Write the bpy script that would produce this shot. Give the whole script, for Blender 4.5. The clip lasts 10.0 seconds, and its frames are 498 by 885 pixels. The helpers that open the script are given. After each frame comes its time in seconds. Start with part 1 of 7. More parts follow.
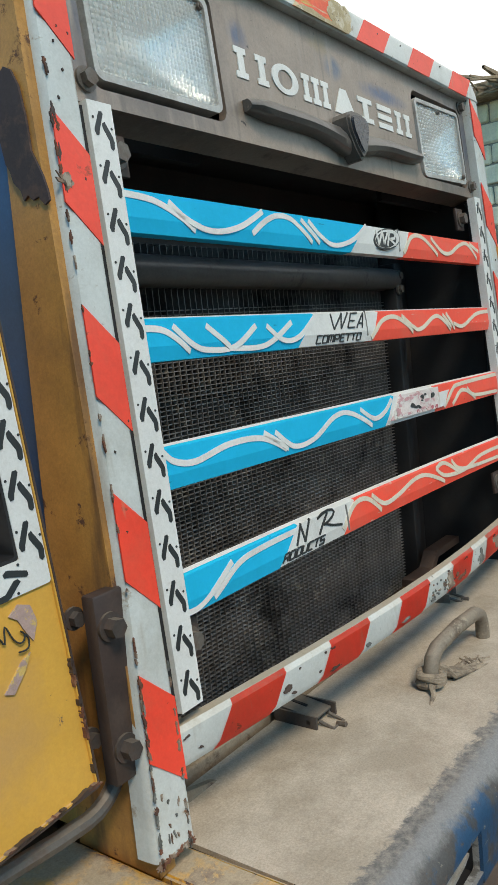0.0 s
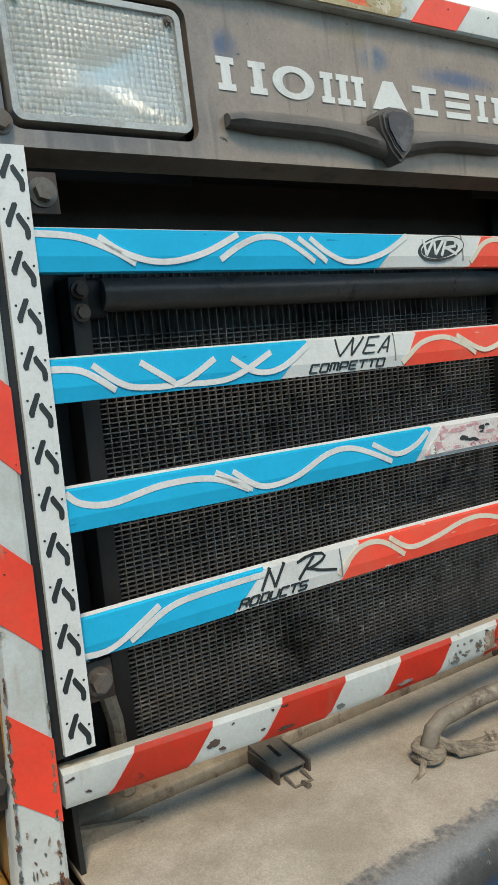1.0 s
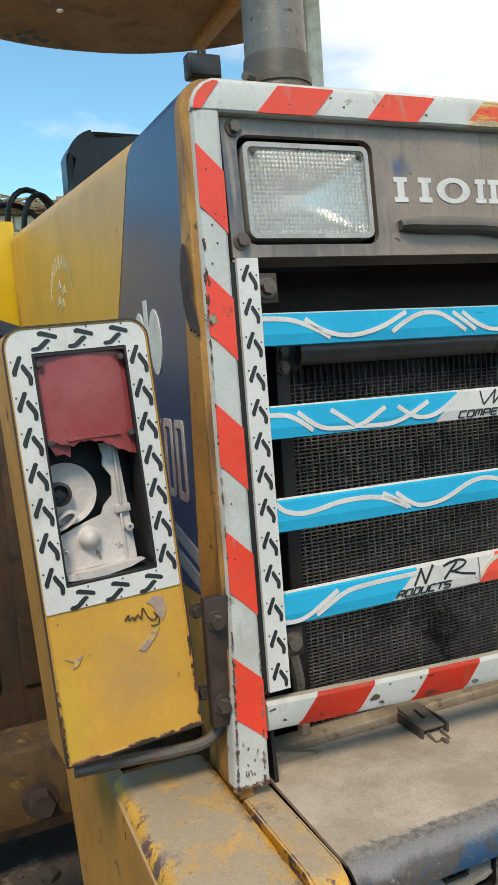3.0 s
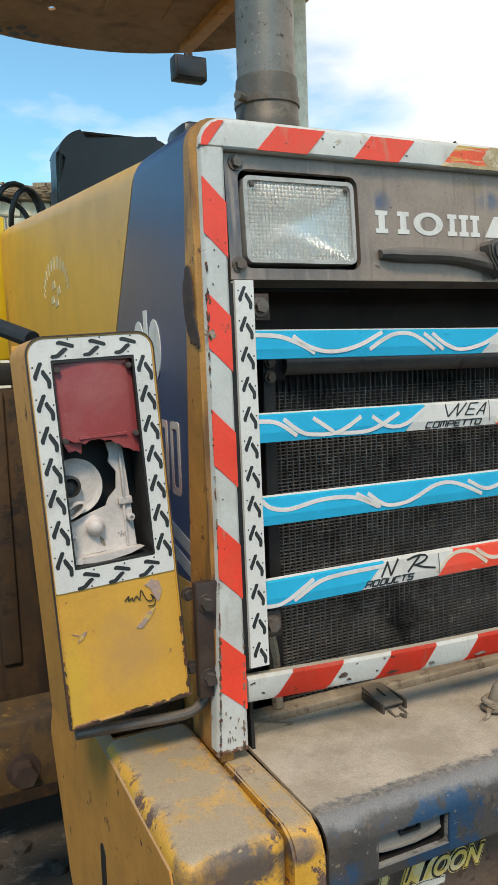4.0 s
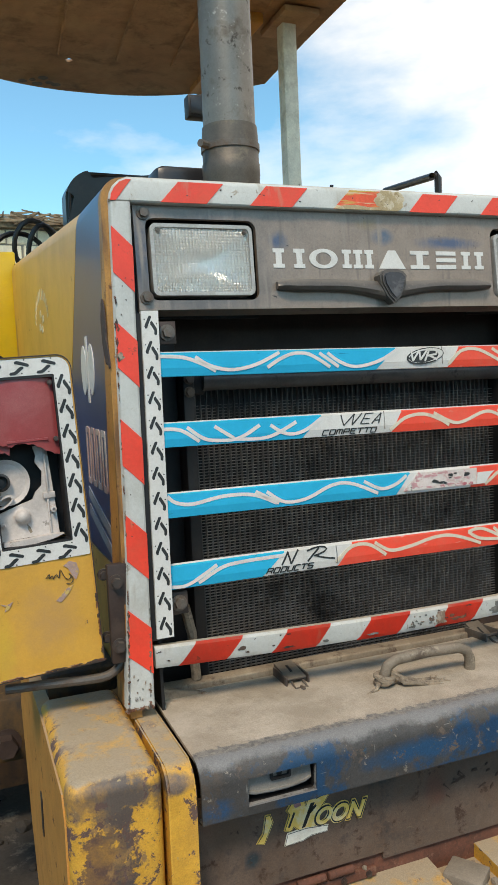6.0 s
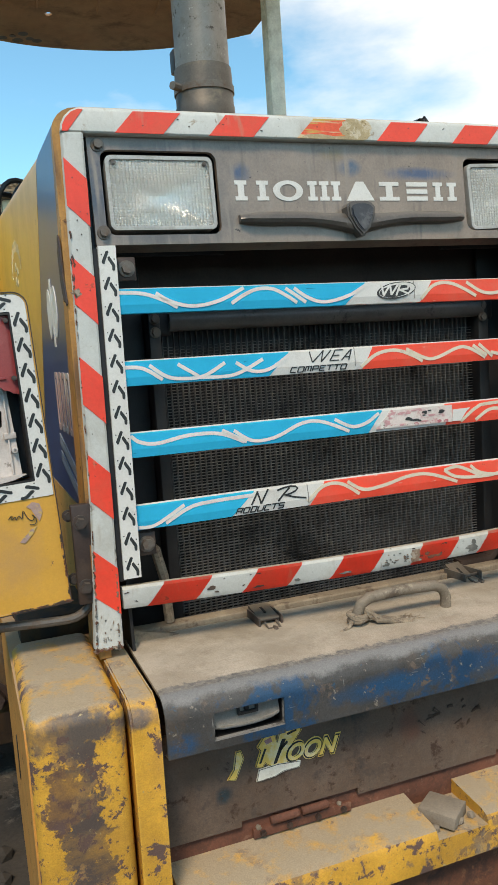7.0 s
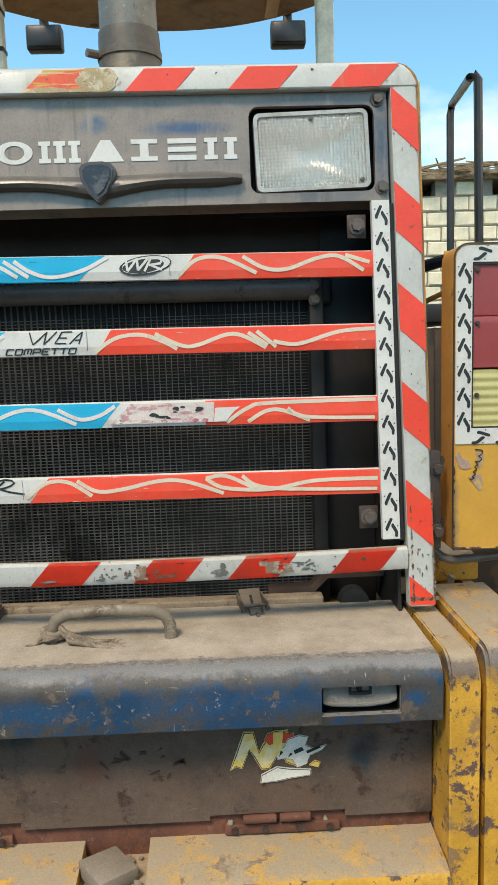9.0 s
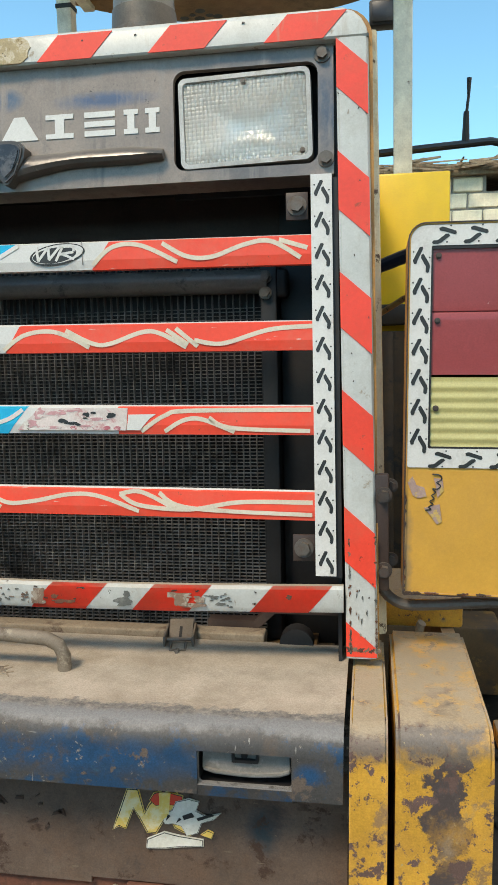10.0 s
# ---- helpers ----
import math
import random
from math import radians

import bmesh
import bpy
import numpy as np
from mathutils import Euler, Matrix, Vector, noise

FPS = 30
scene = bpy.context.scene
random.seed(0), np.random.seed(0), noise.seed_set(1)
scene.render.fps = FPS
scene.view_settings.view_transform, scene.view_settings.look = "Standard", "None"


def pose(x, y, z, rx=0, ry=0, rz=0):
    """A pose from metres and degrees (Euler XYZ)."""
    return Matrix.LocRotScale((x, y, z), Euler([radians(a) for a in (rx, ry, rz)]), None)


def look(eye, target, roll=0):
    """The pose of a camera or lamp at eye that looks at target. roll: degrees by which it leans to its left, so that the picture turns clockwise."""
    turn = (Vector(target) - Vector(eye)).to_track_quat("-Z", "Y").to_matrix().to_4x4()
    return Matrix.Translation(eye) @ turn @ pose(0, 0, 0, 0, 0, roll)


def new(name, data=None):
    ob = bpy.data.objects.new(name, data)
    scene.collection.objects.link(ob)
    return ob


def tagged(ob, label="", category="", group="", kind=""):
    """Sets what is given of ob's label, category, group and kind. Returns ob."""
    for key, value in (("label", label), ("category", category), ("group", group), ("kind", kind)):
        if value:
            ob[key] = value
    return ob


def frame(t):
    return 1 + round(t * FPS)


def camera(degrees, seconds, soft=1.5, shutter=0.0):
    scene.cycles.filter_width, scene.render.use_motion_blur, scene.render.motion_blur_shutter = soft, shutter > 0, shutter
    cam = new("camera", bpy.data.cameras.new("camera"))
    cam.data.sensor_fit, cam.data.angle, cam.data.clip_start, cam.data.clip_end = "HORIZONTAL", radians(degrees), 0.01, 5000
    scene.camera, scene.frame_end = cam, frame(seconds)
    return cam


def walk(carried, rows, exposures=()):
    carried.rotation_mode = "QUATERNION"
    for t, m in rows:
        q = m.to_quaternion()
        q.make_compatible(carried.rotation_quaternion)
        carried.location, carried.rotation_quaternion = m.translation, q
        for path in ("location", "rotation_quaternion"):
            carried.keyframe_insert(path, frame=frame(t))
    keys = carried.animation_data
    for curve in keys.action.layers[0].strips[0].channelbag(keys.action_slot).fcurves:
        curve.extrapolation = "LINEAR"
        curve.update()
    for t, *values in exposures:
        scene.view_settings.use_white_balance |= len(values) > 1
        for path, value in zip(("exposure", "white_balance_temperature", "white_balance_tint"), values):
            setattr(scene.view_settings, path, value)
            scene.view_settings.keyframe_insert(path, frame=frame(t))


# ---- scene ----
cam = camera(36.0, 10.0, soft=0.5)
PATH = [
    (0, (-1.096, -0.586, 1.559), (0.483, 0.617, 1.313), -6.1),
    (0.5, (-0.904, -0.68, 1.571), (0.449, 0.764, 1.281), -4.9),
    (1, (-0.785, -0.796, 1.601), (0.298, 0.864, 1.34), -5.0),
    (1.5, (-0.766, -0.932, 1.628), (0.054, 0.88, 1.421), -5.9),
    (2, (-0.79, -0.98, 1.642), (-0.143, 0.903, 1.457), -6.0),
    (2.5, (-0.867, -0.999, 1.666), (-0.141, 0.855, 1.479), -5.3),
    (2.7, (-0.913, -1.007, 1.666), (-0.163, 0.836, 1.471), -4.9),
    (3.8, (-1.069, -1.106, 1.702), (-0.223, 0.689, 1.455), -2.2),
    (4, (-1.064, -1.129, 1.704), (-0.207, 0.662, 1.466), -2.0),
    (4.5, (-0.979, -1.253, 1.698), (-0.171, 0.563, 1.474), -2.0),
    (5, (-0.963, -1.344, 1.697), (-0.248, 0.514, 1.498), -1.9),
    (5.5, (-0.959, -1.386, 1.705), (-0.302, 0.495, 1.533), -1.5),
    (6, (-0.899, -1.444, 1.689), (-0.173, 0.411, 1.509), -2.6),
    (6.2, (-0.873, -1.455, 1.68), (-0.135, 0.393, 1.478), -3.2),
    (7.3, (-0.741, -1.456, 1.595), (-0.066, 0.407, 1.323), -4.2),
    (7.5, (-0.646, -1.415, 1.586), (-0.002, 0.457, 1.301), -4.0),
    (8, (-0.397, -1.374, 1.558), (0.066, 0.553, 1.286), -3.7),
    (8.1, (-0.337, -1.377, 1.556), (0.082, 0.559, 1.281), -3.8),
    (8.3, (-0.191, -1.426, 1.548), (0.129, 0.53, 1.275), -3.5),
    (8.5, (-0.045, -1.454, 1.545), (0.201, 0.514, 1.286), -3.3),
    (8.8, (0.117, -1.481, 1.548), (0.263, 0.5, 1.311), -2.2),
    (9, (0.205, -1.466, 1.554), (0.287, 0.517, 1.306), -2.0),
    (9.5, (0.402, -1.337, 1.537), (0.331, 0.646, 1.287), -0.9),
    (10, (0.598, -1.254, 1.543), (0.287, 0.708, 1.306), -1.3),
]
walk(cam, [(t, look(eye, target, roll)) for t, eye, target, roll in PATH], exposures=[(0, 0.52, 7250, 9), (1, 0.52, 7450, 10), (2.5, 0.57, 7800, 13), (6, 0.52, 7750, 13), (8, 0.66, 8000, 12), (10, 0.72, 7900, 12)])

# ---- world, sun, exposure ----
world = bpy.data.worlds.new("sky")
scene.world = world
world.use_nodes = True
wt = world.node_tree
wt.nodes.clear()
w_out = wt.nodes.new("ShaderNodeOutputWorld")
w_bg = wt.nodes.new("ShaderNodeBackground")
w_sky = wt.nodes.new("ShaderNodeTexSky")
w_sky.sky_type = "NISHITA"
w_sky.sun_disc = False
w_sky.sun_elevation = radians(52)
w_sky.sun_rotation = radians(150)
w_sky.dust_density = 0.3
w_sky.ozone_density = 2.5
w_tc = wt.nodes.new("ShaderNodeTexCoord")
w_map = wt.nodes.new("ShaderNodeMapping")
w_map.inputs["Scale"].default_value = (1.0, 1.0, 2.6)
w_map.inputs["Location"].default_value = (0.35, 0.2, 0.0)
w_noise = wt.nodes.new("ShaderNodeTexNoise")
w_noise.inputs["Scale"].default_value = 3.0
w_noise.inputs["Detail"].default_value = 7
w_noise.inputs["Roughness"].default_value = 0.55
w_sep = wt.nodes.new("ShaderNodeSeparateXYZ")
w_add = wt.nodes.new("ShaderNodeMath")
w_add.operation = "MULTIPLY_ADD"
w_add.inputs[1].default_value = 0.75
w_ramp = wt.nodes.new("ShaderNodeValToRGB")
w_ramp.color_ramp.elements[0].position = 0.67
w_ramp.color_ramp.elements[1].position = 0.97
w_mix = wt.nodes.new("ShaderNodeMixRGB")
w_mix.inputs["Color2"].default_value = (6.2, 6.6, 7.05, 1)
wt.links.new(w_tc.outputs["Generated"], w_map.inputs["Vector"])
wt.links.new(w_map.outputs[0], w_noise.inputs["Vector"])
wt.links.new(w_tc.outputs["Generated"], w_sep.inputs[0])
wt.links.new(w_sep.outputs["X"], w_add.inputs[0])
wt.links.new(w_noise.outputs["Fac"], w_add.inputs[2])
wt.links.new(w_add.outputs[0], w_ramp.inputs["Fac"])
wt.links.new(w_ramp.outputs["Color"], w_mix.inputs["Fac"])
w_tint = wt.nodes.new("ShaderNodeMixRGB")
w_tint.blend_type = "MULTIPLY"
w_tint.inputs["Fac"].default_value = 1.0
w_tint.inputs["Color2"].default_value = (0.74, 1.26, 1.32, 1)
wt.links.new(w_sky.outputs["Color"], w_tint.inputs["Color1"])
wt.links.new(w_tint.outputs["Color"], w_mix.inputs["Color1"])
wt.links.new(w_mix.outputs["Color"], w_bg.inputs["Color"])
w_bg.inputs["Strength"].default_value = 0.13
wt.links.new(w_bg.outputs[0], w_out.inputs["Surface"])

sun = new("sun", bpy.data.lights.new("sun", "SUN"))
sun.data.energy = 2.0
sun.data.angle = radians(14)
sun.data.color = (1.0, 0.92, 0.8)
sun.matrix_world = look((-2.0, -3.6, 5.4), (0, 0, 0))

# ---- materials ----
def material(name, color, rough=0.6, metal=0.0, spots=(), scale=12.0, mottle=0.25, bump=0.15, grain=160.0, spec=0.5, top_dust=None, bands=(), streaks=(), local=(), speckle=0.35):
    """A procedural surface: base colour with mottling at two scales and fine relief. spots: (colour, noise scale, low, high[, rough]) layers of wear, dirt or rust. streaks: (colour, scale per axis, low, high) stretched runs and scratches. local: (colour, centre, radii, ragged) stains with a place of their own. bands: (two colours, axis, from, to, wobble, noise scale)."""
    m = bpy.data.materials.new(name)
    m.use_nodes = True
    nt = m.node_tree
    b = nt.nodes["Principled BSDF"]
    b.inputs["Roughness"].default_value = rough
    b.inputs["Metallic"].default_value = metal
    b.inputs["Specular IOR Level"].default_value = spec
    tc = nt.nodes.new("ShaderNodeTexCoord")

    def noise_node(s, detail=5, r=0.6, off=0.0, twist=0.0):
        n = nt.nodes.new("ShaderNodeTexNoise")
        n.inputs["Scale"].default_value, n.inputs["Detail"].default_value, n.inputs["Roughness"].default_value = s, detail, r
        n.inputs["Distortion"].default_value = twist
        if off:
            mp = nt.nodes.new("ShaderNodeMapping")
            mp.inputs["Location"].default_value = (off, off * 0.7, off * 1.3)
            nt.links.new(tc.outputs["Object"], mp.inputs["Vector"])
            nt.links.new(mp.outputs[0], n.inputs["Vector"])
        else:
            nt.links.new(tc.outputs["Object"], n.inputs["Vector"])
        return n.outputs["Fac"]

    big, fine = noise_node(scale), noise_node(grain, 3)
    both = nt.nodes.new("ShaderNodeMath")
    both.operation = "MULTIPLY_ADD"
    both.inputs[1].default_value = 0.45
    nt.links.new(fine, both.inputs[0])
    nt.links.new(big, both.inputs[2])
    ramp = nt.nodes.new("ShaderNodeValToRGB")
    e = ramp.color_ramp.elements
    e[0].position, e[1].position = 0.45, 1.0
    e[0].color = (*[c * (1 - mottle) for c in color], 1)
    e[1].color = (*[min(1, c * (1 + mottle)) for c in color], 1)
    nt.links.new(both.outputs[0], ramp.inputs["Fac"])
    col, rgh = ramp.outputs["Color"], None
    def lay(mask, c, over):
        mx = nt.nodes.new("ShaderNodeMixRGB")
        mx.inputs["Color2"].default_value = (*c, 1)
        nt.links.new(mask, mx.inputs["Fac"])
        nt.links.new(over, mx.inputs["Color1"])
        return mx.outputs["Color"]

    def ramp_of(value, lo, hi):
        mr = nt.nodes.new("ShaderNodeMapRange")
        mr.inputs["From Min"].default_value, mr.inputs["From Max"].default_value = lo, hi
        nt.links.new(value, mr.inputs["Value"])
        return mr.outputs[0]

    for k, (c, centre, radii, ragged_by, *hard) in enumerate(local):
        mp = nt.nodes.new("ShaderNodeMapping")
        mp.vector_type = "TEXTURE"
        mp.inputs["Location"].default_value, mp.inputs["Scale"].default_value = centre, radii
        nt.links.new(tc.outputs["Object"], mp.inputs["Vector"])
        ln = nt.nodes.new("ShaderNodeVectorMath")
        ln.operation = "LENGTH"
        nt.links.new(mp.outputs[0], ln.inputs[0])
        ma = nt.nodes.new("ShaderNodeMath")
        ma.operation = "MULTIPLY_ADD"
        ma.inputs[1].default_value = ragged_by
        nt.links.new(noise_node(30, 10, 0.7, 1.9 + k), ma.inputs[0])
        nt.links.new(ln.outputs["Value"], ma.inputs[2])
        col = lay(ramp_of(ma.outputs[0], 1.0 + ragged_by / 2, (hard[0] if hard else 0.35) + ragged_by / 2), c, col)
    for k, (c, s, lo, hi, *rest) in enumerate(spots):
        f = noise_node(s, 12, 0.72, 3.1 + 2.7 * k, 0.25)
        r = nt.nodes.new("ShaderNodeValToRGB")
        r.color_ramp.elements[0].position, r.color_ramp.elements[1].position = lo, hi
        nt.links.new(f, r.inputs["Fac"])
        mx = nt.nodes.new("ShaderNodeMixRGB")
        mx.inputs["Color2"].default_value = (*c, 1)
        nt.links.new(r.outputs["Color"], mx.inputs["Fac"])
        nt.links.new(col, mx.inputs["Color1"])
        col = mx.outputs["Color"]
        if rest:
            mr = nt.nodes.new("ShaderNodeMix")
            mr.inputs["B"].default_value = rest[0]
            nt.links.new(r.outputs["Color"], mr.inputs["Factor"])
            if rgh is None:
                mr.inputs["A"].default_value = rough
            else:
                nt.links.new(rgh, mr.inputs["A"])
            rgh = mr.outputs["Result"]
    for k, (c, sc, lo, hi) in enumerate(streaks):
        mp = nt.nodes.new("ShaderNodeMapping")
        mp.inputs["Scale"].default_value = sc
        mp.inputs["Location"].default_value = (4.4 * k, 1.3, 2.1 * k)
        if k % 2:
            mp.inputs["Rotation"].default_value = (0.0, radians(24), 0.0)
        nt.links.new(tc.outputs["Object"], mp.inputs["Vector"])
        n = nt.nodes.new("ShaderNodeTexNoise")
        n.inputs["Scale"].default_value, n.inputs["Detail"].default_value = 1.0, 5
        nt.links.new(mp.outputs[0], n.inputs["Vector"])
        col = lay(ramp_of(n.outputs["Fac"], lo, hi), c, col)
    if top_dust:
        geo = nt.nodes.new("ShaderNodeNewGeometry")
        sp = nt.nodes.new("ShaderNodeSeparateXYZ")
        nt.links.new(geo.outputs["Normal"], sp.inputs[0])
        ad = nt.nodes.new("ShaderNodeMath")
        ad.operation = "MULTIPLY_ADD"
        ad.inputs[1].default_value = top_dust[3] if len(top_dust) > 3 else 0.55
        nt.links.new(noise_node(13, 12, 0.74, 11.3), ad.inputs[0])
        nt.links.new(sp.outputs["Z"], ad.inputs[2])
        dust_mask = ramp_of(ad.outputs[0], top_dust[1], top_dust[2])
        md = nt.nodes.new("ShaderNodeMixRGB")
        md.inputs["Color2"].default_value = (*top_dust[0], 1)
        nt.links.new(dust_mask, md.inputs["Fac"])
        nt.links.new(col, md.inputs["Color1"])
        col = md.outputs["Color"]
    for k, ((c0, c1), axis, lo, hi, wobble, sc) in enumerate(bands):
        sx = nt.nodes.new("ShaderNodeSeparateXYZ")
        nt.links.new(tc.outputs["Object"], sx.inputs[0])
        wb = nt.nodes.new("ShaderNodeMath")
        wb.operation = "MULTIPLY_ADD"
        wb.inputs[1].default_value = wobble
        nt.links.new(noise_node(sc, 12, 0.78, 5.7 + k, 0.3), wb.inputs[0])
        nt.links.new(sx.outputs[axis], wb.inputs[2])
        mask = ramp_of(wb.outputs[0], lo + wobble / 2, hi + wobble / 2)
        r2 = nt.nodes.new("ShaderNodeValToRGB")
        r2.color_ramp.elements[0].position, r2.color_ramp.elements[1].position = 0.38, 0.62
        r2.color_ramp.elements[0].color, r2.color_ramp.elements[1].color = (*c0, 1), (*c1, 1)
        nt.links.new(noise_node(9 if k else 90, 9, 0.72, 8.8 + k), r2.inputs["Fac"])
        mb = nt.nodes.new("ShaderNodeMixRGB")
        nt.links.new(mask, mb.inputs["Fac"])
        nt.links.new(col, mb.inputs["Color1"])
        nt.links.new(r2.outputs["Color"], mb.inputs["Color2"])
        col = mb.outputs["Color"]
    # fine speckle of dirt over everything
    sk = nt.nodes.new("ShaderNodeMixRGB")
    sk.blend_type = "OVERLAY"
    sk.inputs["Fac"].default_value = speckle
    nt.links.new(col, sk.inputs["Color1"])
    nt.links.new(noise_node(grain * 2.3, 4, 0.75, 0.9), sk.inputs["Color2"])
    col = sk.outputs["Color"]
    nt.links.new(col, b.inputs["Base Color"])
    if rgh is not None:
        nt.links.new(rgh, b.inputs["Roughness"])
    if bump:
        bp = nt.nodes.new("ShaderNodeBump")
        bp.inputs["Strength"].default_value = bump
        bp.inputs["Distance"].default_value = 0.003
        nt.links.new(both.outputs[0], bp.inputs["Height"])
        nt.links.new(bp.outputs[0], b.inputs["Normal"])
    return m


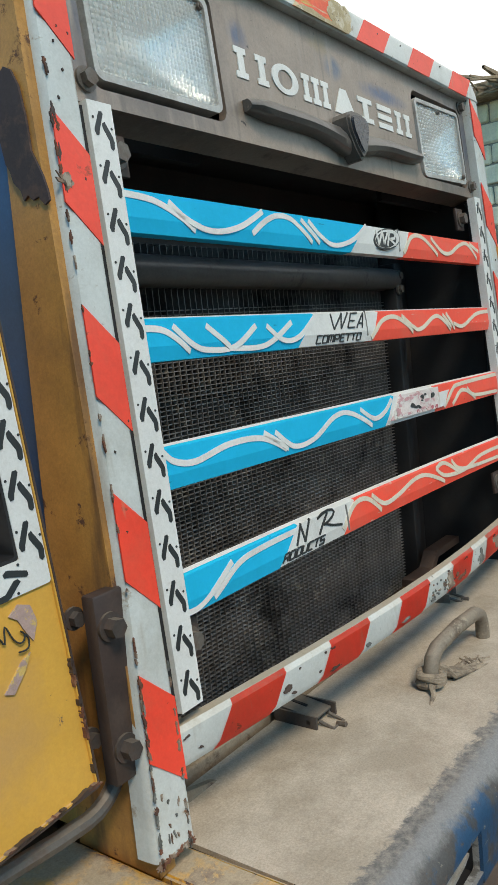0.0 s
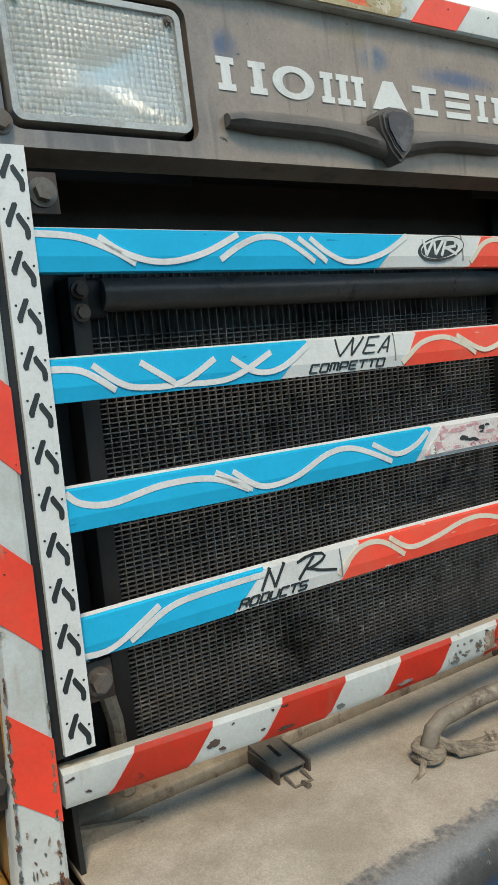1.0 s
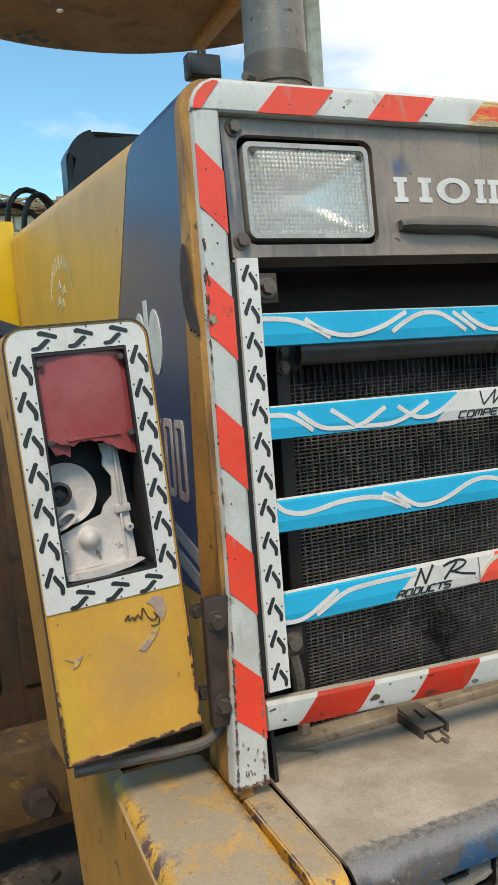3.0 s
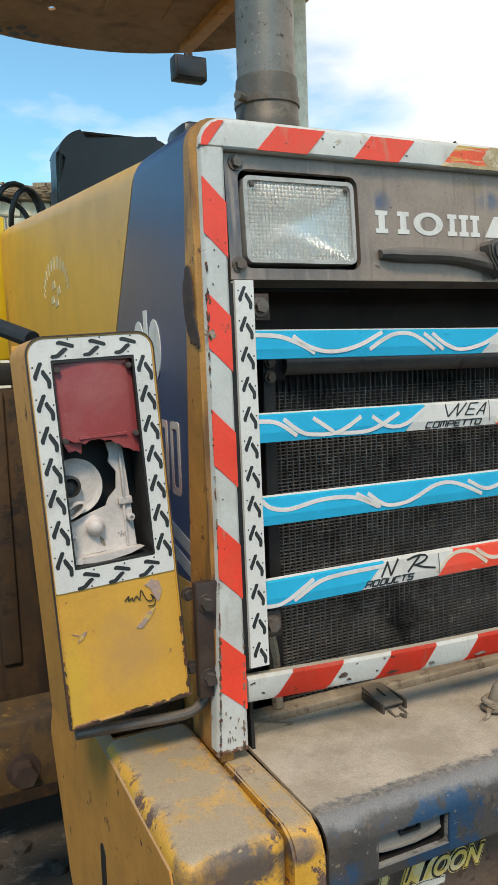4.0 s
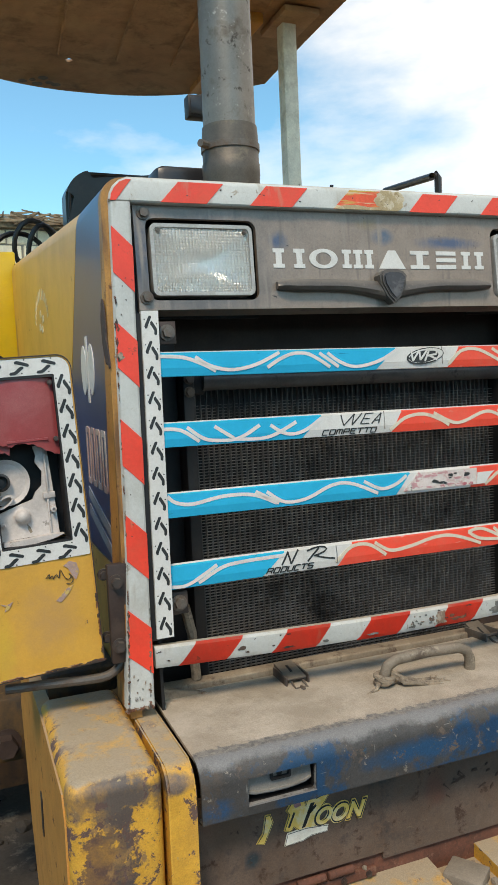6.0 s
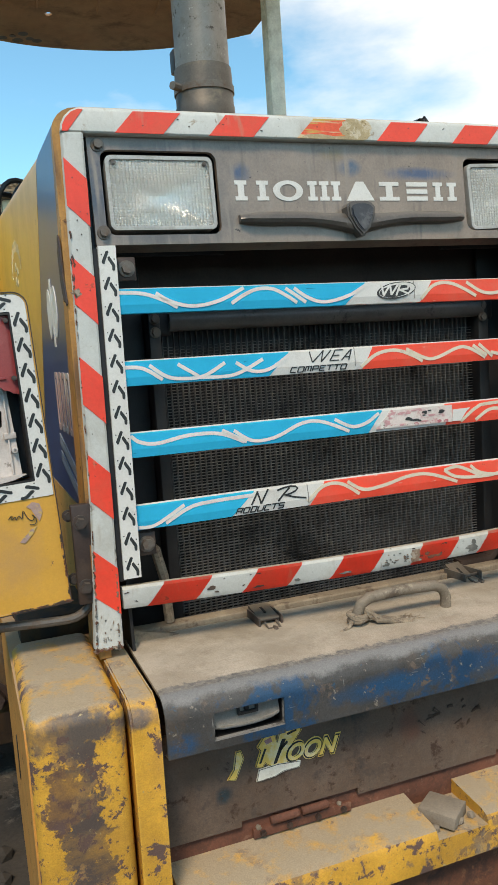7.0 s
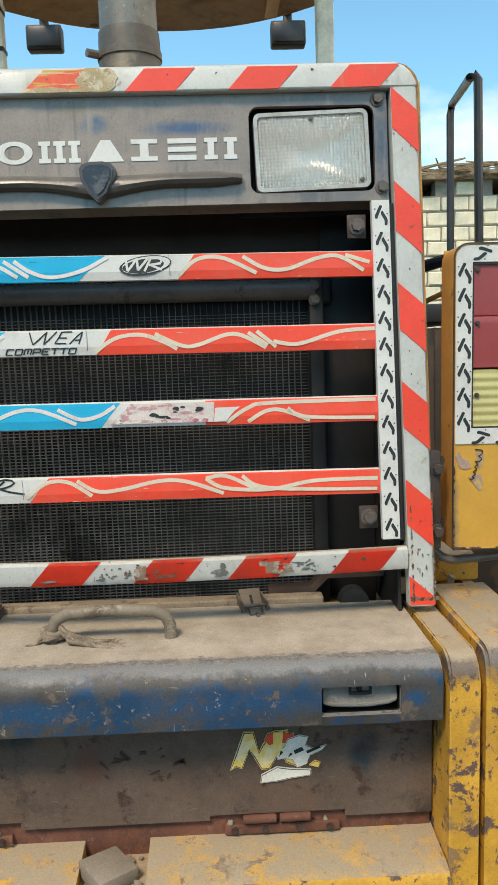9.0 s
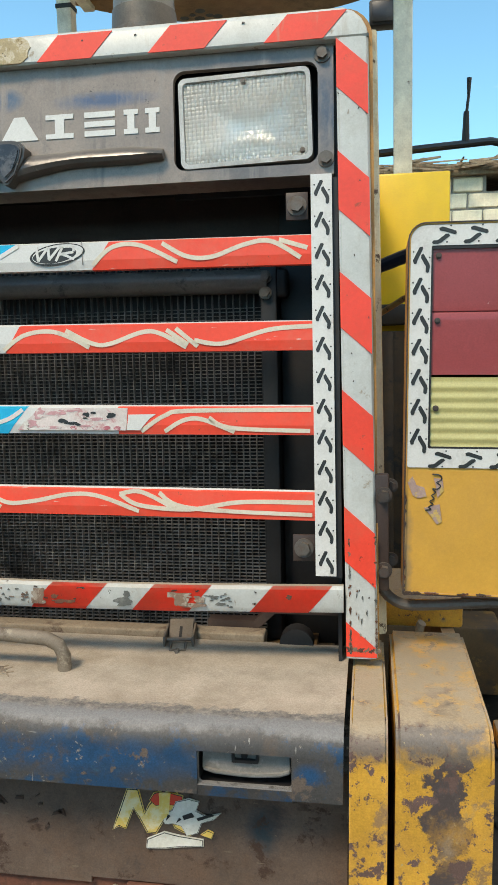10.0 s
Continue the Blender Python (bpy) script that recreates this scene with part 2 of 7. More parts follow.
DUST = (0.40, 0.33, 0.24)
CHIP = (0.11, 0.075, 0.06)
M = dict(
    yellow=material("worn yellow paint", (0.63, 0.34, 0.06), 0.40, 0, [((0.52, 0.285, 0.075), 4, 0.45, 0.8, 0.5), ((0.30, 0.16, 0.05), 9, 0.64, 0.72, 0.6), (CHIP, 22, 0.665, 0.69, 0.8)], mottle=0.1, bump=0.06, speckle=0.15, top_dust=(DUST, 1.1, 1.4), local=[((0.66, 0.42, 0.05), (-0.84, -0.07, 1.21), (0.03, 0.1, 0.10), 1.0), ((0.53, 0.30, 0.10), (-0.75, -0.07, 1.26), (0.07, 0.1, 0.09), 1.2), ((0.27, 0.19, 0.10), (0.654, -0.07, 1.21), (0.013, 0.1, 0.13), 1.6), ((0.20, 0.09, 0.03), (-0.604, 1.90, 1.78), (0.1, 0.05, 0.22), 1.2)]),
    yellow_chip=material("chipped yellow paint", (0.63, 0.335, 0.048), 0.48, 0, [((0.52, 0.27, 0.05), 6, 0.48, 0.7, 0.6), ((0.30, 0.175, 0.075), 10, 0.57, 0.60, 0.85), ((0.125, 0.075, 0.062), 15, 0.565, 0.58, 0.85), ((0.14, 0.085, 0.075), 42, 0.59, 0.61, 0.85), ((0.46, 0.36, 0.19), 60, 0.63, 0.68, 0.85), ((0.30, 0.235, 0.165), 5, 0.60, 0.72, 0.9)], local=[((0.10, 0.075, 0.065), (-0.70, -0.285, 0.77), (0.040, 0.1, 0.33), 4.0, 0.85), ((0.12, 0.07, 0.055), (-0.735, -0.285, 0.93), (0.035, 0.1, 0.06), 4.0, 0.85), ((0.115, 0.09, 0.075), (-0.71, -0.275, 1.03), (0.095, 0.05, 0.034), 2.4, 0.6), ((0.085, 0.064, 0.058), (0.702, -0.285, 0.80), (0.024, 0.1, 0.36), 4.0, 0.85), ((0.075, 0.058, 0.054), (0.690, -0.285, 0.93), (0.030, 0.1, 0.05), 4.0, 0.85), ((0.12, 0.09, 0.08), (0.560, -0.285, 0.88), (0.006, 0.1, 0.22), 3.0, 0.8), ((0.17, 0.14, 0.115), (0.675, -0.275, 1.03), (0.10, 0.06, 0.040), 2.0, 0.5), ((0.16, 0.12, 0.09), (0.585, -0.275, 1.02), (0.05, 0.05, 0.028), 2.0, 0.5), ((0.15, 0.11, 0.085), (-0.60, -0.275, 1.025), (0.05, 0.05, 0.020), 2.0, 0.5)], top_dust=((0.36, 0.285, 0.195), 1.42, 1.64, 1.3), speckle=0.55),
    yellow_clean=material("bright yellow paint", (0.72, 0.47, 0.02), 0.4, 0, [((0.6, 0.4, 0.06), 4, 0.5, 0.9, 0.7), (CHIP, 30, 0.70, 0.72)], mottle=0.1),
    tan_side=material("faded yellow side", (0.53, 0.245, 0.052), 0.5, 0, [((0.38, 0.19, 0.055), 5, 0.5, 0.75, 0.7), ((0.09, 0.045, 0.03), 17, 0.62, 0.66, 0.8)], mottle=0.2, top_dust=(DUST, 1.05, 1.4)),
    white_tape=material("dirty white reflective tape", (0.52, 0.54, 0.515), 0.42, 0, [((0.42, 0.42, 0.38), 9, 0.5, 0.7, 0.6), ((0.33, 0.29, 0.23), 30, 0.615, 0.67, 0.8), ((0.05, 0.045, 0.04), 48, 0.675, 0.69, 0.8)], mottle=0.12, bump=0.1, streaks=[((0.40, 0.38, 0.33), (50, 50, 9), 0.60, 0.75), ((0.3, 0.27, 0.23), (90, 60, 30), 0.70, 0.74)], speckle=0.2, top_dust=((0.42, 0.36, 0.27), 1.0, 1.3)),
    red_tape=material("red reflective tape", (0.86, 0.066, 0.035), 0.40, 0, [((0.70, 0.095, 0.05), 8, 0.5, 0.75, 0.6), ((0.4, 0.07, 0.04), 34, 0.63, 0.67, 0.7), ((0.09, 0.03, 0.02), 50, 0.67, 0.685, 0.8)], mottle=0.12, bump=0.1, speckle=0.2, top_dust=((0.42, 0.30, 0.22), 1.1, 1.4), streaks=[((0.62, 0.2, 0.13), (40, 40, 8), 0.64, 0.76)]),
    panel=material("scuffed dark steel paint", (0.23, 0.178, 0.138), 0.36, 0, spec=1.0, spots=[((0.27, 0.215, 0.17), 6, 0.5, 0.75, 0.5), ((0.10, 0.075, 0.06), 12, 0.57, 0.70, 0.4), ((0.02, 0.018, 0.016), 44, 0.65, 0.68, 0.6)], mottle=0.3, local=[((0.05, 0.049, 0.053), (-0.41, 0, 1.91), (0.155, 0.1, 0.14), 0.5), ((0.046, 0.048, 0.056), (0.42, 0, 1.91), (0.155, 0.1, 0.14), 0.5), ((0.02, 0.07, 0.14), (0.0, 0, 1.968), (0.034, 0.1, 0.022), 0.5), ((0.025, 0.06, 0.14), (0.165, 0, 1.958), (0.10, 0.1, 0.016), 0.9), ((0.03, 0.06, 0.13), (-0.245, 0, 1.955), (0.025, 0.1, 0.022), 0.9), ((0.04, 0.05, 0.075), (-0.535, 0, 1.93), (0.03, 0.1, 0.1), 0.8), ((0.04, 0.055, 0.085), (0.54, 0, 1.93), (0.03, 0.1, 0.1), 0.8), ((0.2, 0.15, 0.08), (-0.035, 0, 1.995), (0.04, 0.1, 0.016), 1.2)], streaks=[((0.25, 0.205, 0.165), (70, 70, 6), 0.55, 0.75), ((0.09, 0.072, 0.06), (45, 45, 4), 0.58, 0.76)]),
    black=material("matt black paint", (0.014, 0.014, 0.015), 0.55, 0, [((0.04, 0.034, 0.028), 8, 0.5, 0.85, 0.85)], mottle=0.4),
    bay_back=material("sooty brown back plate", (0.045, 0.030, 0.025), 0.7, 0, [((0.05, 0.03, 0.024), 6, 0.5, 0.8)], mottle=0.4),
    fin=material("radiator fins", (0.158, 0.150, 0.143), 0.5, 0.1, [((0.32, 0.295, 0.255), 34, 0.57, 0.65, 0.85), ((0.025, 0.025, 0.025), 8, 0.52, 0.66)], mottle=0.4),
    # lip: grey top_dust holds dust and the bend's painted highlight
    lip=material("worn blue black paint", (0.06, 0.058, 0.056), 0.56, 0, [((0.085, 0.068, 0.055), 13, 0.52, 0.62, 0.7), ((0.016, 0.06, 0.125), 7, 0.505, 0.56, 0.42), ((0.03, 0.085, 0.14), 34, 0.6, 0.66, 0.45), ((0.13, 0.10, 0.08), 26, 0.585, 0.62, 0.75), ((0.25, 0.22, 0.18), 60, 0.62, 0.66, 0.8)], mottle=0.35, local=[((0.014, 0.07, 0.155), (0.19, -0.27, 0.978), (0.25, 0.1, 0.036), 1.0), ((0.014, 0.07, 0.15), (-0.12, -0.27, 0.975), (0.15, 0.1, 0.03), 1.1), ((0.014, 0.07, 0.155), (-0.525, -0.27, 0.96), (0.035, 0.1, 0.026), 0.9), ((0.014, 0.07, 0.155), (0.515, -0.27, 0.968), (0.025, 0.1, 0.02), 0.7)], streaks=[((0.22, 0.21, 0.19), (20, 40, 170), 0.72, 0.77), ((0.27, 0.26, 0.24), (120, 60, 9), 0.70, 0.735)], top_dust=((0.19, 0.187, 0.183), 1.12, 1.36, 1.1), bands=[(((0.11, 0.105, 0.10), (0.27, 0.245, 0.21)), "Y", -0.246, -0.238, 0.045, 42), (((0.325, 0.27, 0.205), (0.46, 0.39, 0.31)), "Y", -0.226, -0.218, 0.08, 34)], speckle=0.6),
    door_dark=material("grimy dark brown steel", (0.125, 0.092, 0.074), 0.45, 0, [((0.14, 0.088, 0.06), 6, 0.48, 0.66, 0.7), ((0.03, 0.032, 0.036), 7, 0.56, 0.68, 0.4), ((0.06, 0.034, 0.025), 20, 0.56, 0.62, 0.7), ((0.2, 0.16, 0.12), 55, 0.645, 0.68, 0.8)], mottle=0.35, local=[((0.15, 0.10, 0.07), (-0.48, -0.19, 0.86), (0.05, 0.1, 0.04), 1.5), ((0.02, 0.045, 0.06), (-0.44, -0.19, 0.80), (0.022, 0.1, 0.02), 0.8), ((0.02, 0.045, 0.06), (0.44, -0.19, 0.83), (0.03, 0.1, 0.05), 1.2), ((0.13, 0.06, 0.045), (-0.04, -0.19, 0.84), (0.035, 0.1, 0.045), 1.0), ((0.02, 0.04, 0.045), (-0.17, -0.19, 0.90), (0.06, 0.1, 0.03), 1.2)], streaks=[((0.125, 0.088, 0.066), (40, 40, 5), 0.54, 0.72), ((0.16, 0.13, 0.10), (22, 40, 130), 0.70, 0.74)], speckle=0.5),
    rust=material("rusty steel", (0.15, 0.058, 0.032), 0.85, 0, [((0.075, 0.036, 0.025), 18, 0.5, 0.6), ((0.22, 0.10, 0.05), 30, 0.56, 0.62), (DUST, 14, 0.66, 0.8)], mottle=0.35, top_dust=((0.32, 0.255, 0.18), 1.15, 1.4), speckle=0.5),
    rust_bare=material("bare rusty steel", (0.15, 0.058, 0.036), 0.8, 0, [((0.10, 0.042, 0.028), 24, 0.5, 0.6), ((0.2, 0.10, 0.065), 40, 0.57, 0.63)], mottle=0.35),
    dust_plate=material("dusty bent sheet", (0.24, 0.19, 0.135), 0.85, 0, [((0.1, 0.065, 0.045), 14, 0.54, 0.62), ((0.34, 0.28, 0.2), 9, 0.52, 0.65)], mottle=0.3),
    # base and patches darkened: the beams' shade is part of this colour
    chassis=material("oily dirty chassis paint, darkened for shade", (0.10, 0.055, 0.018), 0.7, 0, [((0.035, 0.025, 0.018), 6, 0.46, 0.60), ((0.2, 0.11, 0.025), 14, 0.57, 0.62)], mottle=0.35),
    navy=material("navy decal vinyl", (0.020, 0.053, 0.138), 0.33, 0, [((0.05, 0.055, 0.08), 5, 0.55, 0.8, 0.4), ((0.09, 0.03, 0.07), 7, 0.64, 0.7, 0.4), ((0.2, 0.17, 0.13), 40, 0.68, 0.71, 0.7)], mottle=0.2, bump=0.04),
    blue=material("cyan vinyl", (0.0, 0.42, 0.68), 0.5, 0, [((0.0, 0.39, 0.61), 7, 0.5, 0.8, 0.55), ((0.03, 0.35, 0.50), 60, 0.665, 0.69, 0.6), ((0.02, 0.2, 0.3), 70, 0.69, 0.70, 0.6)], mottle=0.08, bump=0.05, spec=0.05, speckle=0.1, streaks=[((0.01, 0.25, 0.42), (30, 30, 160), 0.70, 0.73)]),
    red_vinyl=material("faded red vinyl", (0.90, 0.085, 0.048), 0.45, 0, [((0.78, 0.15, 0.10), 6, 0.48, 0.72, 0.5), ((0.35, 0.10, 0.06), 55, 0.655, 0.68, 0.6)], mottle=0.1, bump=0.05, spec=0.4, speckle=0.15, streaks=[((0.75, 0.4, 0.33), (26, 30, 150), 0.69, 0.72)]),
    white_vinyl=material("white vinyl", (0.66, 0.66, 0.63), 0.38, 0, [((0.46, 0.45, 0.42), 12, 0.54, 0.75, 0.6), ((0.2, 0.18, 0.15), 50, 0.70, 0.73, 0.7)], mottle=0.08, bump=0.05),
    cream_vinyl=material("dirty cream vinyl", (0.66, 0.59, 0.47), 0.42, 0, [((0.46, 0.38, 0.29), 14, 0.54, 0.72, 0.6)], mottle=0.1, bump=0.05),
    salmon_vinyl=material("faded salmon vinyl", (0.45, 0.30, 0.27), 0.5, 0, [((0.5, 0.46, 0.42), 9, 0.45, 0.6)], mottle=0.15, bump=0.05),
    cream_edge=material("worn cream paint", (0.70, 0.62, 0.44), 0.55, 0, [((0.42, 0.27, 0.09), 9, 0.52, 0.66), ((0.13, 0.085, 0.055), 24, 0.60, 0.64, 0.8)], mottle=0.2),
    rusty_ochre=material("rust-streaked ochre paint", (0.42, 0.205, 0.05), 0.55, 0, [((0.26, 0.125, 0.04), 8, 0.46, 0.68), ((0.11, 0.05, 0.03), 20, 0.60, 0.64, 0.85)], mottle=0.25, streaks=[((0.17, 0.085, 0.035), (40, 40, 5), 0.56, 0.70)]),
    # near-black ochre: shade of the side gaps is put into this colour
    guard_shaded=material("dirty ochre guard paint, darkened as shade", (0.075, 0.04, 0.017), 0.7, 0, [((0.05, 0.03, 0.018), 5, 0.44, 0.62), ((0.02, 0.015, 0.012), 11, 0.54, 0.62)], mottle=0.3, streaks=[((0.03, 0.02, 0.014), (18, 18, 2), 0.5, 0.64)]),
    ink=material("black ink", (0.022, 0.027, 0.028), 0.5, mottle=0.3),
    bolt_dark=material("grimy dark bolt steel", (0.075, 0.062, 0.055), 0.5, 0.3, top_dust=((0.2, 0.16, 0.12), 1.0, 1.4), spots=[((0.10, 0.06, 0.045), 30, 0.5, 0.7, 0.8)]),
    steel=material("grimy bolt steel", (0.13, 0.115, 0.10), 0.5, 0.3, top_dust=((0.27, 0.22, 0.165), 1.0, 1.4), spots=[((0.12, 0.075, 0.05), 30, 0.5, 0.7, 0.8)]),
    plate=material("dark brown bracket paint", (0.05, 0.032, 0.026), 0.5, 0, [((0.09, 0.06, 0.045), 12, 0.5, 0.7, 0.7)]),
    pipe=material("sooty galvanised pipe", (0.185, 0.17, 0.15), 0.42, 0.45, [((0.36, 0.35, 0.32), 11, 0.62, 0.72, 0.6), ((0.10, 0.08, 0.06), 9, 0.54, 0.7, 0.7), ((0.07, 0.06, 0.05), 26, 0.57, 0.63, 0.8), ((0.4, 0.38, 0.34), 34, 0.6, 0.66, 0.7)], mottle=0.2),
    collar=material("brown sooty steel", (0.11, 0.095, 0.08), 0.5, 0.4, [((0.2, 0.17, 0.13), 12, 0.55, 0.7, 0.7)], mottle=0.3),
    beam=material("grey black painted steel", (0.10, 0.098, 0.094), 0.36, 0, [((0.15, 0.135, 0.115), 8, 0.5, 0.75, 0.6), ((0.03, 0.03, 0.03), 20, 0.56, 0.64)], mottle=0.3),
    roof=material("rusty brown roof sheet", (0.36, 0.205, 0.108), 0.7, 0, [((0.46, 0.31, 0.17), 3, 0.45, 0.75), ((0.15, 0.08, 0.04), 6, 0.5, 0.7), ((0.03, 0.02, 0.015), 13, 0.68, 0.70)]),
    post=material("weathered white post paint", (0.78, 0.74, 0.63), 0.6, 0, [((0.42, 0.36, 0.27), 9, 0.5, 0.75), ((0.12, 0.08, 0.05), 26, 0.66, 0.69)]),
    block=material("whitewashed block", (0.82, 0.73, 0.56), 0.9, 0, [((0.60, 0.53, 0.42), 3, 0.54, 0.78)], scale=4, grain=40, bump=0.5),
    mortar=material("grey mortar", (0.3, 0.28, 0.25), 0.95, grain=40),
    thatch=material("dry brushwood", (0.25, 0.185, 0.12), 0.95, 0, [((0.4, 0.33, 0.24), 9, 0.5, 0.65)], mottle=0.5),
    soil=material("dark littered soil", (0.05, 0.042, 0.034), 0.95, 0, [((0.2, 0.17, 0.13), 5, 0.58, 0.66)], scale=2, mottle=0.5, bump=0.8, grain=60),
    rubber=material("dusty tyre rubber", (0.035, 0.033, 0.03), 0.85, 0, [((0.16, 0.14, 0.11), 6, 0.5, 0.8)]),
    vinyl=material("black seat vinyl", (0.018, 0.018, 0.02), 0.35, 0, [((0.06, 0.055, 0.05), 8, 0.5, 0.8, 0.7)]),
    rope=material("frayed dusty rope", (0.27, 0.215, 0.155), 0.95, 0, [((0.13, 0.10, 0.075), 60, 0.5, 0.6)], mottle=0.4),
    stone=material("dusty concrete lump", (0.235, 0.195, 0.15), 0.95, 0, mottle=0.25, bump=0.5),
    sticker=material("yellow sticker film", (0.98, 0.68, 0.17), 0.5, 0, [((0.98, 0.83, 0.52), 22, 0.48, 0.6)], mottle=0.06, speckle=0.15),
)


# ---- building helpers ----
def finish(name, bm, mat, parent=None, label="", smooth=True):
    bmesh.ops.recalc_face_normals(bm, faces=bm.faces)
    me = bpy.data.meshes.new(name)
    bm.to_mesh(me)
    bm.free()
    if mat is not None:
        me.materials.append(M[mat] if isinstance(mat, str) else mat)
    if smooth:
        for p in me.polygons:
            p.use_smooth = True
        me.set_sharp_from_angle(angle=radians(35))
    ob = new(name, me)
    if parent is not None:
        ob.parent = parent
    if label:
        ob["label"] = label
    return ob


part = finish


def box(x0, x1, y0, y1, z0, z1, bevel=0.0, m=None, seg=2):
    bm = bmesh.new()
    bmesh.ops.create_cube(bm, size=1)
    for v in bm.verts:
        v.co = Vector((x0 + (v.co.x + 0.5) * (x1 - x0), y0 + (v.co.y + 0.5) * (y1 - y0), z0 + (v.co.z + 0.5) * (z1 - z0)))
    if bevel:
        bmesh.ops.bevel(bm, geom=bm.edges[:], offset=bevel, segments=seg, affect="EDGES", profile=0.5)
    if m is not None:
        bm.transform(m)
    return bm


def sweep(profile, a, b, axis="x", m=None):
    """A closed 2D outline swept from a to b. axis x: outline in (y, z); y: in (x, z); z: in (x, y)."""
    bm = bmesh.new()
    put = {"x": lambda p, s: (s, p[0], p[1]), "y": lambda p, s: (p[0], s, p[1]), "z": lambda p, s: (p[0], p[1], s)}[axis]
    r0 = [bm.verts.new(put(p, a)) for p in profile]
    r1 = [bm.verts.new(put(p, b)) for p in profile]
    n = len(profile)
    for k in range(n):
        bm.faces.new((r0[k], r0[(k + 1) % n], r1[(k + 1) % n], r1[k]))
    bm.faces.new(r0[::-1])
    bm.faces.new(r1)
    if m is not None:
        bm.transform(m)
    return bm


def tube(points, r, n=12, m=None, ends=True):
    bm = bmesh.new()
    pts = [Vector(p) for p in points]
    rs = r if isinstance(r, (list, tuple)) else [r] * len(pts)
    rings, side = [], None
    for k, p in enumerate(pts):
        d = (pts[min(k + 1, len(pts) - 1)] - pts[max(k - 1, 0)]).normalized()
        if side is None:
            side = d.orthogonal().normalized()
        side = (side - d * side.dot(d)).normalized()
        up = d.cross(side)
        rings.append([bm.verts.new(p + rs[k] * (math.cos(t) * side + math.sin(t) * up)) for t in (2 * math.pi * j / n for j in range(n))])
    for a, b in zip(rings, rings[1:]):
        for j in range(n):
            bm.faces.new((a[j], a[(j + 1) % n], b[(j + 1) % n], b[j]))
    if ends:
        bm.faces.new(rings[0][::-1])
        bm.faces.new(rings[-1])
    if m is not None:
        bm.transform(m)
    return bm


def arc(cx, cy, r, a0, a1, n=6):
    return [(cx + r * math.cos(radians(a0 + (a1 - a0) * k / n)), cy + r * math.sin(radians(a0 + (a1 - a0) * k / n))) for k in range(n + 1)]


def rounded(x0, x1, z0, z1, r, n=5):
    return arc(x1 - r, z0 + r, r, -90, 0, n) + arc(x1 - r, z1 - r, r, 0, 90, n) + arc(x0 + r, z1 - r, r, 90, 180, n) + arc(x0 + r, z0 + r, r, 180, 270, n)


def ring_plate(outer, inner, y0, y1, m=None):
    """A plate with a hole: two outlines of the same number of points in (x, z), between depths y0 and y1."""
    bm = bmesh.new()
    n = len(outer)
    of, inf, ob_, ib = ([bm.verts.new((p[0], y, p[1])) for p in o] for o, y in ((outer, y0), (inner, y0), (outer, y1), (inner, y1)))
    for k in range(n):
        j = (k + 1) % n
        bm.faces.new((of[k], of[j], inf[j], inf[k]))
        bm.faces.new((ob_[k], ob_[j], ib[j], ib[k]))
        bm.faces.new((of[k], of[j], ob_[j], ob_[k]))
        bm.faces.new((inf[k], inf[j], ib[j], ib[k]))
    if m is not None:
        bm.transform(m)
    return bm


def join(bms):
    out = bmesh.new()
    for b in bms:
        me = bpy.data.meshes.new("piece")
        b.to_mesh(me)
        b.free()
        out.from_mesh(me)
        bpy.data.meshes.remove(me)
    return out


def bolt(r=0.011, h=0.009, m=None):
    """A hexagon head on a washer, pointing to -y."""
    head = sweep([(r * math.cos(k * math.pi / 3), r * math.sin(k * math.pi / 3)) for k in range(6)], -h - 0.003, -0.003, "y")
    wash = sweep([(1.45 * r * math.cos(k * math.pi / 9), 1.45 * r * math.sin(k * math.pi / 9)) for k in range(18)], -0.003, 0.001, "y")
    bm = join([head, wash])
    if m is not None:
        bm.transform(m)
    return bm


GR = pose(0, 0, 2.0, -4)           # the grille's own plane: x across, y into the machine, z up from the upper bolts
SLANT = pose(0, 0, 0, 0, 0.6, 0)   # the machine stands a little lower at its right


def gz(h, x=0.0):
    """Height in the grille's plane of a place h below the upper bolts."""
    return -h - 0.0105 * max(0.0, min(1.0, h / 0.25)) * (x + 0.35)


def lin(a, b, t):
    return a + (b - a) * t


def foot_flare(h):
    """The left post widens towards its foot."""
    return 0.011 * max(0.0, (h - 0.62) / 0.315) ** 1.3


def left_edge(h):
    return -0.592 - 0.0255 * h - foot_flare(h)


def right_edge(h):
    return 0.599 + 0.012 * h


def slab(corners, y0, y1, m=None):
    """A thin sheet from (x, z) corners, between depths y0 and y1."""
    return sweep(corners, y0, y1, "y", m)


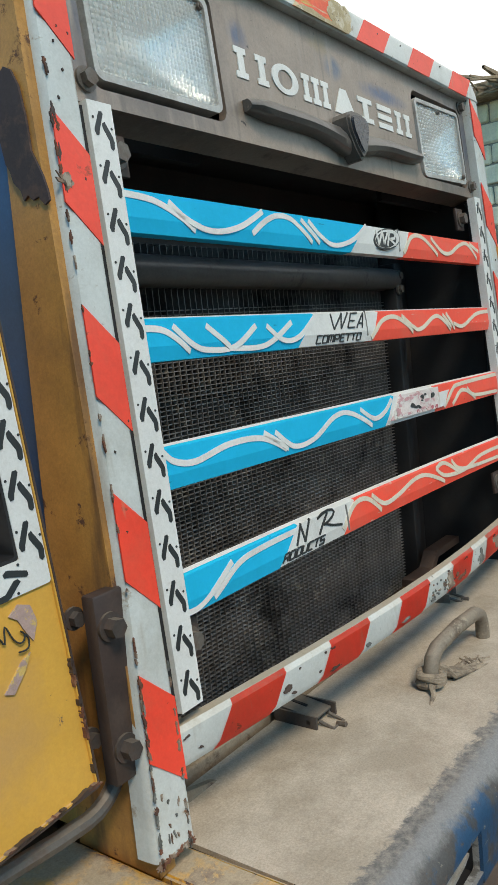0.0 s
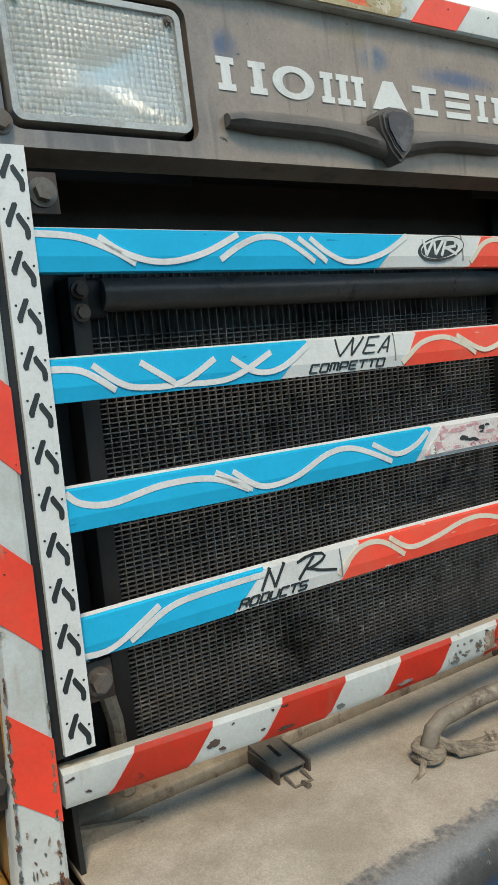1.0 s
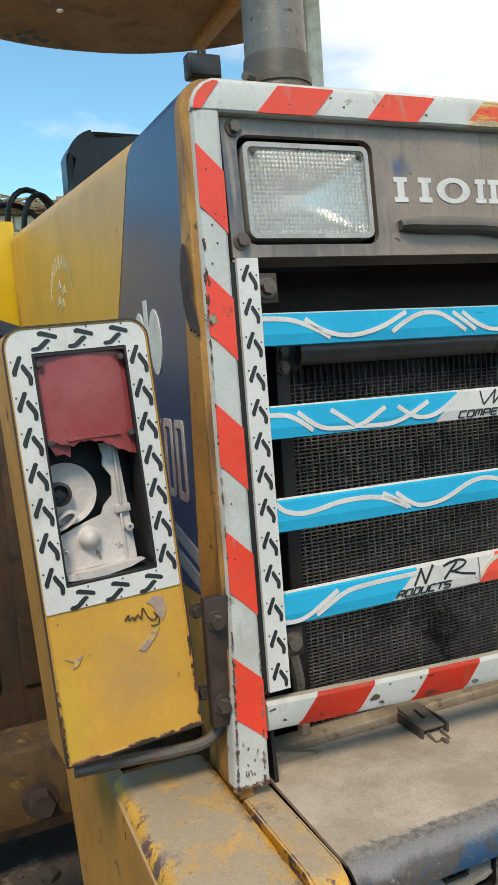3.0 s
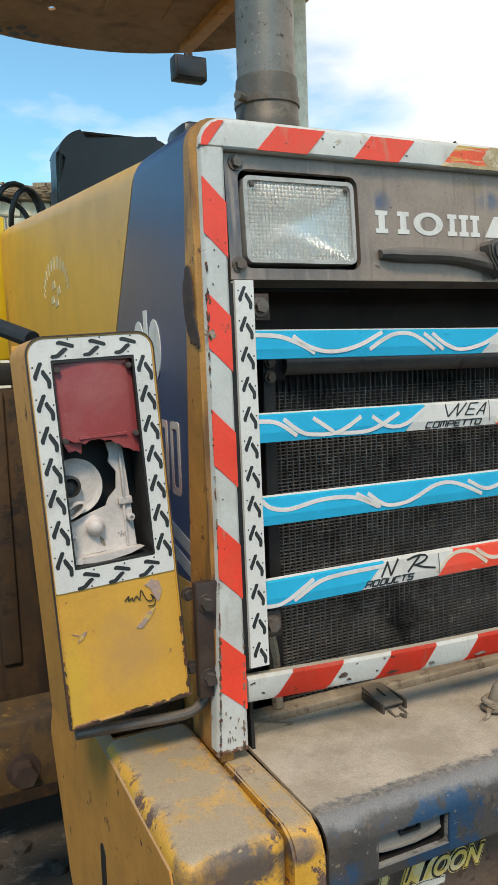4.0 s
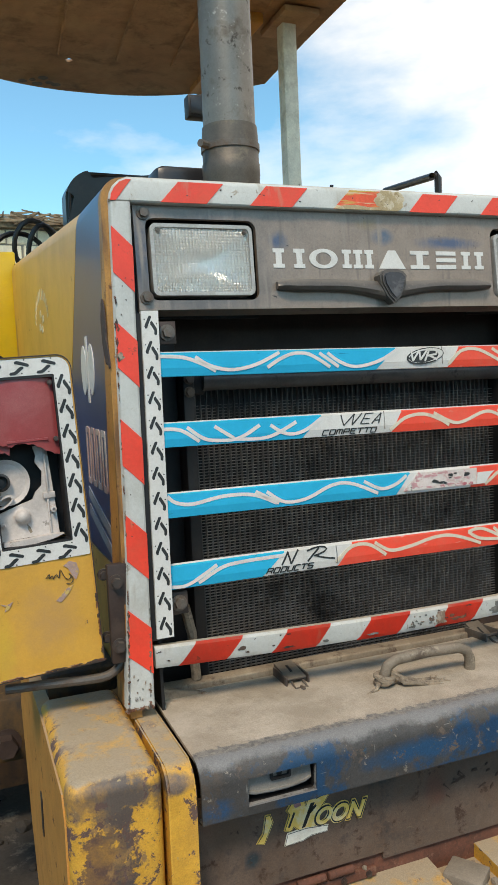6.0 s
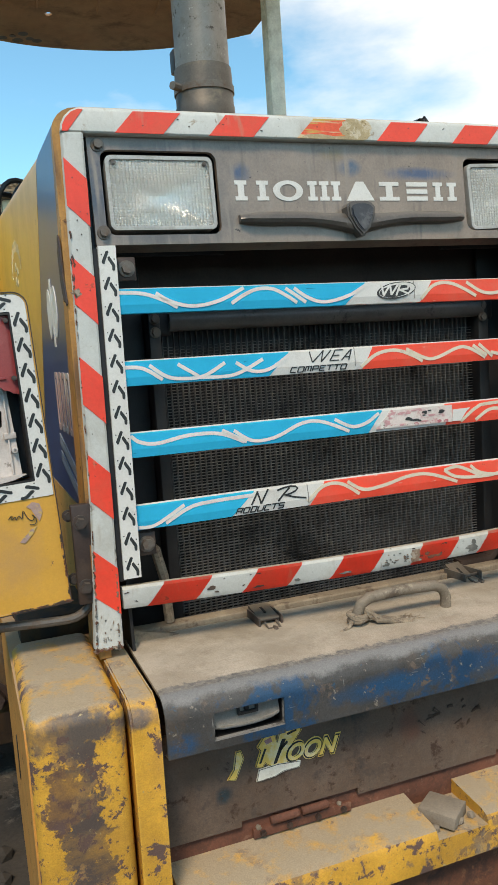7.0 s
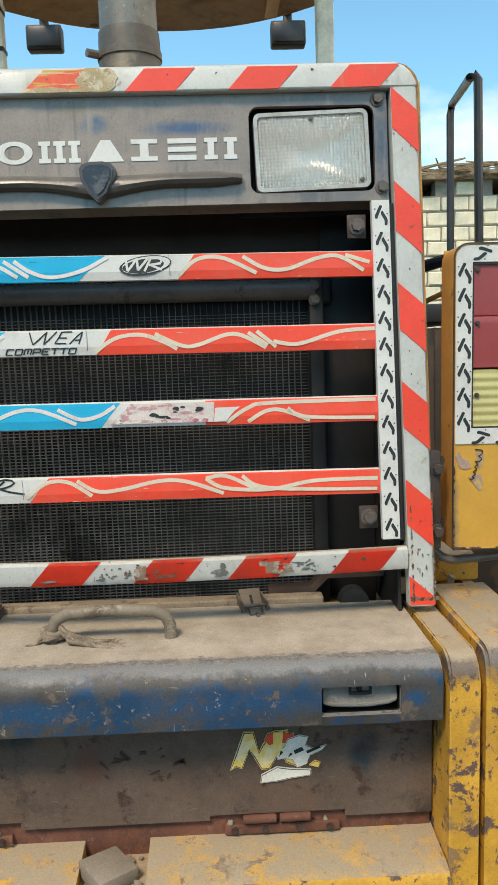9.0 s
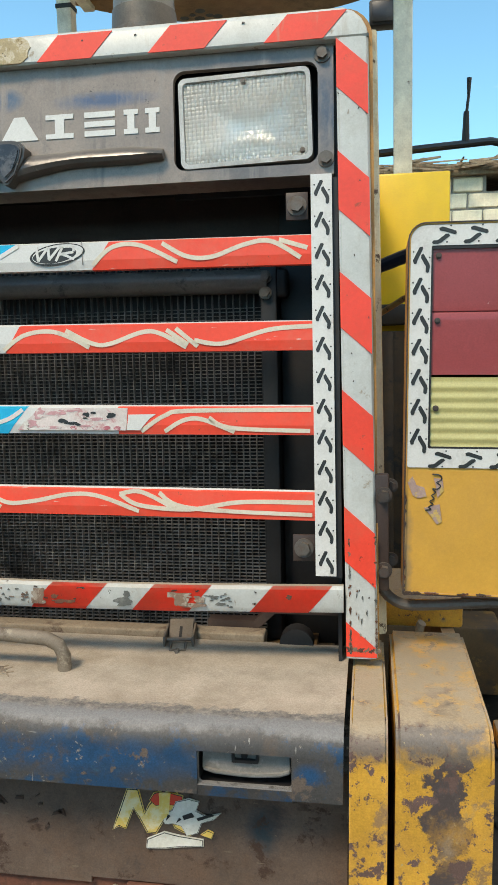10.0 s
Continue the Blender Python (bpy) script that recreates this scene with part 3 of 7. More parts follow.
def ribbon(knots, width, place, step=0.006):
    """A flat painted stroke. knots: (x, v); place(x, v) gives its point and (dx, dz) run on the surface."""
    xs = [k[0] for k in knots]
    vs = [k[1] for k in knots]
    n = max(4, int(abs(xs[-1] - xs[0]) / step))
    pts = []
    for i in range(n + 1):
        t = i / n * (len(knots) - 1)
        k = min(int(t), len(knots) - 2)
        f = t - k
        p0, p1, p2, p3 = (knots[max(0, min(len(knots) - 1, k + d))] for d in (-1, 0, 1, 2))
        cr = lambda a, b, c, d: 0.5 * (2 * b + (c - a) * f + (2 * a - 5 * b + 4 * c - d) * f * f + (3 * b - a - 3 * c + d) * f**3)  # noqa: E731
        pts.append(place(cr(p0[0], p1[0], p2[0], p3[0]), cr(p0[1], p1[1], p2[1], p3[1])))
    bm = bmesh.new()
    rows = []
    for i, p in enumerate(pts):
        d = (pts[min(i + 1, n)] - pts[max(i - 1, 0)]).normalized()
        side = Vector((-d.z, 0, d.x)) * (width / 2)
        rows.append((bm.verts.new(p + side), bm.verts.new(p - side), bm.verts.new(p - side + Vector((0, 0.002, 0))), bm.verts.new(p + side + Vector((0, 0.002, 0)))))
    for a, b in zip(rows, rows[1:]):
        for j in range(4):
            bm.faces.new((a[j], a[(j + 1) % 4], b[(j + 1) % 4], b[j]))
    bm.faces.new(rows[0])
    bm.faces.new(rows[-1][::-1])
    return bm


def words(text, x0, x1, z0, z1, y, m, shear=0.0, bold=0.0):
    """Letters of the built-in font, fitted into a box that faces -y."""
    cu = bpy.data.curves.new("words", "FONT")
    cu.body, cu.extrude, cu.shear, cu.offset = text, 0.002, shear, bold
    tmp = bpy.data.objects.new("words", cu)
    scene.collection.objects.link(tmp)
    bpy.context.view_layer.update()
    me = bpy.data.meshes.new_from_object(tmp.evaluated_get(bpy.context.evaluated_depsgraph_get()))
    bpy.data.objects.remove(tmp)
    bm = bmesh.new()
    bm.from_mesh(me)
    lo = [min(v.co[k] for v in bm.verts) for k in (0, 1)]
    hi = [max(v.co[k] for v in bm.verts) for k in (0, 1)]
    for v in bm.verts:
        v.co = Vector((lin(x0, x1, (v.co.x - lo[0]) / (hi[0] - lo[0])), y - (v.co.z > 0) * 0.0008, lin(z0, z1, (v.co.y - lo[1]) / (hi[1] - lo[1]))))
    bm.transform(m)
    return bm


# ================= the loader =================
loader = new("wheel_loader")
tagged(loader, "old yellow wheel loader with striped rear grille and dusty counterweight", "wheel loader")

# --- grille frame: two posts and a top member bent from one profile
FACE = 0.045


def post(side):
    edge = left_edge if side < 0 else right_edge
    bm = bmesh.new()
    rows = []
    for h in (-0.0188, 0.1, 0.3, 0.5, 0.62, 0.7, 0.78, 0.86, 0.935 if side < 0 else 0.941):
        o = edge(h)
        i = o - side * (FACE + (foot_flare(h) - 0.004 if side < 0 else 0.005))
        ring = [(i, 0.03), (i, 0.001), (i + side * 0.004, -0.002), (o - side * 0.012, -0.002), (o - side * 0.004, 0.0), (o - side * 0.0005, 0.005), (o, 0.013), (o, 0.03)]
        rows.append([bm.verts.new((x, y, gz(h, o))) for x, y in ring])
    for a, b in zip(rows, rows[1:]):
        for k in range(8):
            bm.faces.new((a[k], a[(k + 1) % 8], b[(k + 1) % 8], b[k]))
    bm.faces.new(rows[0])
    bm.faces.new(rows[-1][::-1])
    bm.transform(GR)
    return bm


frame_l = part("grille_post", post(-1), "white_tape", loader, "white post with red warning stripes, chipped at the foot")
frame_r = part("grille_post", post(1), "white_tape", loader, "white post with red warning stripes")
top_prof = [(0.03, 0.019), (0.001, 0.019), (-0.002, 0.022), (-0.002, 0.056), (0.001, 0.063), (0.007, 0.068), (0.014, 0.069)]
top_bm = bmesh.new()
rows = []
for x, drop in [(-0.5918, 0.05), (-0.5885, 0.032), (-0.581, 0.018), (-0.569, 0.007), (-0.553, 0.0)] + [(-0.55 + 0.1 * k, 0) for k in range(12)] + [(0.559, 0.0), (0.576, 0.007), (0.588, 0.018), (0.5955, 0.032), (0.5992, 0.05)]:
    rows.append([top_bm.verts.new((x, y, (max(0.02, z - drop) if z > 0.03 else z))) for y, z in top_prof])
for a, b in zip(rows, rows[1:]):
    for k in range(7):
        top_bm.faces.new((a[k], a[(k + 1) % 7], b[(k + 1) % 7], b[k]))
top_bm.faces.new(rows[0])
top_bm.faces.new(rows[-1][::-1])
top_bm.transform(GR)
frame_t = part("grille_top_rail", top_bm, "white_tape", loader, "white top rail with red stripes and a scraped yellow patch")

# bottom rail: bevelled bar, bent outwards
def rail_bow(x):
    t = (x + 0.5655) / 1.1215
    return lin(0.013, 0.0, t) - 0.030 * math.sin(math.pi * max(0.0, min(1.0, t)))


bot = bmesh.new()
rows = []
for k in range(25):
    x = lin(-0.5655, 0.556, k / 24)
    sag = 0.004 * math.sin(math.pi * k / 24)
    zc = gz(0.8435 + 0.003 + sag, x)
    prof = [(0.012, 0.021), (-0.003, 0.0215), (-0.009, 0.0165), (-0.009, -0.0125), (-0.004, -0.021), (0.012, -0.021)]
    rows.append([bot.verts.new((x, y + rail_bow(x), zc + z)) for y, z in prof])
for a, b in zip(rows, rows[1:]):
    for k in range(6):
        bot.faces.new((a[k], a[(k + 1) % 6], b[(k + 1) % 6], b[k]))
bot.faces.new(rows[0])
bot.faces.new(rows[-1][::-1])
bot.transform(GR)
frame_b = part("grille_bottom_rail", bot, "white_tape", loader, "white bottom rail with red stripes, dented and chipped")

# red warning stripes: tape laid on the white rails
for k, h in enumerate((0.021, 0.2, 0.383, 0.562, 0.741)):
    c = []
    for dh, s in ((0, 1), (0.087, -1)):
        e = [(left_edge(h + dh) + 0.0015, gz(h + dh + 0.006, -0.6)), (left_edge(h + dh) + foot_flare(h + dh) + FACE - 0.005, gz(h + dh + 0.045, -0.6))]
        c += e[::s]
    part("red_stripe", slab(c, -0.0032, -0.0015, GR), "red_tape", frame_l)
for h in (-0.019, 0.146, 0.328, 0.512, 0.697, 0.882):
    c = []
    bot_h = min(h + (0.072 if h < 0 else 0.087), 0.938)
    for hh, s in ((h, 1), (bot_h, -1)):
        e = [(right_edge(hh) - FACE - 0.005, gz(hh, 0.6)), (right_edge(hh) - 0.0015, gz(min(hh + 0.043, 0.939), 0.6))]
        c += e[::s]
    part("red_stripe", slab(c, -0.0032, -0.0015, GR), "red_tape", frame_r)
for x in (-0.492, -0.309, 0.062, 0.25, 0.437):
    c = [(x, -0.019 + 0.039), (x + 0.092, 0.02), (x + 0.129, 0.06), (x + 0.037, 0.06)]
    part("red_stripe", slab([(p[0], p[1]) for p in c], -0.0032, -0.0015, GR), "red_tape", frame_t)
smear = material("scraped red and yellow", (0.80, 0.10, 0.04), 0.5, 0, [((0.6, 0.58, 0.52), 50, 0.62, 0.66)], streaks=[((0.58, 0.38, 0.09), (12, 40, 130), 0.50, 0.56), ((0.62, 0.5, 0.3), (9, 40, 90), 0.60, 0.66)])
tan_smear = material("scraped tan filler", (0.42, 0.33, 0.19), 0.7, 0, [((0.56, 0.49, 0.36), 34, 0.5, 0.56), ((0.26, 0.18, 0.09), 50, 0.6, 0.64)])
part("worn_stripe", slab([(-0.122, 0.021), (-0.02, 0.021), (0.004, 0.036), (0.0, 0.045), (0.008, 0.052), (-0.006, 0.0605), (-0.082, 0.0605)], -0.0032, -0.0015, GR), smear, frame_t, "red tape scraped through to yellow paint")
srng = random.Random(5)
blob = []
for k in range(30):
    a = 2 * math.pi * k / 30
    q = 1 + 0.35 * noise.noise(Vector((2.3 * math.cos(a), 2.3 * math.sin(a), 4.0))) + srng.uniform(-0.09, 0.09)
    blob.append((0.014 + 0.036 * q * math.cos(a), max(0.0205, min(0.0625, 0.040 + 0.024 * q * math.sin(a)))))
part("scraped_patch", slab(blob, -0.0036, -0.0015, GR), tan_smear, frame_t)
part("scraped_patch", slab([(-0.118, 0.0205), (-0.02, 0.0205), (0.02, 0.022), (0.0, 0.0275), (-0.04, 0.0265), (-0.07, 0.0305), (-0.1, 0.028)], -0.0038, -0.0015, GR), tan_smear, frame_t)
part("corner_stripe", slab([(-0.5885, 0.0205), (-0.578, 0.0205), (-0.547, 0.060), (-0.556, 0.0605), (-0.569, 0.055), (-0.580, 0.044), (-0.5865, 0.032)], -0.0032, -0.0015, GR), "red_tape", frame_t)
for x in (-0.522, -0.335, -0.149, 0.040, 0.213, 0.406):
    bmz = bmesh.new()
    rr = []
    for i in range(4):
        for_row = []
        for y, z, s in ((-0.0035, 0.0215, 1.0), (-0.0098, 0.0168, 0.88), (-0.0098, -0.0128, 0.2), (-0.0045, -0.0215, 0.0)):
            xx = x + 0.094 * i / 3 + 0.038 * s
            zc = gz(0.8465 + 0.004 * math.sin(math.pi * (xx + 0.575) / 1.133), xx)
            for_row.append(bmz.verts.new((xx, y + rail_bow(xx), zc + z)))
        rr.append(for_row)
    for a, b in zip(rr, rr[1:]):
        for j in range(3):
            bmz.faces.new((a[j], a[j + 1], b[j + 1], b[j]))
    bmesh.ops.solidify(bmz, geom=bmz.faces[:], thickness=0.0005)
    bmz.transform(GR)
    part("red_stripe", bmz, "red_tape", frame_b)

PGR = GR @ Matrix.Translation((0, 0.011, -0.38)) @ Matrix.Diagonal((1.007, 1.0, 1.007, 1.0)) @ Matrix.Translation((0, 0, 0.38))  # the lamp panel sits back from the rails
SGR = GR @ Matrix.Translation((0, 0.005, 0))
# --- top panel with two lamp openings
PT, PB = 0.016, -0.183
holes = [(-0.518, -0.292), (0.284, 0.516)]
HZ1, HZ0 = -0.008, -0.165
pbm = []
for (hx0, hx1) in holes:
    x0, x1 = (hx0 - 0.022, hx1 + 0.03) if hx0 < 0 else (hx0 - 0.03, hx1 + 0.0245)
    ox = [(p[0], p[1]) for p in rounded(x0, x1, PB, PT, 0.0001, 5)]
    ix = rounded(hx0, hx1, HZ0, HZ1, 0.018, 5)
    pbm.append(ring_plate(ox, ix, 0.004, 0.016))
pbm.append(box(holes[0][1] + 0.03, holes[1][0] - 0.03, 0.004, 0.016, PB, PT))
pbm.append(sweep([(0.004, PB), (0.016, PB), (0.05, PB - 0.006), (0.05, PB - 0.001)], -0.540, 0.5405, "x"))
pj = join(pbm)
pj.transform(PGR)
panel = part("lamp_panel", pj, "panel", loader, "scuffed dark grey panel with blue paint traces")
for x, h in ((-0.5205, 0.0), (-0.5245, 0.160), (0.523, 0.0), (0.528, 0.160)):
    part("bolt", bolt(0.0088, 0.008, PGR @ pose(x, 0.004, -h, 0, 20, 0)), "steel", panel)
# dark seam round the panel
part("seam", join([box(-0.55, 0.55, 0.012, 0.03, 0.012, 0.03, m=PGR), box(-0.558, -0.536, 0.018, 0.03, -0.19, 0.02, m=PGR), box(0.536, 0.554, 0.018, 0.03, -0.19, 0.02, m=PGR)]), "black", panel)

glass = bpy.data.materials.new("prismatic lamp glass")
glass.use_nodes = True
gb = glass.node_tree.nodes["Principled BSDF"]
gb.inputs["Base Color"].default_value = (0.86, 0.87, 0.83, 1)
gb.inputs["Roughness"].default_value = 0.26
gb.inputs["Transmission Weight"].default_value = 0.7
gb.inputs["IOR"].default_value = 1.35
chrome = material("lamp reflector", (0.85, 0.86, 0.84), 0.25, 0.75, [((0.5, 0.48, 0.44), 14, 0.5, 0.8, 0.5)], mottle=0.1, bump=0.0)
bezel_mat = material("pale lamp bezel", (0.42, 0.42, 0.40), 0.45, 0.2, [((0.25, 0.22, 0.18), 20, 0.5, 0.75, 0.7)])


def work_lamp(x0, x1, z0, z1, dx, tilt):
    m = PGR @ pose((x0 + x1) / 2 + dx, 0.006, (z0 + z1) / 2, 0, tilt, 0)
    w, hh = (x1 - x0) / 2, (z1 - z0) / 2
    lamp = part("work_lamp", join([ring_plate(rounded(-w, w, -hh, hh, 0.012), rounded(-w + 0.007, w - 0.007, -hh + 0.007, hh - 0.007, 0.008), -0.004, 0.035, m)]), bezel_mat, loader, "rectangular rear lamp with clear ribbed lens")
    # lens of upright flutes crossed by finer rows
    nx, nz = 30, 20
    lw, lh = w - 0.006, hh - 0.006
    bm = bmesh.new()
    grid = {}
    for i in range(nx * 3 + 1):
        for j in range(nz * 3 + 1):
            u, v = i / (1.5 * nx) - 1, j / (1.5 * nz) - 1
            mild = 0.55 + 0.45 * min(1.0, 1.4 * math.hypot(u, v))
            relief = mild * (0.0011 * (i % 3 > 0) + 0.0005 * (j % 3 > 0))
            grid[i, j] = bm.verts.new((lw * u, 0.001 - relief - 0.004 * (1 - max(u * u, v * v)), lh * v))
    for i in range(nx * 3):
        for j in range(nz * 3):
            bm.faces.new((grid[i, j], grid[i + 1, j], grid[i + 1, j + 1], grid[i, j + 1]))
    bm.transform(m)
    part("lens", bm, glass, lamp, "clear ribbed glass lens", smooth=False)
    # bowl reflector behind
    bm = bmesh.new()
    g2 = {}
    for i in range(17):
        for j in range(13):
            u, v = -1 + i / 8, -1 + j / 6
            g2[i, j] = bm.verts.new((u * lw, 0.012 + 0.045 * (1 - max(u * u, v * v)), v * lh))
    for i in range(16):
        for j in range(12):
            bm.faces.new((g2[i, j], g2[i + 1, j], g2[i + 1, j + 1], g2[i, j + 1]))
    bm.transform(m)
    part("reflector", bm, chrome, lamp)
    for sx, sz in (((-1, 1), (1, 1)) if x0 < 0 else ((0, 1), (1, -1))):
        part("screw", bolt(0.003, 0.0015, m @ pose(sx * (w - 0.016), -0.003, sz * (hh - 0.014))), "steel", lamp)
    part("housing", join([ring_plate(rounded(-w + 0.002, w - 0.002, -hh + 0.002, hh - 0.002, 0.012), rounded(-w + 0.006, w - 0.006, -hh + 0.006, hh - 0.006, 0.008), 0.03, 0.075, m), box(-w + 0.002, w - 0.002, 0.073, 0.077, -hh + 0.002, hh - 0.002, m=m)]), "black", lamp)


work_lamp(-0.510, -0.301, -0.156, -0.018, 0, 0)
work_lamp(0.294, 0.506, -0.161, -0.018, 0, -1.6)
for x0 in (-0.54, 0.265):
    part("lamp_well", box(x0, x0 + 0.275, 0.08, 0.09, -0.19, 0.02, m=PGR), "black", panel)

# --- side strips with a tread pattern sticker
def tread_mark(cx, cz, s, m, turn=0.0, y=-0.0045):
    """Two bent black dashes and two dots of a checker plate print."""
    mm = m @ pose(cx, 0, cz, 0, turn, 0)
    k = s
    out = [slab([(p[0] * k, p[1] * k) for p in ((-0.0118, -0.0018), (-0.0102, -0.0060), (-0.0066, -0.0058), (-0.0052, -0.001), (0.0030, 0.0165), (0.0018, 0.0190), (-0.0022, 0.0188), (-0.0112, 0.0008))], y, y + 0.001, mm),
           slab([(p[0] * k, p[1] * k) for p in ((0.0002, 0.0068), (0.0036, 0.0088), (0.0122, -0.0058), (0.0132, -0.0105), (0.0122, -0.0178), (0.0095, -0.0195), (0.0070, -0.0172), (0.0072, -0.0098), (0.0002, 0.0022))], y - 0.0001, y + 0.001, mm)]
    for dx, dz in ((-0.0112, 0.012), (0.0125, 0.003)):
        out.append(slab([(dx * k + 0.0014 * math.cos(a), dz * k + 0.0014 * math.sin(a)) for a in (0, 1.05, 2.1, 3.14, 4.2, 5.24)], y, y + 0.001, mm))
    return out


for side, ht, hb in ((-1, 0.185, 0.808), (1, 0.185, 0.82)):
    if side < 0:
        f = lambda h: -0.545 - 0.0245 * (h - 0.185)  # noqa: E731
    else:
        f = lambda h: 0.508 + 0.006 * (h - 0.185)  # noqa: E731
    c = [(f(ht), -ht), (f(ht) + 0.033, -ht), (f(hb) + 0.033, -hb), (f(hb), -hb)]
    strip = part("tread_strip", slab(c, -0.004, 0.012, SGR), "white_vinyl", loader, "white strip printed with black checker-plate marks")
    marks = []
    for k in range(13):
        h = lin(ht + 0.028, hb - 0.022, k / 12)
        marks += tread_mark(f(h) + 0.0165, -h, 0.97, SGR, 0, -0.0046)
    part("tread_print", join(marks), "ink", strip)
    part("strip_edge", slab([(p[0] + side * 0.009, p[1] - 0.004) for p in c], 0.003, 0.02, SGR), "black", strip)

# --- four painted slats
SLATS = [  # height at its left end, white from, red from, strokes of (x, v)
    (0.262, 0.015, 0.178, -0.055, -0.034, 0.007),
    (0.398, -0.175, 0.018, -0.05, -0.03, 0.007),
    (0.534, 0.029, 0.185, -0.04, 0.0, 0.007),
    (0.673, -0.273, -0.114, -0.055, -0.04, 0.012),
]
STROKES = [
    [[(-0.515, .14), (-0.468, .22), (-0.43, .55), (-0.402, .92)], [(-0.443, .2), (-0.418, .6), (-0.385, .84), (-0.35, .84), (-0.31, .6), (-0.264, .08)], [(-0.292, .82), (-0.264, .42), (-0.235, .16), (-0.205, .16), (-0.182, .4), (-0.15, .9)], [(-0.174, .16), (-0.13, .9)], [(-0.155, .16), (-0.13, .6), (-0.1, .88), (-0.067, .86), (-0.025, .58), (0.017, .03)],
     [(0.146, .94), (0.181, .22), (0.228, .18), (0.29, .89)], [(0.265, .12), (0.306, .68), (0.348, .73), (0.402, .28), (0.444, .19), (0.491, .86)], [(0.457, .14), (0.502, .49)]],
    [[(-0.521, .23), (-0.483, .33), (-0.446, .92)], [(-0.47, .2), (-0.44, .75), (-0.411, .92), (-0.364, .88), (-0.318, .3)], [(-0.414, .23), (-0.374, .88)], [(-0.375, .92), (-0.301, .92), (-0.237, .25)], [(-0.295, .33), (-0.262, .8), (-0.223, .75), (-0.18, .14)],
     [(-0.015, 1.0), (0.023, .38), (0.07, .23), (0.112, .57), (0.137, .92)], [(0.097, .2), (0.143, .75), (0.174, .77), (0.228, .32), (0.259, .37), (0.303, .95)], [(0.27, .23), (0.306, .84)], [(0.286, .18), (0.322, .92)], [(0.317, .67), (0.364, .81), (0.44, .29), (0.509, .17)]],
    [[(-0.519, .06), (-0.503, .39), (-0.469, .53), (-0.406, .29), (-0.343, .36), (-0.292, .89)], [(-0.337, .21), (-0.287, .9)], [(-0.313, .27), (-0.275, .86), (-0.225, .81), (-0.165, .25), (-0.119, .26), (-0.056, .91)], [(-0.089, .21), (-0.049, .68), (-0.012, .53), (0.017, .1)],
     [(0.224, 1.0), (0.265, .34), (0.308, .14), (0.506, .09)], [(0.264, 1.0), (0.296, .54), (0.328, .49), (0.381, 1.0)], [(0.339, .42), (0.376, .83), (0.504, .94)]],
    [[(-0.521, .98), (-0.486, .95), (-0.426, .19)], [(-0.466, .95), (-0.416, .35), (-0.368, .2), (-0.278, .16)], [(-0.159, .88), (-0.12, .18), (-0.078, .18), (-0.036, .85)], [(-0.063, .11), (-0.025, .64), (0.025, .56), (0.09, .24), (0.142, .29), (0.213, .9)],
     [(0.18, .18), (0.218, .08), (0.275, .74)], [(0.18, .18), (0.216, .65), (0.302, .77), (0.388, .42), (0.507, .37)], [(0.249, .1), (0.302, .71), (0.506, .87)]],
]
PROFILE = [(0.012, 0.0), (0.0, 0.0045), (0.0, 0.033), (0.0032, 0.048), (0.018, 0.048)]  # depth, height below the top edge
WRAP = [(0.0055, 0.0024), (0.0, 0.0045), (0.0, 0.033), (0.0032, 0.048), (0.018, 0.048)]


def slat_bar(top, x0, x1, cut0, cut1, d, grow):
    """A bevelled bar whose ends are cut on the slant by cut0 and cut1 over its height."""
    bm = bmesh.new()
    rows = []
    for i in range(15):
        t = i / 14
        row = []
        for y, v in (WRAP if grow else PROFILE):
            s = v / 0.048
            x = lin(x0 + cut0 * s, x1 + cut1 * s, t)
            bow = 0.012 * (1 - (2 * (x + 0.005) / 1.03) ** 2) if top > 0.6 else 0.0
            row.append(bm.verts.new((x, d + bow + y - grow, -top - 0.0112 * (x + 0.51) - v + grow * (-1 if v > 0.04 else 0))))
        rows.append(row)
    n = len(PROFILE)
    for a, b in zip(rows, rows[1:]):
        for k in range(n):
            bm.faces.new((a[k], a[(k + 1) % n], b[(k + 1) % n], b[k]))
    bm.faces.new(rows[0])
    bm.faces.new(rows[-1][::-1])
    bm.transform(GR)
    return bm


slats = []
for (top, xw, xr, cw, cr_, d), strokes in zip(SLATS, STROKES):
    slat = part("grille_slat", slat_bar(top, -0.533, 0.528, 0, 0, d, 0.0), "white_vinyl", loader, "steel slat wrapped in cyan, white and red vinyl with white waves", smooth=False)
    slats.append(slat)
    part("cyan_wrap", slat_bar(top, -0.531, xw, 0, cw, d, 0.0006), "blue", slat, smooth=False)
    part("red_wrap", slat_bar(top, xr, 0.526, cr_, 0, d, 0.0006), "red_vinyl", slat, smooth=False)

    def on(x, v, top=top, d=d):
        bow = 0.012 * (1 - (2 * (x + 0.005) / 1.03) ** 2) if top > 0.6 else 0.0
        vv = 0.004 + 0.040 * v
        back = max(0.0, (vv - 0.033) / 0.015 * 0.0032)
        return Vector((x, d + bow - 0.0013 + back, -top - 0.0112 * (x + 0.51) - vv))
    for s in strokes:
        wave = ribbon(s, 0.0072, on)
        wave.transform(GR)
        part("wave_stroke", wave, "white_vinyl" if s[0][0] < xr - 0.05 else "cream_vinyl", slat)


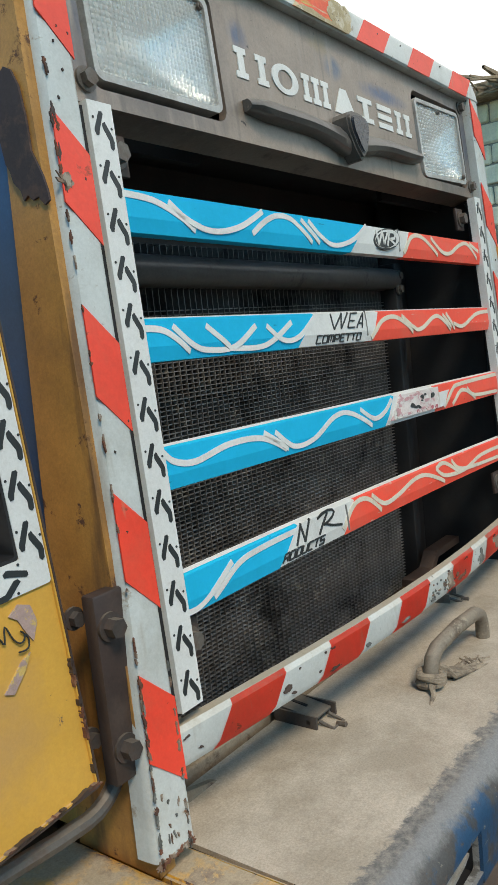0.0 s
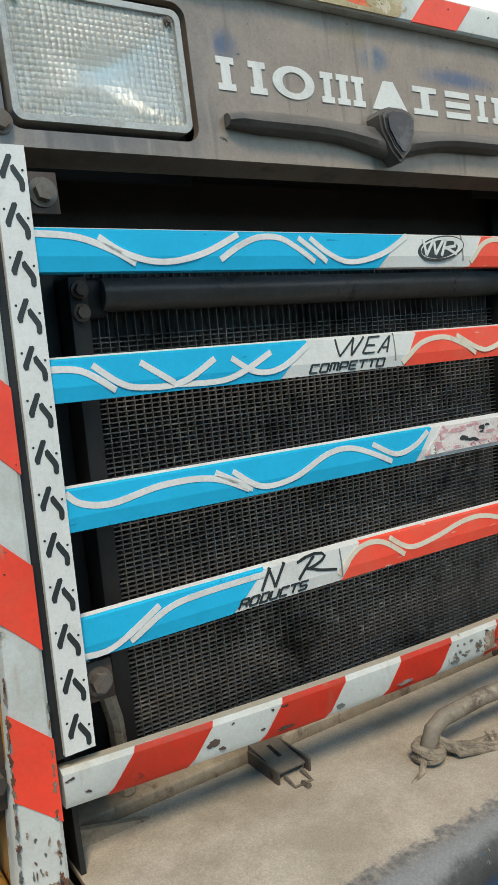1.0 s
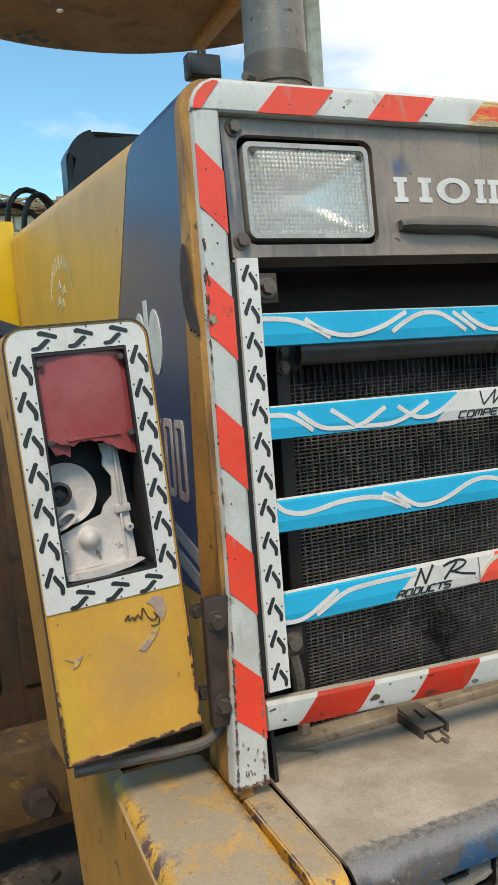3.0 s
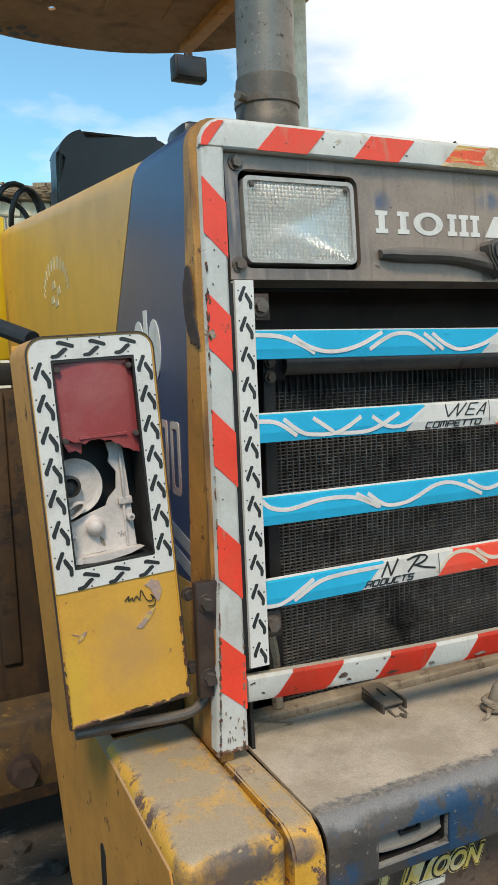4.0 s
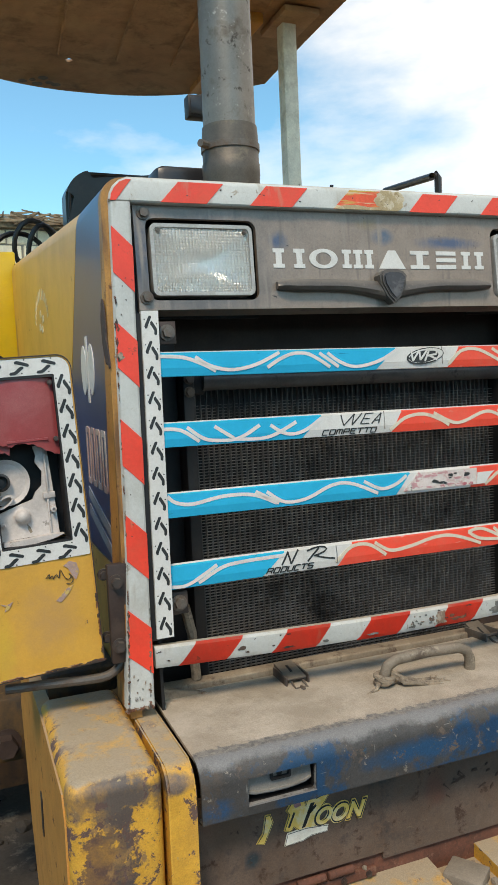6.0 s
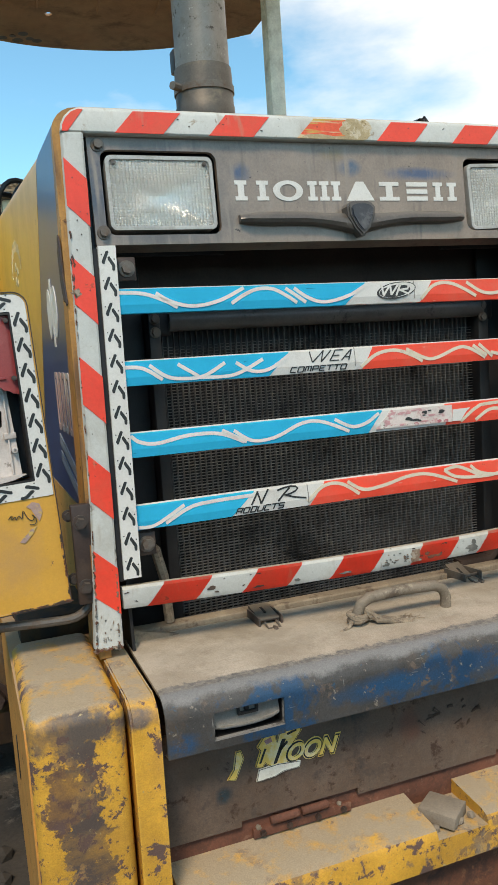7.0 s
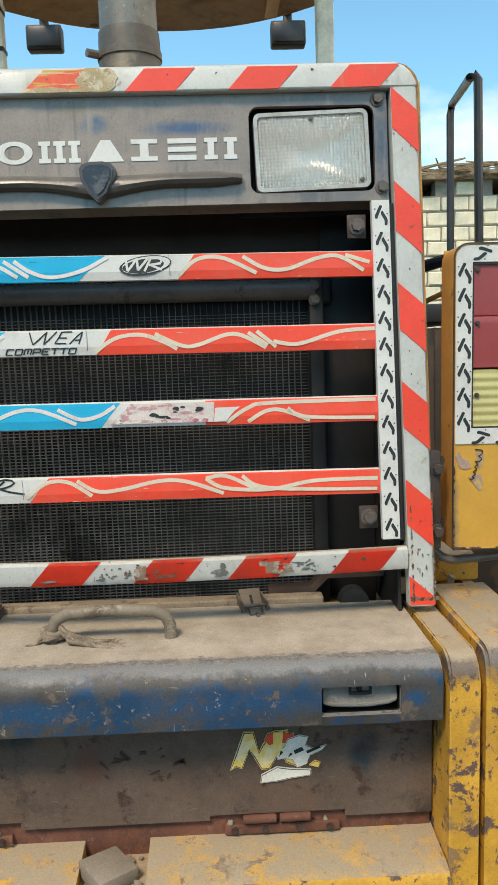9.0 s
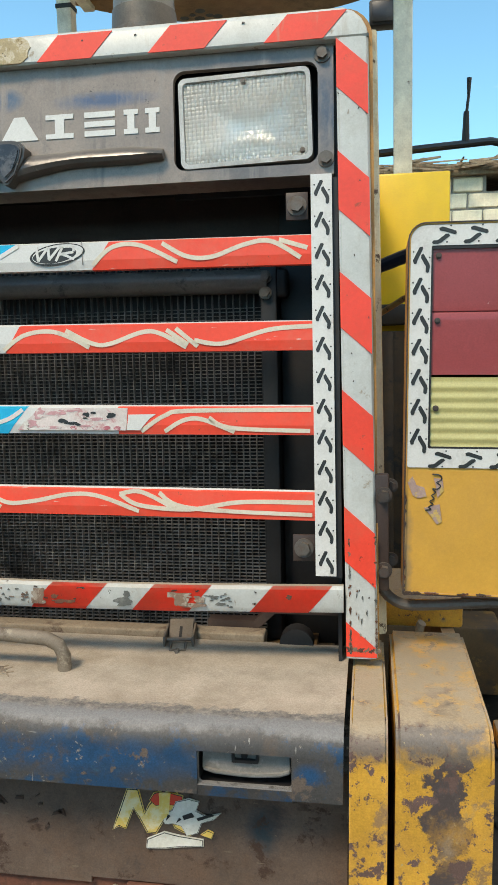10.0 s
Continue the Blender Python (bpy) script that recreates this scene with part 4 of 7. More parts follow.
def pen(k, strokes, width):
    """Hand-drawn black strokes, (x, depth below the upper bolts)."""
    top, d = SLATS[k][0], SLATS[k][5]
    bow = 0.012 if top > 0.6 else 0.0
    for st in strokes:
        ink = ribbon([(p[0], p[1]) for p in st], width, lambda x, h: Vector((x, d + bow * (1 - (2 * (x + 0.005) / 1.03) ** 2) - 0.0012 + max(0.0, (h - top - 0.0112 * (x + 0.51) - 0.033) / 0.015 * 0.0032), -h)), 0.002)
        ink.transform(GR)
        part("lettering", ink, "ink", slats[k])


SQUARE = {  # strokes of squared capitals in a unit cell, y up
    "C": [[(1, 1), (0, 1)], [(0, 1), (0, 0)], [(0, 0), (1, 0)]],
    "D": [[(0.08, 0), (0.08, 1)], [(-0.05, 1), (1, 1)], [(1, 1), (1, 0)], [(1, 0), (-0.05, 0)]],
    "E": [[(1, 1), (0, 1)], [(0, 1), (0, 0)], [(0, 0), (1, 0)], [(0, 0.5), (0.85, 0.5)]],
    "M": [[(0, 0), (0, 1)], [(0, 1), (1, 1)], [(1, 1), (1, 0)], [(0.5, 1), (0.5, 0.15)]],
    "O": [[(0, 0), (0, 1)], [(0, 1), (1, 1)], [(1, 1), (1, 0)], [(1, 0), (0, 0)]],
    "P": [[(0, 0), (0, 1)], [(0, 1), (1, 1)], [(1, 1), (1, 0.42)], [(1, 0.42), (0, 0.42)]],
    "R": [[(0, 0), (0, 1)], [(0, 1), (1, 1)], [(1, 1), (1, 0.48)], [(1, 0.48), (0, 0.48)], [(0.75, 0.48), (1, 0)]],
    "S": [[(1, 1), (0, 1)], [(0, 1), (0, 0.5)], [(0, 0.5), (1, 0.5)], [(1, 0.5), (1, 0)], [(1, 0), (0, 0)]],
    "T": [[(-0.12, 1), (1.12, 1)], [(0.5, 1), (0.5, 0)]],
    "U": [[(0, 1), (0, 0)], [(0, 0), (1, 0)], [(1, 0), (1, 1)]],
}


def square_words(k, text, x0, x1, v0, v1, width, slant):
    """Squared lettering along a slat, from v0 to v1 of its height."""
    top = SLATS[k][0]
    cell = (x1 - x0) / len(text)
    out = []
    for i, ch in enumerate(text):
        for st in SQUARE[ch]:
            line = []
            for px, py in st:
                x = x0 + cell * (i + 0.74 * px) + slant * py
                line.append((x, top + 0.0112 * (x + 0.51) + 0.048 * lin(v1, v0, py)))
            out.append(line)
    pen(k, out, width)


pen(1, [[(-0.133, 0.4068), (-0.131, 0.418), (-0.128, 0.4295)], [(-0.128, 0.4295), (-0.114, 0.418), (-0.101, 0.4068)], [(-0.101, 0.4068), (-0.105, 0.418), (-0.108, 0.4295)], [(-0.108, 0.4295), (-0.095, 0.418), (-0.083, 0.4068)],
        [(-0.074, 0.408), (-0.080, 0.418), (-0.088, 0.4285)], [(-0.088, 0.4285), (-0.067, 0.429)], [(-0.081, 0.4185), (-0.065, 0.419)], [(-0.074, 0.408), (-0.055, 0.408)],
        [(-0.061, 0.430), (-0.048, 0.418), (-0.036, 0.4085)], [(-0.036, 0.4085), (-0.040, 0.420), (-0.044, 0.4305)], [(-0.051, 0.4235), (-0.042, 0.4235)]], 0.0022)
square_words(1, "COMPETTO", -0.179, -0.048, 0.73, 0.94, 0.0022, 0.004)
pen(3, [[(-0.269, 0.680), (-0.277, 0.693), (-0.285, 0.706)], [(-0.271, 0.680), (-0.267, 0.693), (-0.264, 0.706)], [(-0.264, 0.706), (-0.255, 0.692), (-0.246, 0.6785)],
        [(-0.198, 0.6815), (-0.212, 0.693), (-0.226, 0.706)], [(-0.226, 0.684), (-0.204, 0.679), (-0.186, 0.680), (-0.180, 0.686), (-0.193, 0.693), (-0.211, 0.696)], [(-0.208, 0.6955), (-0.189, 0.702), (-0.162, 0.7075)]], 0.0034)
square_words(3, "RODUCTS", -0.320, -0.212, 0.71, 0.93, 0.0024, 0.005)
# oval badge on the first slat
top, d = SLATS[0][0], SLATS[0][5]
mb = GR @ pose(0.085, 0, -top - 0.0112 * 0.59 - 0.022)
el = lambda a, b: [(a * math.cos(2 * math.pi * k / 28), b * math.sin(2 * math.pi * k / 28)) for k in range(28)]  # noqa: E731
lean = lambda pts, q=0.18: [(p[0] + 0.25 * p[1], p[1] + q * p[0] * 0.4) for p in pts]  # noqa: E731
oval = part("oval_print", slab(lean(el(0.048, 0.0178)), d - 0.0012, d, mb), "ink", slats[0])
pale = [ring_plate(lean([(p[0] + 0.0012, p[1] + 0.0006) for p in el(0.0445, 0.0152)]), lean([(p[0] - 0.004, p[1] - 0.0012) for p in el(0.0385, 0.0132)]), d - 0.0016, d, mb)]
for x0, z0, x1, z1 in ((-0.036, 0.0135, -0.033, -0.010), (-0.033, -0.010, -0.015, 0.0125), (-0.015, 0.0125, -0.014, -0.009), (-0.014, -0.009, 0.006, 0.0135), (0.010, 0.012, -0.002, -0.011), (0.004, 0.0125, 0.030, 0.0125), (0.030, 0.0125, 0.029, 0.004), (0.029, 0.003, 0.006, 0.0), (0.010, 0.0, 0.030, -0.009)):
    dd = Vector((x1 - x0, z1 - z0)).normalized() * 0.0021
    pale.append(slab([(x0 - dd.y, z0 + dd.x), (x1 - dd.y, z1 + dd.x), (x1 + dd.y, z1 - dd.x), (x0 + dd.y, z0 - dd.x)], d - 0.0018, d, mb))
part("oval_letters", join(pale), "white_vinyl", slats[0])

# --- name plate on the panel: plain white shapes, and a winged bar below
zt, zb, yy = -0.062, -0.101, 0.0025
def bar_shape(x0, w, foot=0.006):
    x1, q = x0 + w, 0.008
    return [slab([(x0 - foot, zb), (x1 + foot, zb), (x1 + foot, zb + q), (x1, zb + q), (x1, zt - q), (x1 + foot, zt - q), (x1 + foot, zt), (x0 - foot, zt), (x0 - foot, zt - q), (x0, zt - q), (x0, zb + q), (x0 - foot, zb + q)], yy, yy + 0.002)]
white_marks = []
for x0 in (-0.252, -0.206):
    white_marks += bar_shape(x0, 0.013)
mid = (zt + zb) / 2
white_marks.append(ring_plate([(p[0] - 0.144, p[1] + mid) for p in el(0.033, 0.0205)], [(p[0] - 0.144, p[1] + mid) for p in el(0.018, 0.013)], yy, yy + 0.002))
for x0 in (-0.095, -0.068, -0.041):
    white_marks += bar_shape(x0, 0.011, 0.005)
white_marks.append(slab([(-0.012, zb), (0.054, zb), (0.03, zt), (0.012, zt)], yy, yy + 0.002))
white_marks += bar_shape(0.083, 0.016, 0.016)
white_marks += [slab([(0.134, z0), (0.186, z0), (0.186, z0 + 0.009), (0.134, z0 + 0.009)], yy, yy + 0.002) for z0 in (zb, zb + 0.015, zb + 0.030)]
for x0 in (0.207, 0.243):
    white_marks += bar_shape(x0, 0.012, 0.006)
for wm in white_marks:
    wm.transform(PGR)
    part("white_shape", wm, "white_vinyl", panel)
wing = []
for side in (-1, 1):
    bm = bmesh.new()
    rows = []
    for k in range(17):
        t = k / 16
        x = 0.006 + side * lin(0.262, 0.012, t)
        dip = 0.012 * max(0, (t - 0.5) / 0.5) ** 1.6
        half = 0.0125 * min(1.0, 0.6 + 2.2 * t) + 0.006 * max(0, (t - 0.7) / 0.3)
        zc = -0.138 - dip
        prof = [(0.005, half), (-0.008, half), (-0.016, half * 0.35), (-0.018, -half * 0.25), (-0.014, -half * 0.75), (-0.006, -half), (0.005, -half)]
        rows.append([bm.verts.new((x, y if t > 0 else y * 0.6, zc + z)) for y, z in prof])
    for a, b in zip(rows, rows[1:]):
        for j in range(7):
            bm.faces.new((a[j], a[(j + 1) % 7], b[(j + 1) % 7], b[j]))
    bm.faces.new(rows[0])
    bm.faces.new(rows[-1][::-1])
    bm.transform(PGR)
    wing.append(bm)
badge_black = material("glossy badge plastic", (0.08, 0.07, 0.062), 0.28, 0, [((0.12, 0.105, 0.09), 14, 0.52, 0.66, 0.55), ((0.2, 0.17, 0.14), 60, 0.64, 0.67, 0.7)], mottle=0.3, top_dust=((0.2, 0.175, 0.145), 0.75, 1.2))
badge = part("wing_badge", join(wing), badge_black, panel, "dark winged badge with a shield")
SH = [(-0.026, -0.119), (-0.020, -0.111), (-0.006, -0.107), (0.018, -0.107), (0.032, -0.111), (0.040, -0.120), (0.037, -0.137), (0.022, -0.163), (0.010, -0.178), (0.004, -0.178), (-0.010, -0.163), (-0.024, -0.138)]
for scale_by, y0, nm in ((1.0, -0.024, "shield"), (0.78, -0.0275, "shield_face")):
    bm = sweep([(0.007 + (p[0] - 0.007) * scale_by, -0.138 + (p[1] + 0.138) * scale_by) for p in SH], y0, 0.006, "y")
    bmesh.ops.bevel(bm, geom=[e for e in bm.edges if all(v.co.y < y0 + 0.001 for v in e.verts)], offset=0.004 if scale_by == 1 else 0.0025, segments=2, affect="EDGES")
    bm.transform(PGR)
    part(nm, bm, badge_black if scale_by == 1 else material("blue black shield enamel", (0.03, 0.034, 0.042), 0.2, 0, [((0.11, 0.11, 0.115), 20, 0.52, 0.66, 0.4)], mottle=0.3), badge)

# --- radiator and its dark bay
for x0 in (-0.552, 0.546):
    part("bay_plate", sweep([(0.035, 1.99), (0.26, 1.99), (0.26, 1.0), (-0.034, 1.0)], x0, x0 + 0.006, "x"), "black", loader, "black painted bay plate")
for bx in ((-0.545, -0.43, 0.172, 0.18, 0.98, 1.86), (0.437, 0.545, 0.172, 0.18, 0.98, 1.86)):
    part("bay_plate", box(*bx, 0.002), "black", loader, "black painted bay plate")
part("bay_back", box(-0.55, 0.55, 0.2, 0.21, 0.98, 1.99), "bay_back", loader, "sooty brown plate above the radiator")
part("bay_top", box(-0.545, 0.545, 0.05, 0.199, 1.835, 1.845), "black", loader)
RX0, RX1, RY = -0.402, 0.405, 0.16
radiator = part("radiator", join([box(RX0, RX1, RY + 0.016, RY + 0.03, 1.0, 1.72), box(RX0 - 0.026, RX0, RY - 0.03, RY + 0.03, 1.0, 1.70, 0.004), box(RX1, RX1 + 0.03, RY - 0.03, RY + 0.03, 1.0, 1.70, 0.004)]), "black", loader, "dusty black radiator core")
bm = bmesh.new()
def add_box(bm, x0, x1, y0, y1, z0, z1):
    v = [bm.verts.new(p) for p in ((x0, y0, z0), (x1, y0, z0), (x1, y0, z1), (x0, y0, z1), (x0, y1, z0), (x1, y1, z0), (x1, y1, z1), (x0, y1, z1))]
    for f in ((0, 1, 2, 3), (0, 1, 5, 4), (3, 2, 6, 7), (0, 3, 7, 4), (1, 2, 6, 5)):
        bm.faces.new([v[k] for k in f])
rnd = random.Random(4)
z = 1.005
while z < 1.628:
    add_box(bm, RX0, RX1, RY + rnd.uniform(-0.0008, 0.0008), RY + 0.006, z, z + rnd.uniform(0.0010, 0.0016))
    z += 0.0067
tagged(part("cooling_mesh", bm, "fin", radiator, smooth=False), kind="stuff")
bm = bmesh.new()
for k in range(61):
    x = RX0 + 0.008 + k * 0.01303 + rnd.uniform(-0.0005, 0.0005)
    add_box(bm, x, x + 0.0012, RY - 0.0014, RY + 0.01, 1.003, 1.715)
tagged(part("core_tubing", bm, "fin", radiator, smooth=False), kind="stuff")
bm = sweep([(0.165, 1.651)] + arc(0.143, 1.672, 0.022, 250, 110, 10) + [(0.165, 1.694)], -0.40, 0.40, "x", SLANT)
beam = part("radiator_beam", bm, "beam", loader, "rounded black cross beam before the radiator")
for x in (-0.415, 0.415):
    part("beam_end", box(x - 0.022, x + 0.022, 0.136, 0.16, 1.642, 1.694, 0.008, SLANT, 3), "black", beam)
    for z in (1.650, 1.678):
        part("bolt", bolt(0.008, 0.006, pose(x, 0.128, z - 0.0105 * x)), "steel", beam)
for x, h in ((-0.49, 0.224), (-0.505, 0.752), (0.484, 0.226), (0.491, 0.780)):
    br = part("bracket", box(x - 0.018, x + 0.018, 0.028, 0.034, -h - 0.022, -h + 0.022, 0.001, GR), "plate", loader)
    part("bolt", bolt(0.011, 0.01, GR @ pose(x, 0.028, -h, 0, 15, 0)), "steel", br)

# --- hood
def hood(y0, y1, top0, top1, r, mat, label, x=0.6, bottom=1.05, lean0=0.0, lean1=0.0, th=0.006):
    """A bent sheet over the engine: sides, rounded shoulders and top, 6 mm thick. lean: how far its end edge runs forward with depth below the top."""
    def outline(top, o):
        xx, tt = x - o, top - o
        rr = max(0.01, r - o)
        return [(-xx, bottom)] + arc(-xx + rr, tt - rr, rr, 180, 90, 6) + arc(xx - rr, tt - rr, rr, 90, 0, 6) + [(xx, bottom)]
    bm = bmesh.new()
    rows = []
    for y, top, lean in ((y0, top0, lean0), (y1, top1, lean1)):
        ring = outline(top, 0.0) + outline(top, th)[::-1]
        rows.append([bm.verts.new((px, y + lean * (top - pz), pz)) for px, pz in ring])
    a, c = rows
    n = len(a)
    for k in range(n):
        bm.faces.new((a[k], a[(k + 1) % n], c[(k + 1) % n], c[k]))
    bm.faces.new(a)
    bm.faces.new(c[::-1])
    bmesh.ops.triangulate(bm, faces=[f for f in bm.faces if len(f.verts) > 4])
    return part("hood_panel", bm, mat, loader, label)


edge_strip = hood(0.014, 0.032, 2.0665, 2.067, 0.045, "rusty_ochre", "yellow painted hood edge with a rusty tear", 0.6045, 1.05, -0.07, 0.03, 0.022)
for v in edge_strip.data.vertices:
    if v.co.z < 1.1:
        v.co.x += math.copysign(0.0155 if v.co.x < 0 else 0.008, v.co.x)
rear_hood = hood(0.034, 0.268, 2.067, 2.072, 0.045, "navy", "glossy dark navy hood section with grey bands", 0.604, 1.31, 0.03, 0.6)
for x0 in (-0.604, 0.598):
    part("hood_skirt", sweep([(0.066, 1.05), (0.72, 1.05), (0.66, 1.306), (0.058, 1.306)], x0, x0 + 0.006, "x"), "tan_side", loader, "faded orange-yellow skirt below the navy hood section")
fl = sweep([(0.600, 0.018), (0.612, 0.024), (0.614, 0.034), (0.612, 0.05), (0.600, 0.05)], 1.06, 2.035, "z")
for v in fl.verts:
    v.co.x += 0.012 if v.co.z < 1.5 else -0.002
part("hood_flange", fl, "cream_edge", loader, "worn cream flange along the hood edge")
hood(0.274, 1.94, 2.072, 2.2, 0.05, "yellow", "sun-faded yellow engine hood", 0.604, 1.3, 0.6, 0.0)
# white mark and model shapes on the navy section
for side in (-1,):
    X = -0.6058
    def wall_slab(c, mat, name="decal"):
        bm = bmesh.new()
        lo = [bm.verts.new((X, p[0], p[1])) for p in c]
        hi = [bm.verts.new((X + 0.002, p[0], p[1])) for p in c]
        for k in range(len(c)):
            bm.faces.new((lo[k], lo[(k + 1) % len(c)], hi[(k + 1) % len(c)], hi[k]))
        bm.faces.new(lo)
        bm.faces.new(hi[::-1])
        return part(name, bm, mat, rear_hood)
    wall_slab([(0.250, 1.64), (0.268, 1.64), (0.274, 1.785), (0.254, 1.785)], "white_vinyl")
    for dy in (-0.045, 0.045):
        wall_slab([(0.261 + dy + 0.033 * math.cos(a), 1.712 + 0.055 * math.sin(a)) for a in (2 * math.pi * k / 16 for k in range(16))], "white_vinyl")
    for y in (0.13, 0.19, 0.25, 0.31):
        ring = ring_plate(rounded(y - 0.022, y + 0.022, 1.455, 1.585, 0.008), rounded(y - 0.012, y + 0.012, 1.468, 1.572, 0.005), 0.0, 0.002, Matrix.Translation((X, 0, 0)) @ Matrix(((0, 1, 0, 0), (1, 0, 0, 0), (0, 0, 1, 0), (0, 0, 0, 1))))
        part("decal", ring, "salmon_vinyl", rear_hood)
    for z in (1.36, 1.40):
        wall_slab([(0.07, z - 0.045), (0.07, z - 0.02), (0.34, z + 0.045), (0.34, z + 0.02)], material("grey decal band", (0.3, 0.3, 0.32), 0.4), "decal_band")

# --- exhaust stack
def lathe(prof, n=28, m=None):
    bm = bmesh.new()
    rows = [[bm.verts.new((r * math.cos(2 * math.pi * k / n), r * math.sin(2 * math.pi * k / n), z)) for k in range(n)] for r, z in prof]
    for a, b in zip(rows, rows[1:]):
        for k in range(n):
            bm.faces.new((a[k], a[(k + 1) % n], b[(k + 1) % n], b[k]))
    bm.faces.new(rows[0][::-1])
    bm.faces.new(rows[-1])
    if m is not None:
        bm.transform(m)
    return bm


SM = pose(-0.004, 0.89, 0)
stack = part("exhaust_pipe", lathe([(0.083, 2.44), (0.082, 2.6), (0.081, 4.2)], m=SM), "pipe", loader, "tall sooty galvanised exhaust pipe")
part("collar", lathe([(0.09, 2.05), (0.09, 2.30), (0.0915, 2.31), (0.0915, 2.345), (0.089, 2.35), (0.089, 2.43), (0.087, 2.46), (0.083, 2.46)], m=SM), "collar", stack)
part("clamp", join([lathe([(0.093, 2.385), (0.093, 2.405)], m=SM), tube([(-0.12, 0.84, 2.395), (-0.09, 0.86, 2.395)], 0.012, 8)]), "steel", stack)

# --- counterweight deck cover
TOP, LIP, FR = 1.03, 0.937, -0.27
def sheet(prof, th=0.006):
    """A thin bent sheet outline from an open (y, z) line."""
    inner = []
    for k, p in enumerate(prof):
        a, b = Vector(prof[max(k - 1, 0)]), Vector(prof[min(k + 1, len(prof) - 1)])
        t = (b - a).normalized()
        inner.append((p[0] + t.y * -th * -1, p[1] - t.x * -th * -1))
    return list(prof) + inner[::-1]
bend = [(p[0], p[1]) for p in arc(FR + 0.034, TOP - 0.034, 0.034, 90, 180, 8)]
line_top = [(0.036, TOP)] + bend
cuts = [(-0.565, -0.482), (-0.482, -0.352), (-0.352, 0.349), (0.349, 0.481), (0.481, 0.551)]
bms = []
for k, (a, b) in enumerate(cuts):
    if k % 2 == 0:
        bms.append(sweep(sheet(line_top + [(FR, LIP), (FR + 0.02, LIP - 0.004)]), a, b, "x", SLANT))
    else:
        bms.append(sweep(sheet(line_top[:-1] + [(FR, 0.998)]), a, b, "x", SLANT))
        bms.append(sweep(sheet([(FR, 0.949), (FR, LIP), (FR + 0.02, LIP - 0.004)]), a, b, "x", SLANT))
cover = join(bms)
bmesh.ops.remove_doubles(cover, verts=cover.verts, dist=0.0002)
deck = part("deck_cover", cover, "lip", loader, "dusty rear deck cover with a worn blue rounded front edge")
for a, b in (cuts[1], cuts[3]):
    rec = part("lamp_recess", join([box(a, b, FR + 0.045, FR + 0.05, 0.94, 1.005, m=SLANT), box(a - 0.003, a, FR + 0.005, FR + 0.05, 0.94, 1.005, m=SLANT), box(b, b + 0.003, FR + 0.005, FR + 0.05, 0.94, 1.005, m=SLANT), box(a, b, FR + 0.006, FR + 0.05, 0.942, 0.945, m=SLANT)]), "black", deck)
    part("recess_rim", ring_plate(rounded(a - 0.003, b + 0.003, 0.946, 1.001, 0.008), rounded(a + 0.0005, b - 0.0005, 0.9495, 0.9975, 0.006), FR - 0.0015, FR + 0.006, SLANT), material("scuffed bare rim", (0.3, 0.29, 0.27), 0.5, 0.3, [((0.12, 0.11, 0.10), 30, 0.52, 0.6)]), rec)
    oval = [(a + 0.004, 0.966), (a + 0.006, 0.961), (a + 0.02, 0.957), (a + 0.055, 0.9545), (b - 0.05, 0.9545), (b - 0.018, 0.958), (b - 0.005, 0.963), (b - 0.003, 0.968), (b - 0.006, 1.004), (a + 0.006, 1.004)]
    # cover grey is lowered to hold the recess shade in the colour
    cup = part("recess_lamp", slab(oval, FR + 0.012, FR + 0.04, SLANT), material("dusty lamp plastic, greyed for shade", (0.24, 0.23, 0.21), 0.45, 0, [((0.2, 0.185, 0.16), 16, 0.5, 0.64), ((0.32, 0.30, 0.27), 40, 0.56, 0.64)], speckle=0.4), rec, "dusty plastic lamp cover, its grey darkened for shade")
    part("lamp_rib", slab([(a + 0.006, 0.9645), (a + 0.02, 0.961), (a + 0.055, 0.9585), (b - 0.05, 0.9585), (b - 0.018, 0.962), (b - 0.005, 0.967), (b - 0.005, 0.970), (b - 0.018, 0.9655), (b - 0.05, 0.962), (a + 0.055, 0.962), (a + 0.02, 0.9645), (a + 0.006, 0.9675)], FR + 0.008, FR + 0.014, SLANT), cup.data.materials[0], cup)
    lx = a + 0.047 if a < 0 else a + 0.047
    part("latch_block", join([ring_plate(rounded(lx, lx + 0.038, 0.9785, 1.002, 0.002), rounded(lx + 0.004, lx + 0.034, 0.983, 0.999, 0.002), FR + 0.006, FR + 0.02, SLANT), box(lx + 0.004, lx + 0.034, FR + 0.013, FR + 0.02, 0.98, 1.0, 0, SLANT), box(lx + 0.013, lx + 0.022, FR + 0.007, FR + 0.014, 0.984, 0.996, 0.002, SLANT)]), "black", rec)

